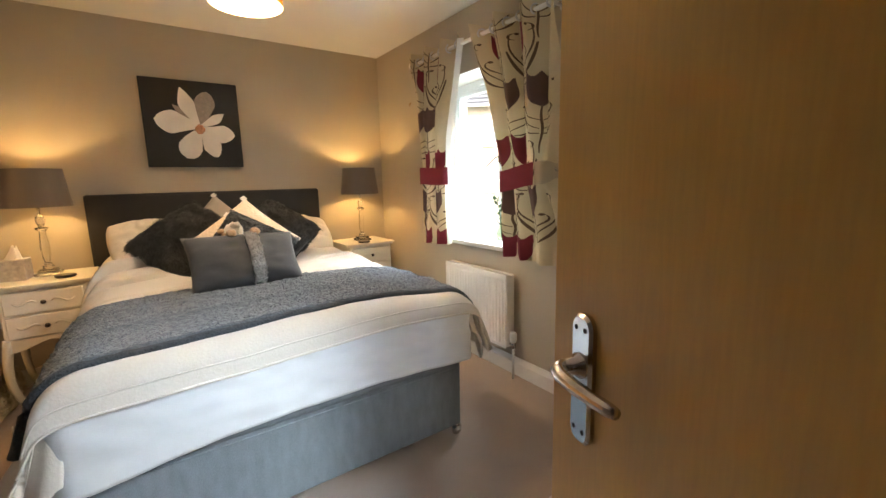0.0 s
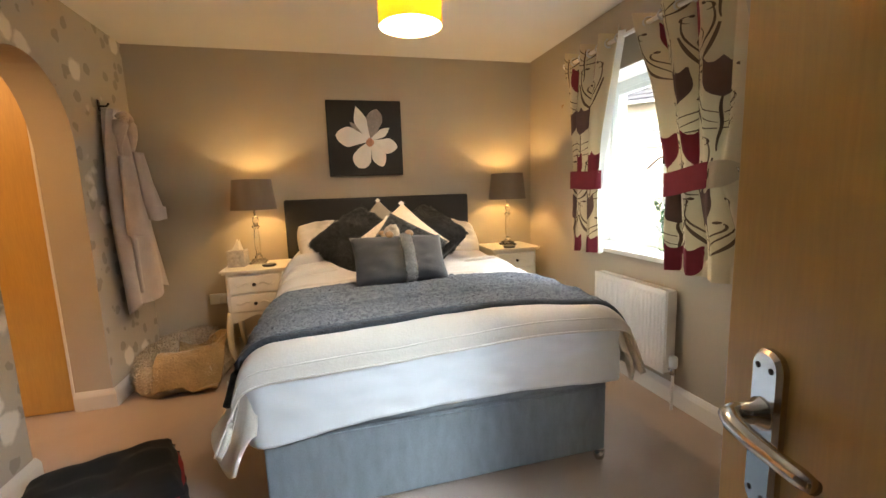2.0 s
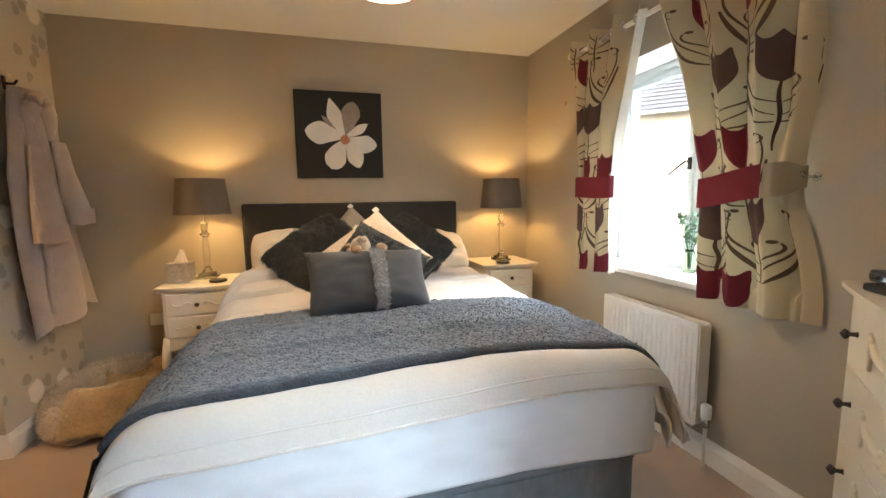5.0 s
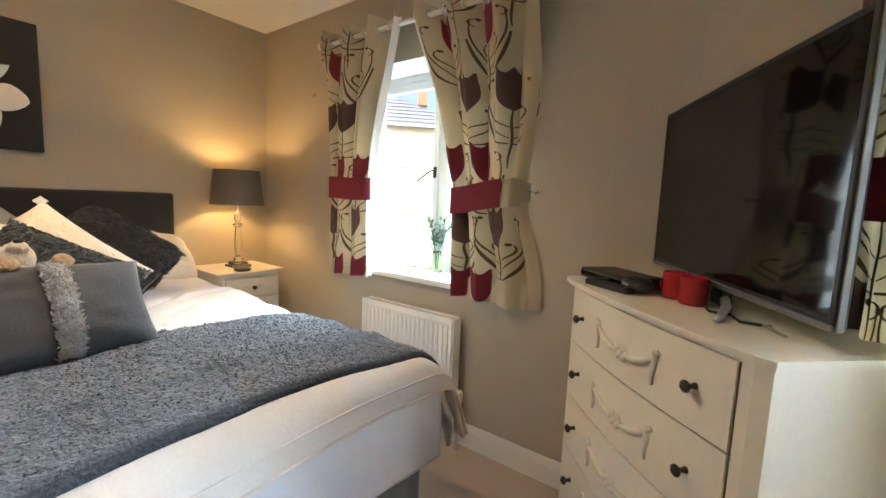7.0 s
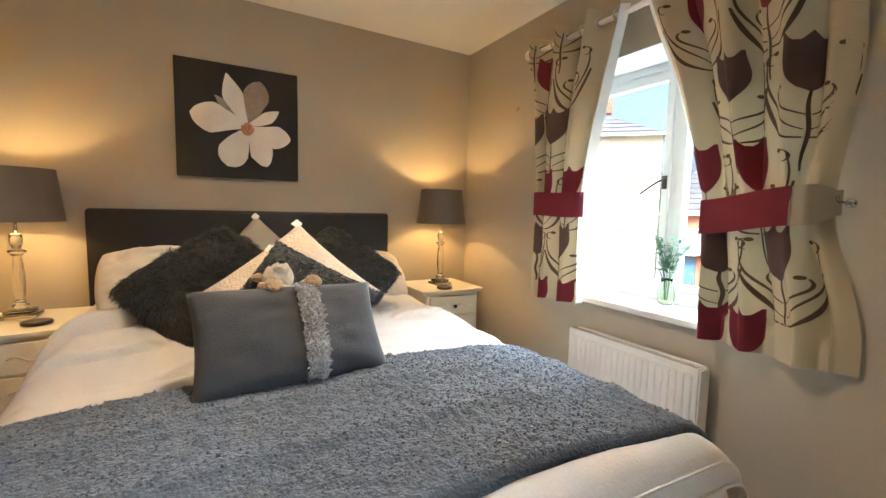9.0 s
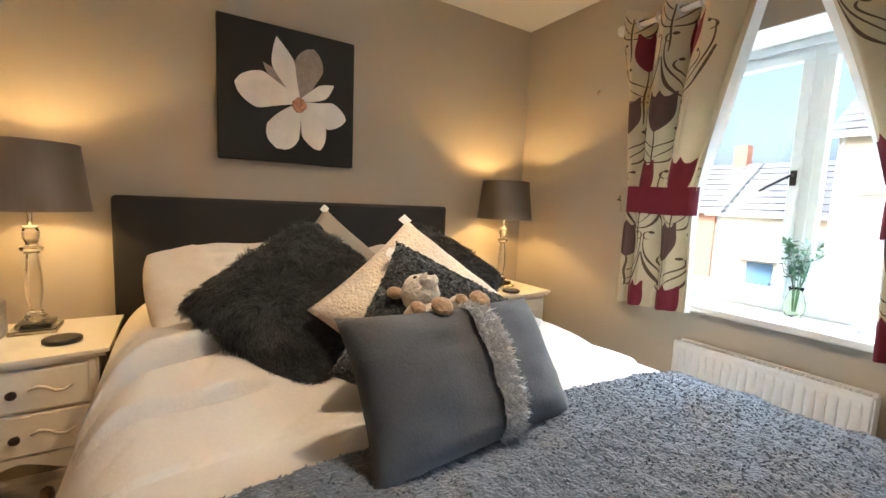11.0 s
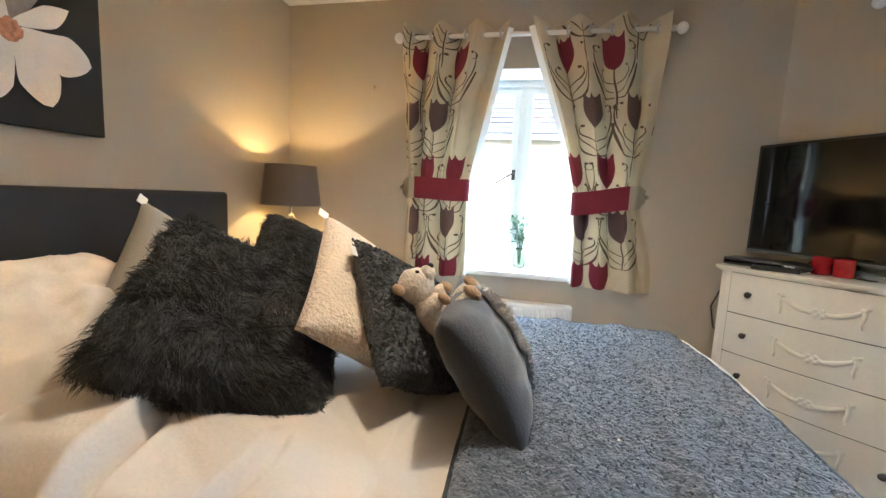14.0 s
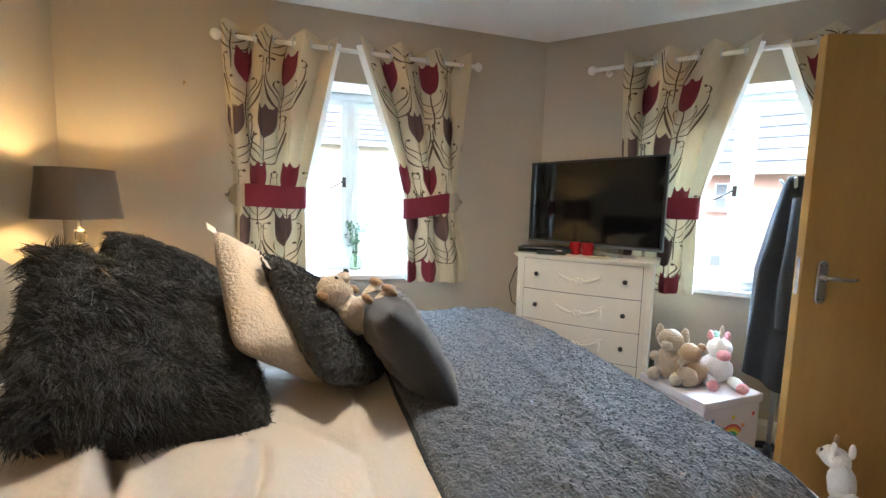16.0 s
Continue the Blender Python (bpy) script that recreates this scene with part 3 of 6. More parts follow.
            zz = z - h / 2 + h * (0.85 * v + 0.15 * v ** 5 * peak)
            return at(u, k * half * (1 + 0.05 * v ** 5), zz, 0.0032)

        grid(bm, f, 18, 12)

    cream, brown, line = bmesh.new(), bmesh.new(), bmesh.new()

    def dot(u, dx, z, r):
        c = line.verts.new(at(u, dx, z, 0.0028))
        ring = [line.verts.new(at(u, dx + r * math.cos(q * 0.785), z + r * math.sin(q * 0.785), 0.0026)) for q in range(8)]
        for q in range(8):
            line.faces.new((c, ring[q], ring[(q + 1) % 8]))

    for i, (z, cols) in enumerate(zip((2.02, 1.72, 1.41, 1.12, 0.83, 2.32), pattern + [pattern[1]])):
        z = max(0.83, z + shift)
        for u in cols:
            if i < 5:
                tulip(cream if i % 2 == 0 else brown, u, z, 0.084, 0.185)
            if z < 0.9:
                continue
            foot = z - 0.235
            ribbon(line, u, [(0.002 * math.sin(k), z - 0.09 - (0.15 + 0.10 * (z > 1.2)) * k / 9) for k in range(10)], 0.0028)
            for q in (-1, 1):
                # broad outer leaf, fine inner leaf, scroll beside the bloom with a bead, and a small inner curl
                ribbon(line, u, [(q * (0.004 + 0.092 * (k / 15) ** 0.62), foot + 0.175 * (k / 15) ** 1.8) for k in range(16)], 0.0046)
                ribbon(line, u, [(q * (0.004 + 0.088 * math.sin(math.pi * 0.56 * k / 15)), foot + 0.025 + 0.235 * (k / 15) ** 1.25) for k in range(16)], 0.0026)
                ribbon(line, u, [(q * (0.078 + 0.016 * math.sin(math.pi * k / 9)), z + 0.02 + 0.018 * math.cos(math.pi * k / 9)) for k in range(10)], 0.0026)
                if i < 5:
                    dot(u, q * 0.072, z + 0.036, 0.0075)
                ribbon(line, u, [(q * (0.003 + 0.058 * math.sin(math.pi * 0.62 * k / 11)), z - 0.165 + 0.085 * k / 11) for k in range(12)], 0.0030)
                if i < 5:
                    dot(u, q * 0.048, z - 0.076, 0.0075)
    part("tulip_print", cream, MAROON, t, "maroon tulip print", kind="stuff")
    part("tulip_print", brown, BROWN, t, "brown tulip print", kind="stuff")
    part("stem_print", line, STEM, t, "dark brown curling stem print", kind="stuff")
    # tieback: a band round the front of the gathered fabric, with a plain tab to the wall hook
    bm = bmesh.new()
    xi, xo = x_tie + sgn * 0.012, x_out

    def band(u, v):
        k = tab + (1.0 - tab) * u
        x = xo + (xi - xo) * k
        y = -0.118 - 0.012 * math.sin(math.pi * k) + 0.03 * (k > 0.995) + 0.002 * math.sin(9 * k)
        return (x, y, tie - 0.065 + 0.125 * v - slope * k + 0.004 * math.sin(6 * k))

    grid(bm, band, 20, 6)
    band_ob = part("tieback", bm, MAROON, t, "maroon tieback band", smooth=True)
    bm = bmesh.new()

    def tabf(u, v):
        k = tab * u - 0.05 * (1 - u)
        x = xo + (xi - xo) * k
        w = max(0.62, math.sin(math.pi / 2 * min(1, 0.12 + u * 1.6)) ** 0.6)
        return (x, -0.03 - 0.085 * min(1, u * 1.6), tie - 0.001 + (0.125 * v - 0.0625) * w - slope * k)

    grid(bm, tabf, 10, 6)
    part("tieback_tab", bm, TIETAB, t, "taupe tieback tab", smooth=True)
    bm = bmesh.new()
    hx = x_out - sgn * 0.03
    tube(bm, [(hx, 0, tie), (hx, -0.04, tie), (hx + sgn * 0.015, -0.05, tie + 0.004), (hx + sgn * 0.02, -0.05, tie + 0.02)], 0.005, 8)
    lathe(bm, [(0.014, 0), (0.014, 0.004), (0.006, 0.008)], 14, m=pose(hx, 0, tie, 90, 0, 0))
    part("tieback_hook", bm, CHROME, t, "chrome tieback hook", smooth=True)
    for k in range(8):
        # eyelets where the fabric crosses the pole
        u = (k * math.pi - phase) / (2 * math.pi * waves)
        if not 0.02 < u < 0.98:
            continue
        p = surf(u, 2.156)
        bm = bmesh.new()
        tube(bm, [(p.x + 0.012 * math.cos(a), -0.075 + 0.024 * math.cos(a), 2.156 + 0.026 * math.sin(a)) for a in [2 * math.pi * i / 16 for i in range(17)]], 0.0055, 6, False)
        part("eyelet", bm, SILVER, t, smooth=True)
    return t


def curtain_pole(m, a, b, label):
    t = thing("curtain_pole", m, label, "curtain pole", "curtain poles")
    part("pole", one(tube, [(a, -0.075, 2.155), (b, -0.075, 2.155)], 0.0125, 14), WHITE, t, smooth=True)
    for x, s in ((a, -1), (b, 1)):
        bm = bmesh.new()
        lathe(bm, [(0.015, 0), (0.017, 0.004), (0.012, 0.012), (0.014, 0.018), (0.026, 0.03), (0.029, 0.043), (0.024, 0.058), (0.010, 0.068), (0.001, 0.07)], 18, m=pose(x, -0.075, 2.155, 0, 90 * s, 0))
        part("finial", bm, WHITE, t, smooth=True)
    for x in (a + 0.05, b - 0.05):
        bm = bmesh.new()
        tube(bm, [(x, 0, 2.145), (x, -0.07, 2.145)], 0.008, 10)
        lathe(bm, [(0.022, 0), (0.022, 0.006), (0.012, 0.012)], 16, m=pose(x, 0, 2.145, 90, 0, 0))
        part("bracket", bm, WHITE, t, smooth=True)


# frames in which x = distance along the wall
ME = Matrix.Translation((EX, 0, 0)) @ pose(0, 0, 0, 0, 0, -90)
# on the east wall x of ME is -y of the room
curtain_pole(ME, -3.385, -1.985, "white wooden curtain pole above the radiator window")
curtain(ME, -3.372, -2.805, -2.985, -2.985, -3.372, 0.6, "cream tulip-print curtain tied back with a maroon band", [[0.20, 0.60], [0.10, 0.44], [0.36, 0.76], [0.15, 0.70], [0.36, 0.74]], 0.20, 0.0)
curtain(ME, -2.040, -2.685, -2.395, -2.378, -1.955, 2.0, "cream tulip-print curtain tied back, tab towards the chest", [[0.40, 0.79], [0.22, 0.63], [0.52, 0.95], [0.37, 0.88], [0.65, 0.95]], 0.22, 0.05, 0.03)
curtain_pole(DIAG, 0.36, 2.0, "white wooden curtain pole above the bay window")
curtain(DIAG, 0.53, 1.165, 0.945, 0.945, 0.53, 1.1, "cream tulip-print curtain tied back behind the television", [[0.25, 0.60], [0.09, 0.46], [0.34, 0.76], [0.14, 0.64], [0.42, 0.72]], 0.28, 0.0, -0.07)
curtain(DIAG, 1.92, 1.275, 1.56, 1.56, 1.92, 0.2, "cream tulip-print curtain tied back beside the open door", [[0.35, 0.83], [0.22, 0.72], [0.60], [0.42, 0.92], [0.68, 0.93]], 0.28, 0.05)

# small bare hook on the wall
t = thing("wall_hook", ME @ Matrix.Translation((-3.602, 0, 1.903)), "small brass picture hook in the wall", "hook")
bm = bmesh.new()
tube(bm, [(0, 0, 0.006), (0, -0.008, 0.006), (0, -0.012, -0.004), (0, -0.009, -0.014), (0, -0.004, -0.010)], 0.0028, 8)
lathe(bm, [(0.007, 0), (0.007, 0.002), (0.002, 0.004)], 12, m=pose(0, 0, 0.006, 90, 0, 0))
part("hook", bm, mat("aged_brass", (0.35, 0.2, 0.07), 0.35, 0.9), t, smooth=True)


# ---- radiator ----
def radiator():
    y0, y1, z0, z1 = 2.36, 3.005, 0.20, 0.675
    t = thing("radiator", None, "white steel panel radiator under the window", "radiator")
    bm = bmesh.new()
    n = 20
    xf = EX - 0.108
    rbox(bm, xf + 0.006, xf + 0.016, y0, y1, z0, z1, 0.004)

    def flute(u, v):
        w = abs(math.sin(math.pi * n * u)) ** 0.35
        e = min(1.0, min(v, 1 - v) / 0.05)
        return (xf + 0.0055 - 0.0065 * w * e, y0 + 0.02 + (y1 - y0 - 0.04) * u, z0 + 0.02 + (z1 - z0 - 0.04) * v)

    grid(bm, flute, 160, 24)
    part("front_panel", bm, WHITE, t)
    part("rear_panel", one(rbox, EX - 0.045, EX - 0.033, y0 + 0.01, y1 - 0.01, z0, z1, 0.004), WHITE, t)
    bm = bmesh.new()
    for i in range(36):
        ya = y0 + 0.012 + i * (y1 - y0 - 0.024) / 36
        box(bm, xf + 0.012, EX - 0.04, ya, ya + 0.006, z1 - 0.006, z1 + 0.001)
    rbox(bm, xf + 0.008, xf + 0.016, y0, y1, z1 - 0.012, z1 + 0.006, 0.002)
    rbox(bm, EX - 0.045, EX - 0.033, y0, y1, z1 - 0.012, z1 + 0.006, 0.002)
    part("top_grille", bm, WHITE, t)
    for ya in (y0 - 0.004, y1 + 0.004):
        part("end_panel", one(rbox, xf + 0.012, EX - 0.033, ya - 0.003, ya + 0.003, z0 + 0.01, z1, 0.002), WHITE, t)
    bm = bmesh.new()
    yv = y0 - 0.035
    tube(bm, [(xf + 0.04, y0 + 0.01, z0 + 0.03), (xf + 0.04, yv, z0 + 0.03)], 0.009, 10)
    lathe(bm, [(0.016, -0.02), (0.016, 0.02)], 16, (xf + 0.04, yv, z0 + 0.03))
    part("valve", bm, CHROME, t, "chrome radiator valve", smooth=True)
    bm = bmesh.new()
    lathe(bm, [(0.019, 0.0), (0.022, 0.01), (0.023, 0.05), (0.019, 0.062), (0.012, 0.066)], 18, (xf + 0.04, yv, z0 + 0.05))
    part("thermostat_head", bm, UPVC, t, "white thermostatic valve head", smooth=True)
    for ya in (yv, y1 + 0.03):
        part("pipe", one(tube, [(xf + 0.04, ya, 0.0), (xf + 0.04, ya, z0 + 0.03), (xf + 0.04, ya + (0.03 if ya < y0 else -0.035), z0 + 0.03)], 0.0075, 10), WHITE, t, "white painted pipe", smooth=True)
    for ya in (y0 + 0.1, y1 - 0.1):
        part("wall_bracket", one(rbox, EX - 0.036, EX, ya - 0.015, ya + 0.015, z0 + 0.1, z1 - 0.1, 0.002), WHITE, t)


radiator()


# ---- the bed ----
BX0, BX1, BY0, BY1 = 0.055, 1.495, 1.99, 4.02
BASE_Y = 2.045
CX = 0.780


def across(a):
    """The bedding's section: arc length from the middle to sideways place and drop."""
    s, d = (1 if a > 0 else -1), abs(a)
    f, r = 0.628, 0.15
    if d < f:
        return s * d, -0.028 * (d / f) ** 2
    e = d - f
    ang = min(e / r, 1.42)
    x, z = f + r * math.sin(ang), -0.028 - r * (1 - math.cos(ang))
    rest = e - r * 1.42
    if rest > 0:
        x, z = x + rest * math.cos(1.42), z - rest * math.sin(1.42)
    return s * x, z


def along(b):
    """Forward of the front edge's bend by b: place in y and drop."""
    y0, r = 2.062, 0.11
    if b < 0:
        return y0 - b, 0.0
    ang = min(b / r, 1.5)
    y, z = y0 - r * math.sin(ang), -r * (1 - math.cos(ang))
    rest = b - r * 1.5
    if rest > 0:
        y, z = y - rest * math.cos(1.5), z - rest * math.sin(1.5)
    return y, z


def bedding(a, b, off=0.0, rough=1.0):
    """A point of the bedding's surface: a sideways from the middle, b forward of the front bend."""
    x, dz = across(a)
    y, dy = along(b)
    head = max(0.0, min(1.0, (y - 3.0) / 0.8))
    p = Vector((CX + x, y, 0.80 - math.hypot(dz, dy) + 0.012 * head))
    n = noise.noise(Vector((a * 1.7, b * 1.5, 0.3))) * 0.016 + noise.noise(Vector((a * 5, b * 4, 2.0))) * 0.006
    hang = max(0.0, -dz - 0.15)
    flare = hang * (0.35 * noise.noise(Vector((b * 4.5, 1.0, 5.0))) + 0.12)
    front = max(0.0, -dy - 0.06)
    p.x += (1 if a > 0 else -1) * (flare + front * hang * 1.0)
    p.y -= front * 0.12 * noise.noise(Vector((a * 3.0, 2.0, 1.0))) + front * hang * 1.2
    p.z += rough * n
    up = Vector((0, 0, 1)) * max(0, 1 + dz * 4) + Vector(((1 if a > 0 else -1) * min(1, -dz * 5), -min(1, -dy * 8), 0))
    return p + up.normalized() * off


t = thing("divan_bed", None, "king-size divan bed with a grey fabric base", "bed")
bm = bmesh.new()
rbox(bm, BX0, BX1, BASE_Y, BY1, 0.066, 0.40, 0.012, 3)
part("base", bm, BASEFAB, t, "grey woven divan base")
bm = bmesh.new()
tube(bm, [(BX0 + 0.004, BASE_Y - 0.001, 0.372), (0.4, BASE_Y - 0.002, 0.375), (BX1 - 0.004, BASE_Y - 0.001, 0.372)], 0.004, 8)
part("piping", bm, BASEFAB, t)
for x in (BX0 + 0.05, BX1 - 0.012):
    for y in (BASE_Y + 0.030, BY1 - 0.1):
        c = part("castor", one(lathe, [(0.008, 0.0), (0.02, 0.006), (0.024, 0.02), (0.02, 0.036), (0.008, 0.04)], 16, m=pose(x, y, 0.024, 0, 90, 0) @ Matrix.Translation((0, 0, -0.02))), CHROME, t, "chrome castor wheel", smooth=True)
        part("castor_fork", one(tube, [(x + 0.026, y, 0.022), (x + 0.028, y, 0.045), (x, y, 0.066)], 0.006, 8), CHROME, c, "chrome castor fork")
bm = bmesh.new()
rbox(bm, -0.021, 1.539, 4.095, 4.168, 0.10, 1.235, 0.018, 4)
hb = part("headboard", bm, BLACKLEATHER, t, "black leatherette headboard")
for z0, z1 in ((0.70, 0.985), (0.40, 0.69)):
    for k in range(3):
        xa = 0.07 + k * 0.48
        bm = bmesh.new()

        def pad(u, v, xa=xa, z0=z0, z1=z1):
            d = (1 - abs(2 * u - 1) ** 6) * (1 - abs(2 * v - 1) ** 6)
            return (xa + 0.47 * u, 4.096 - 0.016 * max(0, d) ** 0.5, z0 + (z1 - z0) * v)

        grid(bm, pad, 14, 8)
        part("padded_panel", bm, BLACKLEATHER, hb, smooth=True)
part("headboard_strut", one(rbox, 0.2, 0.28, 4.10, 4.14, 0.0, 0.12, 0.004), BLACKLEATHER, t)
part("headboard_strut", one(rbox, 1.24, 1.32, 4.10, 4.14, 0.0, 0.12, 0.004), BLACKLEATHER, t)

bm = bmesh.new()
rbox(bm, BX0 - 0.005, BX1 + 0.005, BY0 + 0.004, BY1, 0.40, 0.67, 0.05, 5)
t = part("mattress", bm, BASEFAB, None, smooth=True)
tagged(t, "deep mattress with a grey fabric border on the divan", "mattress")

# white fleece sheet pulled down over the foot end, its hem uneven
bm = bmesh.new()


def sheet(u, v):
    x = BX0 - 0.028 + (BX1 - BX0 + 0.056) * u
    hem = 0.408 + 0.020 * u + 0.046 * math.sin(math.pi * max(0.0, u - 0.06) ** 0.85) + 0.004 * noise.noise(Vector((u * 12, 0, 0)))
    z = 0.70 + (hem - 0.70) * v
    y = BY0 - 0.018 - 0.008 * noise.noise(Vector((u * 4, v * 2.2, 0.7))) - 0.006 * noise.noise(Vector((u * 14, v * 5, 3)))
    c = max(0, abs(2 * u - 1) - 0.93) / 0.07
    return (x, y + 0.045 * c * c, z)


grid(bm, sheet, 90, 22)
t = part("fleece_sheet", bm, FLEECE, None, smooth=True)
tagged(t, "white fleece under-sheet hanging over the foot of the mattress", "bed sheet")
m = t.modifiers.new("thick", "SOLIDIFY")
m.thickness, m.offset = 0.010, 1

# side drops of the fleece sheet
for sx, x in ((-1, BX0 - 0.02), (1, BX1 + 0.02)):
    bm = bmesh.new()
    grid(bm, lambda u, v: (x + sx * (0.006 + 0.006 * noise.noise(Vector((u * 6, v * 2, sx)))), BY0 + 0.02 + 1.95 * u, 0.70 - (0.27 + 0.02 * math.sin(5 * u)) * v), 40, 8)
    q = part("side_drop", bm, FLEECE, t, smooth=True)

# duvet
def crease(p, x0, y0, x1, y1, h):
    """A soft fold: a lip that falls off sharply on its near side and slowly on the far side."""
    k = (p.x - x0) / (x1 - x0)
    if k < -0.1 or k > 1.1:
        return 0.0
    q = p.y - (y0 + (y1 - y0) * k + 0.010 * math.sin(6 * k))
    fade = max(0.0, min(1.0, (k + 0.1) * 5, (1.1 - k) * 5))
    return h * fade * (math.exp(-q * 9) if q > 0 else math.exp(-(q / 0.008) ** 2) - 1.3 * math.exp(-((q + 0.018) / 0.010) ** 2))


bm = bmesh.new()


def duvet(u, v):
    left, right = -1.02, 1.00
    a = left + (right - left) * u
    b = 0.235 - 0.050 * u - 0.03 * math.sin(math.pi * u) - 2.0 * v + 0.012 * math.sin(4 * u)
    p = bedding(a, b)
    q = p.y - 3.20 - 0.18 * (p.x - 0.30)
    w = max(0.0, min(1.0, (0.62 - p.x) / 0.2)) * max(0.0, min(1.0, (p.x + 0.02) / 0.1))
    p.z += 0.022 * w * (math.exp(-q * 7) if q > 0 else math.exp(-(q / 0.012) ** 2)) + 0.010 * noise.noise(Vector((a * 2.0 + b * 3.5, b * 6.0 - a * 3.0, 4.0))) * (1 if b < -0.55 else 0.3)
    up = max(0.0, min(1.0, (p.y - 2.80) / 0.55)) * max(0.0, min(1.0, (0.62 - p.x) / 0.30)) * max(0.0, min(1.0, (p.x + 0.12) / 0.25))
    p.z += 0.088 * up * up * (3 - 2 * up)
    p.z += crease(p, -0.02, 3.105, 0.36, 3.245, 0.028) + crease(p, 0.05, 3.01, 0.34, 3.01, 0.018) + crease(p, 1.20, 3.17, 1.44, 3.21, 0.012)
    if b < -0.75:
        p.z += 0.020 * abs(noise.noise(Vector((a * 3.0 + b * 1.2, b * 2.2, 9.0)))) ** 0.6
    return p


grid(bm, duvet, 200, 330)
t = thing("duvet", None, "cream duvet with soft creases spread over the bed", "duvet")
c = part("cover", bm, DUVET, t, smooth=True)
m = c.modifiers.new("thick", "SOLIDIFY")
m.thickness, m.offset = 0.022, -1


def corner_drape(x, sx, r0, r1, hem):
    """The loose corner of the duvet, which hangs in a soft cone off the foot of the bed."""
    bm = bmesh.new()

    def f(u, v):
        ang = math.radians(-80 + 88 * u)
        tuck = min(1.0, u / 0.30)
        r = (r0 + (r1 - r0) * v ** 1.3 + 0.012 * v * math.sin(7 * u + 1.0)) * (0.84 + 0.16 * tuck * tuck * (3 - 2 * tuck))
        z = 0.665 - 0.01 * math.sin(math.pi * u) + (hem + 0.03 * math.cos(5 * u) - 0.10 * math.sin(math.pi * u) ** 2 - 0.665) * v
        return (x + sx * r * math.cos(ang) * (1 + 0.5 * v), 2.055 + r * math.sin(ang), z)

    grid(bm, f, 26, 20)
    d = part("corner_drape", bm, DUVET, t, smooth=True)
    k = d.modifiers.new("thick", "SOLIDIFY")
    k.thickness, k.offset = 0.014, -1


corner_drape(0.085, -1, 0.075, 0.122, 0.44)
corner_drape(1.475, 1, 0.070, 0.100, 0.54)
part("hem_seam", one(tube, [Vector(duvet(k / 120, 0.0)) + Vector((0, -0.002, 0.004)) for k in range(121)], 0.0045, 6), DUVET, t, smooth=True)
part("top_seam", one(tube, [Vector(duvet(k / 120, 0.028)) + Vector((0, -0.001, 0.0)) for k in range(8, 113)], 0.003, 6), DUVET, t, smooth=True)

# grey throw across the foot of the bed
t = thing("throw_blanket", None, "grey sherpa fleece throw laid across the foot of the bed", "blanket")
TA0, TA1 = -0.925, 0.97


def throw(u, v):
    a = TA0 + (TA1 - TA0) * u
    b = 0.032 - 0.05 * u * (1 - u) + 0.012 * math.sin(7 * u) - (0.645 + 0.02 * math.sin(5 * u)) * v
    p = bedding(a, b, 0.020, 1.0)
    q = Vector((a, b, 0))
    ridge = 0.012 * math.exp(-((v - 0.36 - 0.03 * math.sin(6 * u)) / 0.05) ** 2) + 0.010 * math.exp(-((v - 0.72 + 0.04 * u) / 0.06) ** 2)
    fluff = 0.0045 * noise.noise(q * 40) + 0.0030 * noise.noise(q * 85 + Vector((3, 1, 7)))
    edge = max(0, 1 - min(u, 1 - u, v, 1 - v) / 0.012)
    p.z += ridge + fluff - 0.014 * edge
    if a < -0.7 or a > 0.75:
        p.x += (fluff * 1.3) * (1 if a > 0 else -1)
    return p


part("blanket", one(grid, throw, 300, 120), THROW, t, smooth=True)
random.seed(5)
bm = bmesh.new()
for k in range(14000):
    u, v = random.random(), random.random()
    p = throw(u, v)
    side = Vector((random.uniform(-1, 1), random.uniform(-1, 1), random.uniform(-0.2, 0.2))).normalized() * 0.0030
    a = TA0 + (TA1 - TA0) * u
    up = Vector((-0.8 if a < -0.75 else 0.8 if a > 0.8 else 0, -0.1, 1 if abs(a) < 0.9 else 0.2)).normalized()
    tip = p + up * random.uniform(0.002, 0.005) + Vector((random.uniform(-1, 1), random.uniform(-1, 1), 0)) * 0.006
    bm.faces.new([bm.verts.new(q) for q in (p - side, p + side, tip)])
part("fleece_nap", bm, THROW, t, kind="stuff", smooth=True)
for v, r in ((0.0, 0.015), (1.0, 0.008)):
    part("hem", one(tube, [throw(i / 70, v) - Vector((0, 0, 0.006)) for i in range(71)], r, 8), THROWEDGE, t, "thick bound hem", smooth=True)
for u in (0.0, 1.0):
    part("side_hem", one(tube, [throw(u, i / 24) - Vector((0, 0, 0.004)) for i in range(25)], 0.008, 8), THROWEDGE, t, smooth=True)
bm = bmesh.new()
p = throw(0.012, 0.06) + Vector((-0.012, -0.004, 0.0))
rbox(bm, -0.002, 0.002, -0.02, 0.02, -0.03, 0.03, 0.001, 1, Matrix.Translation(p) @ pose(0, 0, 0, 0, 0, 12))
part("care_label", bm, TISSUE, t, "small white care label")


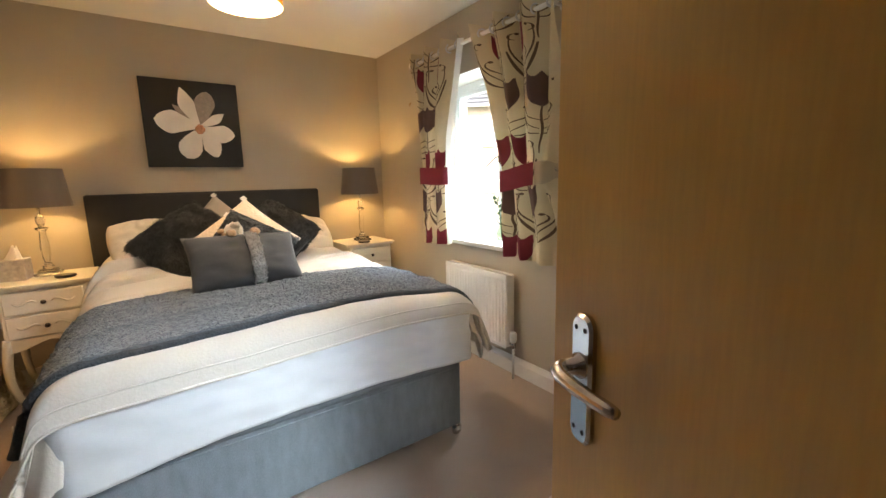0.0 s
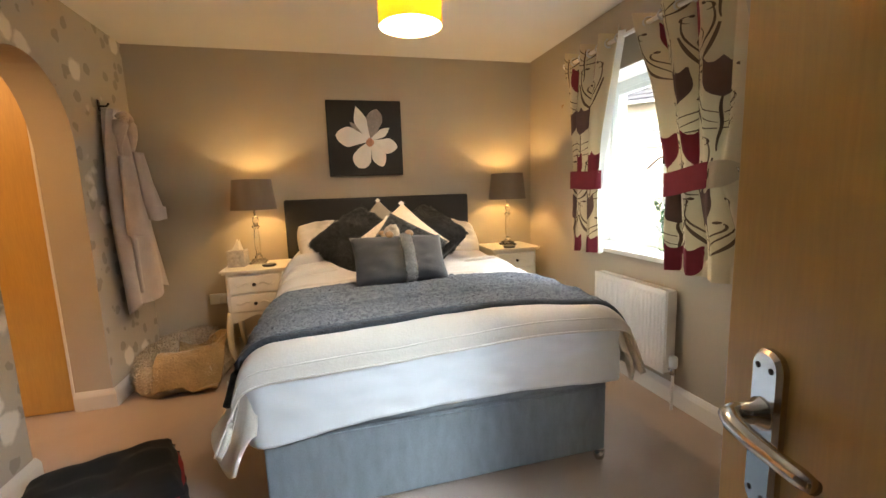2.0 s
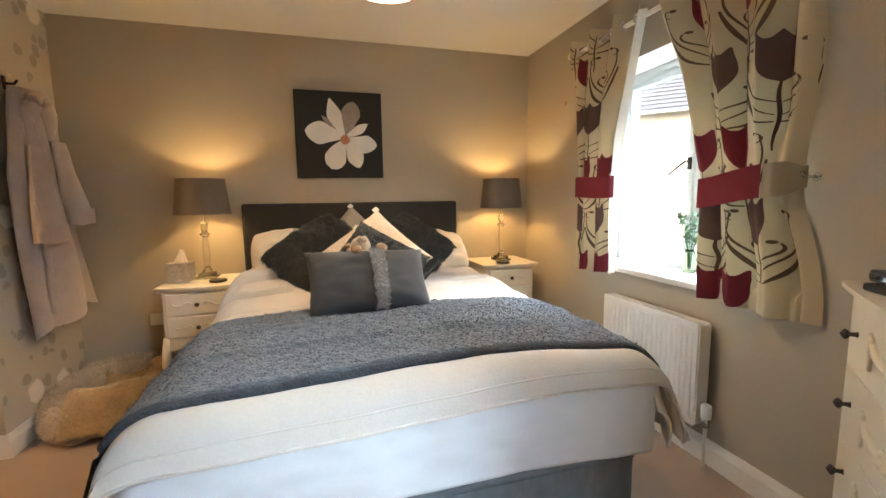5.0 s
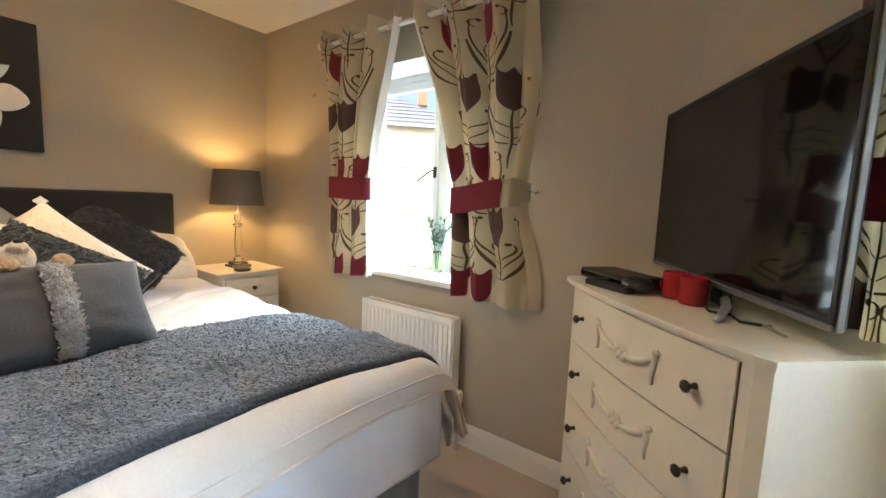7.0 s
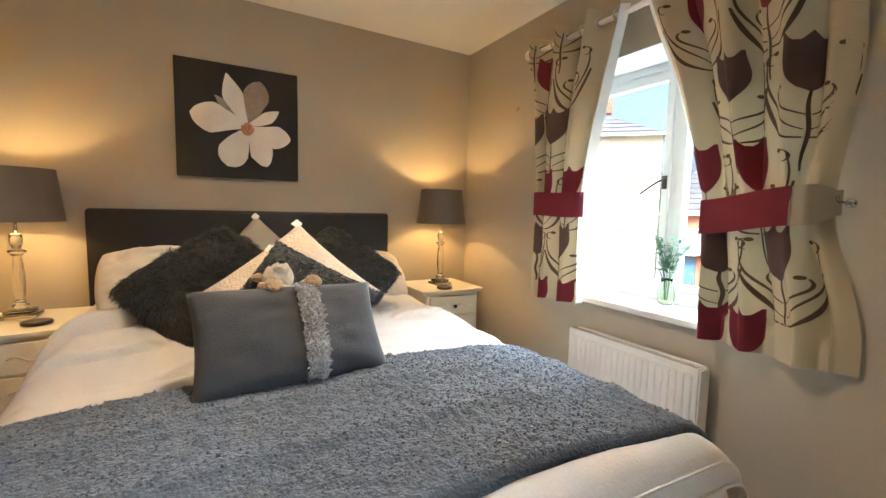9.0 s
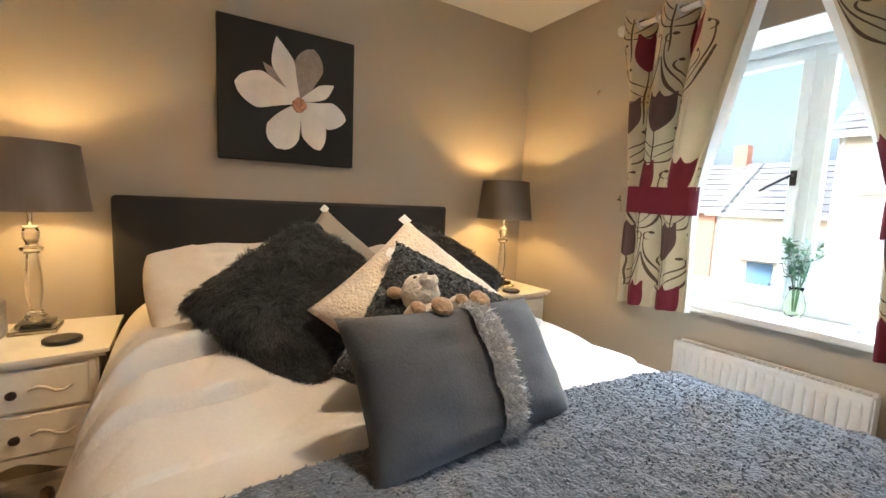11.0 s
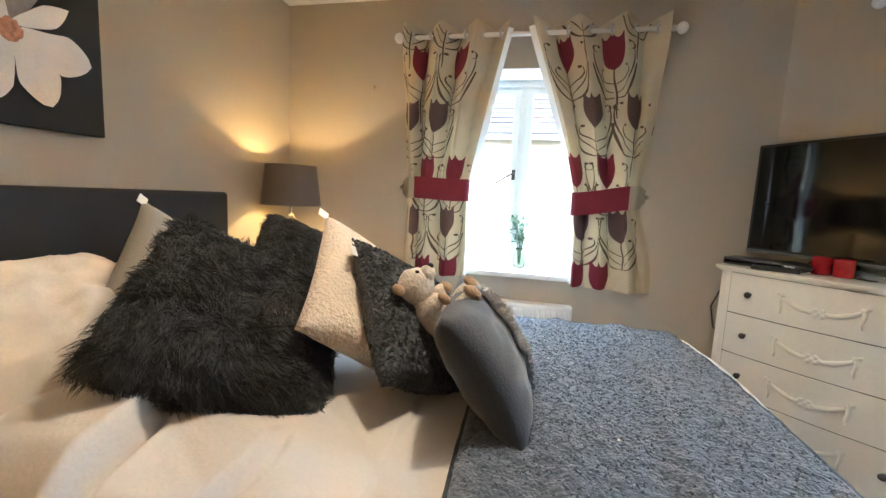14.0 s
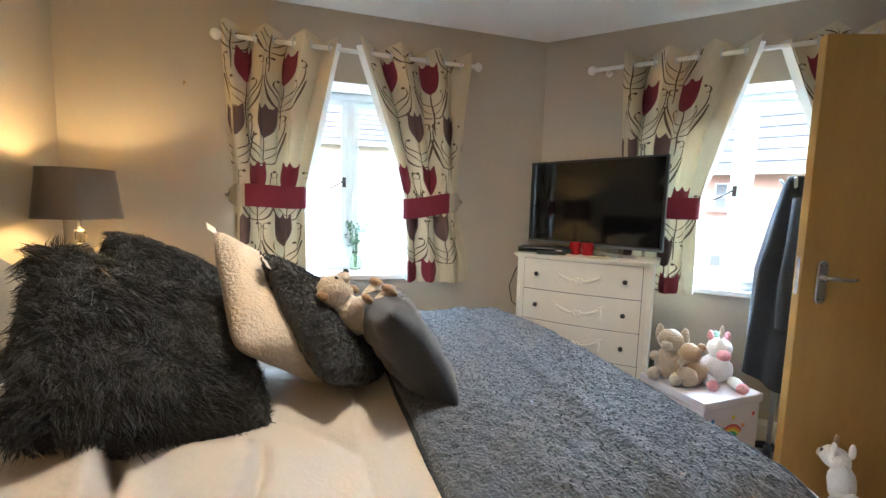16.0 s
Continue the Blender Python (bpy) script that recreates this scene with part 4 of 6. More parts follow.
# ---- pillows and cushions ----
def cushion_sheet(w, h, d, puff=0.45, seed=0.0, wrinkle=0.006, sharp=3.0, soft=0.0):
    """Both faces of a stuffed cushion in its own frame: x across, z up, y the thickness; origin in its middle."""
    def face(side):
        def f(u, v):
            a, b = 2 * u - 1, 2 * v - 1
            k = max(0.0, (1 - abs(a) ** sharp) * (1 - abs(b) ** sharp)) ** puff
            pinch = 1 - 0.07 * (b * b) * (1 - a * a * 0.0) * (1 - abs(a)) - 0.0
            pinch2 = 1 - 0.07 * (a * a) * (1 - abs(b))
            q = Vector((a * 2, b * 2, side * 2 + seed))
            a, b = a * math.sqrt(1 - soft * b * b / 2), b * math.sqrt(1 - soft * a * a / 2)
            return Vector((a * w / 2 * (1 - 0.06 * (1 - b * b) * abs(a) ** 3), side * d / 2 * k + wrinkle * (noise.noise(q * 1.7) + 0.5 * abs(noise.noise(q * 3.6))) * k, b * h / 2 * (1 - 0.06 * (1 - a * a) * abs(b) ** 3)))
        return f
    return face


def cushion(name, m, w, h, d, material, label, category="cushion", group="", puff=0.45, seed=0.0, wrinkle=0.006, n=26, soft=0.0):
    t = thing(name, m, label, category, group)
    face = cushion_sheet(w, h, d, puff, seed, wrinkle, 3.0, soft)
    bm = bmesh.new()
    grid(bm, face(1), n, n)
    grid(bm, face(-1), n, n)
    bmesh.ops.remove_doubles(bm, verts=bm.verts, dist=0.0008)
    part("cover", bm, material, t, smooth=True)
    return t, face


def fur_on(t, face, count, length, material, seed, width=0.0022, droop=Vector((0, 0, -0.6)), lock=24):
    """A coat of fine hairs over both faces of a cushion, gathered into soft curling locks."""
    rnd = random.Random(seed)
    fall = t.matrix_world.to_3x3().inverted() @ droop
    bm = bmesh.new()

    def jitter(k):
        return Vector((rnd.uniform(-k, k), rnd.uniform(-k, k), rnd.uniform(-k, k)))

    def root(side, u, v):
        f, e = face(-1 if side > 0 else 1), 0.01
        u, v = max(0.002, min(0.998, u)), max(0.002, min(0.998, v))
        n = (f(min(1, u + e), v) - f(max(0, u - e), v)).cross(f(u, min(1, v + e)) - f(u, max(0, v - e)))
        n = n.normalized() if n.length > 1e-9 else Vector((0, -side, 0))
        return f(u, v), (-n if n.y * side > 0 else n)

    for g in range(count // lock):
        side = 1 if rnd.random() < 0.66 else -1
        u, v = rnd.random(), rnd.random()
        p, n = root(side, u, v)
        out = Vector((2 * u - 1, 0, 2 * v - 1)) * 0.5
        flow = Vector((noise.noise(p * 9), noise.noise(p * 9 + Vector((9, 0, 0))), noise.noise(p * 9 + Vector((0, 9, 0))))) * 1.1 + out * 0.45 + fall * 0.4 + jitter(0.25)
        flow -= n * flow.dot(n)
        d = (flow.normalized() + n * rnd.uniform(0.25, 0.55)).normalized()
        ln = length * rnd.uniform(0.6, 1.15)
        curl = jitter(0.5)
        mid_g = d * ln * 0.5
        tip_g = mid_g + (d + curl + fall * 0.5 - n * 0.35).normalized() * ln * 0.5
        for k in range(lock):
            q, qn = root(side, u + rnd.gauss(0, 0.030), v + rnd.gauss(0, 0.030))
            w = rnd.uniform(0.75, 1.05)
            m1 = q.lerp(p, 0.15) + mid_g * w + jitter(0.003)
            m2 = q.lerp(p, 0.40) + (mid_g + (tip_g - mid_g) * 0.5) * w + jitter(0.003)
            tip = q.lerp(p, 0.60) + tip_g * w + jitter(0.004)
            s = d.cross(jitter(1.0)).normalized() * width
            a0, a1, b0, b1, c0, c1, e = [bm.verts.new(x) for x in (q - s, q + s, m1 - s, m1 + s, m2 - s * 0.7, m2 + s * 0.7, tip)]
            bm.faces.new((a0, a1, b1, b0))
            bm.faces.new((b0, b1, c1, c0))
            bm.faces.new((c0, c1, e))
    part("fur", bm, material, t, kind="stuff", smooth=True)


def lean(x, y, z, back, turn=0.0, spin=0.0):
    """The pose of a cushion leaning back (towards +y) by degrees, turned about the upright, and spun in its own plane."""
    return pose(x, y, z, 0, 0, turn) @ pose(0, 0, 0, -back, 0, 0) @ pose(0, 0, 0, 0, spin, 0)


def squared(x, y, z, up, side):
    """The pose of a cushion by its middle and the directions of its upright and lower edges."""
    w = Vector(up).normalized()
    u = (Vector(side) - w * w.dot(Vector(side))).normalized()
    v = w.cross(u)
    return Matrix(((u.x, v.x, w.x, x), (u.y, v.y, w.y, y), (u.z, v.z, w.z, z), (0, 0, 0, 1)))


cushion("pillow", lean(0.42, 3.80, 0.90, 64, 6), 0.68, 0.46, 0.21, PILLOWM, "plump ivory pillow against the headboard", "pillow", "bed pillows", seed=1, wrinkle=0.034, n=44, soft=0.5)
cushion("pillow", lean(0.39, 3.56, 0.942, 56, 8), 0.60, 0.44, 0.15, PILLOWM, "ivory pillow lying before the other on the duvet", "pillow", "bed pillows", seed=9, wrinkle=0.030, n=44, soft=0.5)
cushion("pillow", lean(1.16, 3.80, 0.885, 60, -3), 0.72, 0.46, 0.18, PILLOWM, "plump ivory pillow beside the window lamp", "pillow", "bed pillows", seed=5, wrinkle=0.034, n=44, soft=0.5)

t, f = cushion("cushion", lean(0.70, 3.54, 0.925, 24, 4, 45), 0.45, 0.45, 0.13, TAUPEFAB, "taupe cushion set on its corner by the headboard", seed=2)
part("tag", one(rbox, -0.238, -0.212, -0.002, 0.002, 0.205, 0.235, 0.001, 1), TISSUE, t, "small fabric tag")
t, f = cushion("fur_cushion", squared(0.500, 3.200, 0.962, (0.817, 0.332, 0.471), (0.557, -0.669, -0.493)), 0.45, 0.45, 0.13, FUR, "charcoal long-haired fur cushion standing on its corner", group="fur cushions", seed=3, soft=0.3)
fur_on(t, f, 64000, 0.056, FUR, 11, 0.0008)
t, f = cushion("fur_cushion", lean(0.965, 3.29, 0.965, 44, -14, 42), 0.43, 0.43, 0.16, FUR, "charcoal fur cushion leaning towards the window", group="fur cushions", seed=4, soft=0.3)
fur_on(t, f, 46000, 0.036, FUR, 12, 0.0008)
t, f = cushion("fleece_cushion", squared(0.745, 2.985, 0.972, (0.80, 0.272, 0.535), (0.45, -0.62, -0.64)), 0.41, 0.41, 0.11, CREAMFLEECE, "cream sherpa fleece cushion standing on its corner", seed=5)
part("care_label", one(rbox, -0.225, -0.195, -0.001, 0.001, 0.185, 0.215, 0.0005, 1), TISSUE, t, "small white care label")
t, f = cushion("fleece_cushion", squared(0.730, 2.862, 0.930, (0.606, 0.449, 0.657), (0.79, -0.42, -0.44)), 0.39, 0.39, 0.12, GREYFLEECE, "dark grey fleece cushion standing on its corner", seed=6)
fur_on(t, f, 9000, 0.006, GREYFLEECE, 14, 0.0022, lock=6)
part("care_label", one(rbox, -0.208, -0.180, -0.001, 0.001, 0.14, 0.17, 0.0005, 1), TISSUE, t, "small white care label")
t, f = cushion("velvet_cushion", lean(0.690, 2.684, 0.912, 35, 7, 2), 0.51, 0.295, 0.14, VELVET, "slate grey velvet cushion with a frosted fur stripe", seed=7, puff=0.5, wrinkle=0.012)
bm = bmesh.new()
grid(bm, lambda u, v: f(-1)(0.515 + 0.085 * u, 0.02 + 0.96 * v) + Vector((0, -0.004 - 0.008 * math.sin(math.pi * u), 0)), 6, 30)
strip = part("fur_stripe", bm, FURSTRIP, t, "frosted grey fur stripe", smooth=True)
rnd = random.Random(21)
bm = bmesh.new()
for k in range(2600):
    u, v = 0.505 + 0.105 * rnd.random(), rnd.uniform(0.01, 0.99)
    p = f(-1)(u, v) + Vector((0, -0.008, 0))
    d = Vector((rnd.uniform(-0.8, 0.8), -0.7, rnd.uniform(-0.9, 0.5))).normalized()
    s = Vector((rnd.uniform(-1, 1), 0, rnd.uniform(-1, 1))).normalized() * 0.003
    bm.faces.new([bm.verts.new(q) for q in (p - s, p + s, p + d * rnd.uniform(0.008, 0.02))])
part("stripe_nap", bm, FURSTRIP, t, kind="stuff")


# ---- soft toys (plain single meshes) ----
def toy(name, m, material, label, pieces, group="soft toys"):
    """A soft toy: rounded bodies in one mesh. pieces: centre, radii, material slot."""
    bm = bmesh.new()
    mats = [material]
    spans = []
    for c, r, mt in pieces:
        n0 = len(bm.faces)
        blob(bm, c, r, None, 16, 0.10, n0 * 0.1)
        if mt not in mats:
            mats.append(mt)
        spans.append((n0, mats.index(mt)))
    ob = part(name, bm, material, None, smooth=True)
    for mt in mats[1:]:
        ob.data.materials.append(mt)
    idx = []
    for i, (n0, k) in enumerate(spans):
        n1 = spans[i + 1][0] if i + 1 < len(spans) else len(ob.data.polygons)
        idx += [k] * (n1 - n0)
    ob.data.polygons.foreach_set("material_index", idx)
    ob.matrix_world = m
    return tagged(ob, label, "soft toy", group)


# in a toy's frame: -y its front, z up, origin at its seat
lamb = [((0, 0, 0.055), (0.05, 0.045, 0.055), PLUSHCREAM), ((0, -0.025, 0.125), (0.040, 0.040, 0.038), PLUSHCREAM), ((0, -0.060, 0.122), (0.021, 0.020, 0.018), PLUSHCREAM),
        ((0, -0.079, 0.126), (0.009, 0.006, 0.007), BLACKPLASTIC), ((-0.018, -0.055, 0.140), (0.005, 0.004, 0.005), BLACKPLASTIC), ((0.018, -0.055, 0.140), (0.005, 0.004, 0.005), BLACKPLASTIC),
        ((-0.042, -0.008, 0.150), (0.018, 0.010, 0.014), PLUSHTAN), ((0.042, -0.008, 0.150), (0.018, 0.010, 0.014), PLUSHTAN),
        ((-0.045, -0.06, 0.028), (0.020, 0.036, 0.020), PLUSHCREAM), ((0.045, -0.06, 0.028), (0.020, 0.036, 0.020), PLUSHCREAM), ((-0.048, -0.094, 0.030), (0.021, 0.012, 0.021), PLUSHTAN), ((0.048, -0.094, 0.030), (0.021, 0.012, 0.021), PLUSHTAN),
        ((-0.052, -0.025, 0.075), (0.017, 0.030, 0.016), PLUSHCREAM), ((0.052, -0.025, 0.075), (0.017, 0.030, 0.016), PLUSHCREAM), ((-0.056, -0.052, 0.068), (0.015, 0.010, 0.015), PLUSHTAN), ((0.056, -0.052, 0.068), (0.015, 0.010, 0.015), PLUSHTAN)]
toy("toy_lamb", pose(0.690, 2.755, 0.940, -56, 0, 10) @ Matrix.Scale(1.15, 4), PLUSHCREAM, "small cream and tan toy lamb lying back on the cushions", lamb)


# ---- bedside tables and lamps ----
def bedside_table(x0, x1, y0, y1, label):
    """A two-drawer cream table with curved legs; its front faces -y."""
    t = thing("bedside_table", Matrix.Translation(((x0 + x1) / 2, (y0 + y1) / 2, 0)), label, "bedside table", "bedside tables")
    w, d, h = (x1 - x0) / 2, (y1 - y0) / 2, 0.765
    bm = bmesh.new()
    outline = []
    for k in range(41):
        a = -1 + 2 * k / 40
        outline.append((w * a, -d - 0.012 * math.cos(a * math.pi)))
    for z0, z1, g in ((h - 0.012, h, 0.0), (h - 0.026, h - 0.012, 0.010)):
        lo = [bm.verts.new((x * (1 - g / w), y + g, z0)) for x, y in outline] + [bm.verts.new((w - g, d, z0)), bm.verts.new((-w + g, d, z0))]
        hi = [bm.verts.new((x * (1 - g / w), y + g, z1)) for x, y in outline] + [bm.verts.new((w - g, d, z1)), bm.verts.new((-w + g, d, z1))]
        bm.faces.new(lo[::-1])
        bm.faces.new(hi)
        for i in range(len(lo)):
            j = (i + 1) % len(lo)
            bm.faces.new((lo[i], lo[j], hi[j], hi[i]))
    part("top", bm, CREAM, t)
    part("body", one(rbox, -w + 0.03, w - 0.03, -d + 0.03, d - 0.01, 0.44, h - 0.026, 0.008), CREAM, t)
    for z0, z1 in ((0.60, 0.725), (0.465, 0.59)):
        dr = part("drawer_front", one(rbox, -w + 0.05, w - 0.05, -d + 0.014, -d + 0.034, z0, z1, 0.006), CREAM, t)
        bm = bmesh.new()
        lathe(bm, [(0.006, 0), (0.005, 0.010), (0.012, 0.016), (0.013, 0.022), (0.008, 0.028), (0.001, 0.029)], 16, m=pose(0, -d + 0.014, (z0 + z1) / 2, 90, 0, 0))
        part("knob", bm, DARKMETAL, dr, "dark round knob", smooth=True)
        for s in (-1, 1):
            bm = bmesh.new()
            tube(bm, [(s * (0.03 + 0.02 * k), -d + 0.013, (z0 + z1) / 2 + 0.012 * math.sin(k * 1.3)) for k in range(6)], [0.003, 0.005, 0.004, 0.005, 0.004, 0.002], 6)
            part("carving", bm, CREAM, dr, smooth=True)
    for sx in (-1, 1):
        for sy in (-1, 1):
            pts, rr = [], []
            for k in range(13):
                v = k / 12
                bow = 0.020 * math.sin(math.pi * min(1, v * 1.25)) - 0.018 * max(0, v - 0.6) / 0.4
                pts.append((sx * (w - 0.045 + bow), sy * (d - 0.045 + bow * 0.8), 0.46 * (1 - v) + 0.0))
                rr.append(0.026 - 0.013 * v + 0.004 * (v > 0.93))
            part("leg", one(tube, pts, rr, 10), CREAM, t, smooth=True)
    bm = bmesh.new()
    apron = [(-w + 0.05 + (2 * w - 0.10) * k / 24, 0.44 - 0.05 * abs(math.cos(math.pi * k / 24)) ** 1.5) for k in range(25)]
    a = [bm.verts.new((x, -d + 0.022, z)) for x, z in apron]
    b = [bm.verts.new((x, -d + 0.022, 0.46)) for x, z in apron]
    c = [bm.verts.new((x, -d + 0.036, z)) for x, z in apron]
    for i in range(24):
        bm.faces.new((a[i], a[i + 1], b[i + 1], b[i]))
        bm.faces.new((a[i], c[i], c[i + 1], a[i + 1]))
    part("apron", bm, CREAM, t)
    return t


bedside_table(-0.43, 0.01, 3.625, 4.06, "cream bedside table with curved legs beside the dog bed")
bedside_table(1.62, 2.06, 3.72, 4.15, "cream bedside table with curved legs in the window corner")


def table_lamp(x, y, label):
    t = thing("table_lamp", Matrix.Translation((x, y, 0.766)), label, "table lamp", "bedside lamps")
    bm = bmesh.new()
    rbox(bm, -0.06, 0.06, -0.06, 0.06, 0.0, 0.016, 0.003)
    rbox(bm, -0.045, 0.045, -0.045, 0.045, 0.016, 0.034, 0.003)
    part("foot", bm, CRYSTAL, t, "clear square glass foot")
    bm = bmesh.new()
    lathe(bm, [(0.016, 0.034), (0.026, 0.040), (0.030, 0.052), (0.020, 0.064), (0.014, 0.07), (0.013, 0.078), (0.020, 0.11), (0.024, 0.15), (0.022, 0.20), (0.016, 0.25), (0.013, 0.268), (0.030, 0.276), (0.032, 0.284), (0.018, 0.292), (0.014, 0.30), (0.022, 0.315), (0.024, 0.335), (0.018, 0.352)], 10)
    part("stem", bm, CRYSTAL, t, "faceted clear crystal stem")
    for z in (0.068, 0.270, 0.354):
        part("collar", one(lathe, [(0.010, z - 0.006), (0.021, z - 0.004), (0.021, z + 0.004), (0.010, z + 0.006)], 20), CHROME, t, "chrome collar", smooth=True)
    bm = bmesh.new()
    tube(bm, [(0, 0, 0.35), (0, 0, 0.46)], 0.007, 12)
    lathe(bm, [(0.016, 0.445), (0.018, 0.48), (0.016, 0.50)], 16)
    part("lamp_holder", bm, CHROME, t, "chrome lamp holder", smooth=True)
    zs0, zs1, r0, r1 = 0.412, 0.63, 0.163, 0.138
    bm = bmesh.new()
    grid(bm, lambda u, v: ((r0 + (r1 - r0) * v) * math.cos(2 * math.pi * u), (r0 + (r1 - r0) * v) * math.sin(2 * math.pi * u), zs0 + (zs1 - zs0) * v), 56, 6, True)
    sh = part("shade", bm, SHADE, t, "tapered taupe satin shade", smooth=True)
    bm = bmesh.new()
    grid(bm, lambda u, v: ((r0 - 0.002 + (r1 - r0) * v) * math.cos(2 * math.pi * u), (r0 - 0.002 + (r1 - r0) * v) * math.sin(2 * math.pi * u), zs0 + 0.001 + (zs1 - zs0 - 0.002) * v), 56, 2, True)
    part("shade_lining", bm, SHADEIN, sh, "pale shade lining", smooth=True)
    for r, z in ((r0, zs0), (r1, zs1)):
        part("shade_ring", one(tube, [(r * math.cos(2 * math.pi * k / 48), r * math.sin(2 * math.pi * k / 48), z) for k in range(49)], 0.0025, 6, False), SHADE, sh, smooth=True)
    bm = bmesh.new()
    for k in range(3):
        a = 2 * math.pi * k / 3
        tube(bm, [(0.018 * math.cos(a), 0.018 * math.sin(a), 0.45), (r0 * math.cos(a), r0 * math.sin(a), zs0 + 0.02)], 0.0015, 6)
    part("shade_spider", bm, CHROME, sh, smooth=True)
    bm = bmesh.new()
    blob(bm, (0, 0, 0.525), (0.024, 0.024, 0.028), None, 12)
    b = part("bulb", bm, BULB, t, "lit warm bulb", smooth=True)
    b.visible_shadow = False
    return t


table_lamp(*LAMP_L, "lit crystal table lamp with a taupe drum shade by the tissues")
table_lamp(*LAMP_R, "lit crystal table lamp with a taupe drum shade by the window")


def coaster(x, y, label):
    t = thing("coaster", pose(x, y, 0.7655, 0, 0, 20), label, "coaster", "coasters")
    bm = bmesh.new()
    lathe(bm, [(0.045, 0.0), (0.050, 0.004), (0.050, 0.012), (0.046, 0.015), (0.030, 0.014), (0.001, 0.0145)], 28)
    part("body", bm, BLACKPLASTIC, t, smooth=True)


coaster(-0.12, 3.76, "round black dish on the bedside table")
coaster(1.80, 3.79, "round black dish under the window lamp")

t = thing("tissue_box", pose(-0.345, 3.86, 0.7655, 0, 0, -6), "patterned cube tissue box with a tissue pulled up", "tissue box")
part("carton", one(rbox, -0.06, 0.06, -0.06, 0.06, 0.0, 0.12, 0.004), CARD, t, "grey patterned carton")
bm = bmesh.new()
grid(bm, lambda u, v: ((0.035 - 0.025 * v) * math.cos(2 * math.pi * u) * (1 + 0.3 * math.sin(6 * math.pi * u)) + 0.01 * v, (0.014 + 0.006 * math.sin(9 * u)) * math.sin(2 * math.pi * u) * (1 - 0.6 * v), 0.118 + 0.075 * v + 0.01 * math.sin(8 * math.pi * u) * v), 24, 8, True)
part("tissue", bm, TISSUE, t, "white tissue", smooth=True)

t = thing("wall_socket", Matrix.Translation((-0.58, NY, 0.46)), "white double wall socket with a plug", "socket")
part("plate", one(rbox, -0.073, 0.073, -0.01, 0, -0.043, 0.043, 0.004), UPVC, t)
part("plug", one(rbox, 0.01, 0.055, -0.045, -0.01, -0.03, 0.02, 0.006), UPVC, t, "white plug")

# ---- picture ----
t = thing("canvas_picture", Matrix.Translation((0.665, NY - 0.002, 1.724)), "black square canvas of a white magnolia flower", "picture")
part("canvas", one(rbox, -0.308, 0.308, -0.038, 0.0, -0.307, 0.307, 0.004), CANVAS, t)


def petal(cx, cz, ang, ln, wd, y, curl, material, label, tip=1.2):
    bm = bmesh.new()
    ca, sa = math.cos(radians(ang)), math.sin(radians(ang))

    def f(u, v):
        k = 2 * u - 1
        w = 1.1 * wd * (0.16 + 0.84 * min(1, v / 0.62) ** 0.85) * max(0.0, 1 - max(0.0, (v - 0.45) / 0.55) ** (1.6 * tip)) ** (0.62 if tip > 1.1 else 0.9) * (1 + 0.04 * math.sin(9 * v + ang))
        a, b = ln * v, k * w / 2 + curl * math.sin(math.pi * v * 0.9)
        return (cx + a * ca - b * sa, y - 0.0015 * (1 - k * k) - 0.0004 * math.sin(14 * k), cz + a * sa + b * ca)

    grid(bm, f, 14, 18)
    part("petal", bm, material, t, label, smooth=True)


YP = -0.0395
petal(0.045, 0.0, 76, 0.245, 0.130, YP - 0.0005, 0.0, PETALBACK, "greyed back petal", 1.4)
petal(0.01, 0.0, 135, 0.19, 0.055, YP - 0.0008, 0.0, PETALBACK, "greyed back petal", 1.0)
petal(0.03, -0.01, 109, 0.285, 0.105, YP - 0.003, 0.012, PETAL, "white painted petal", 1.0)
petal(0.045, -0.01, 32, 0.185, 0.070, YP - 0.004, -0.008, PETAL, "white painted petal", 1.0)
petal(0.03, -0.012, 172, 0.275, 0.150, YP - 0.005, 0.0, PETAL, "white painted petal", 1.6)
petal(0.055, -0.03, -11, 0.215, 0.125, YP - 0.006, -0.010, PETAL, "white painted petal", 1.2)
petal(0.045, -0.04, -66, 0.215, 0.115, YP - 0.007, 0.010, PETAL, "white painted petal", 1.3)
petal(0.025, -0.04, -114, 0.225, 0.150, YP - 0.008, -0.006, PETAL, "white painted petal", 1.7)
bm = bmesh.new()
blob(bm, (0.035, YP - 0.009, -0.035), (0.032, 0.003, 0.033), None, 18, 0.3)
part("flower_core", bm, PETALCORE, t, "salmon flower centre", smooth=True)

# ---- ceiling pendant ----
t = thing("pendant_lamp", Matrix.Translation((PENDANT[0], PENDANT[1], 0)), "lit ceiling pendant with a mustard drum shade", "ceiling lamp")
bm = bmesh.new()
lathe(bm, [(0.05, H), (0.05, H - 0.012), (0.02, H - 0.03), (0.008, H - 0.035)], 24)
tube(bm, [(0, 0, H - 0.03), (0, 0, 2.25)], 0.004, 8)
lathe(bm, [(0.012, 2.275), (0.018, 2.255), (0.018, 2.215), (0.012, 2.205)], 16)
part("flex_and_rose", bm, WHITE, t, "white ceiling rose and flex", smooth=True)
bm = bmesh.new()
grid(bm, lambda u, v: (0.155 * math.cos(2 * math.pi * u), 0.155 * math.sin(2 * math.pi * u), 2.07 + 0.20 * v), 64, 4, True)
sh = part("shade", bm, YELLOW, t, "mustard drum shade", smooth=True)
bm = bmesh.new()
grid(bm, lambda u, v: (0.153 * math.cos(2 * math.pi * u), 0.153 * math.sin(2 * math.pi * u), 2.071 + 0.198 * v), 64, 2, True)
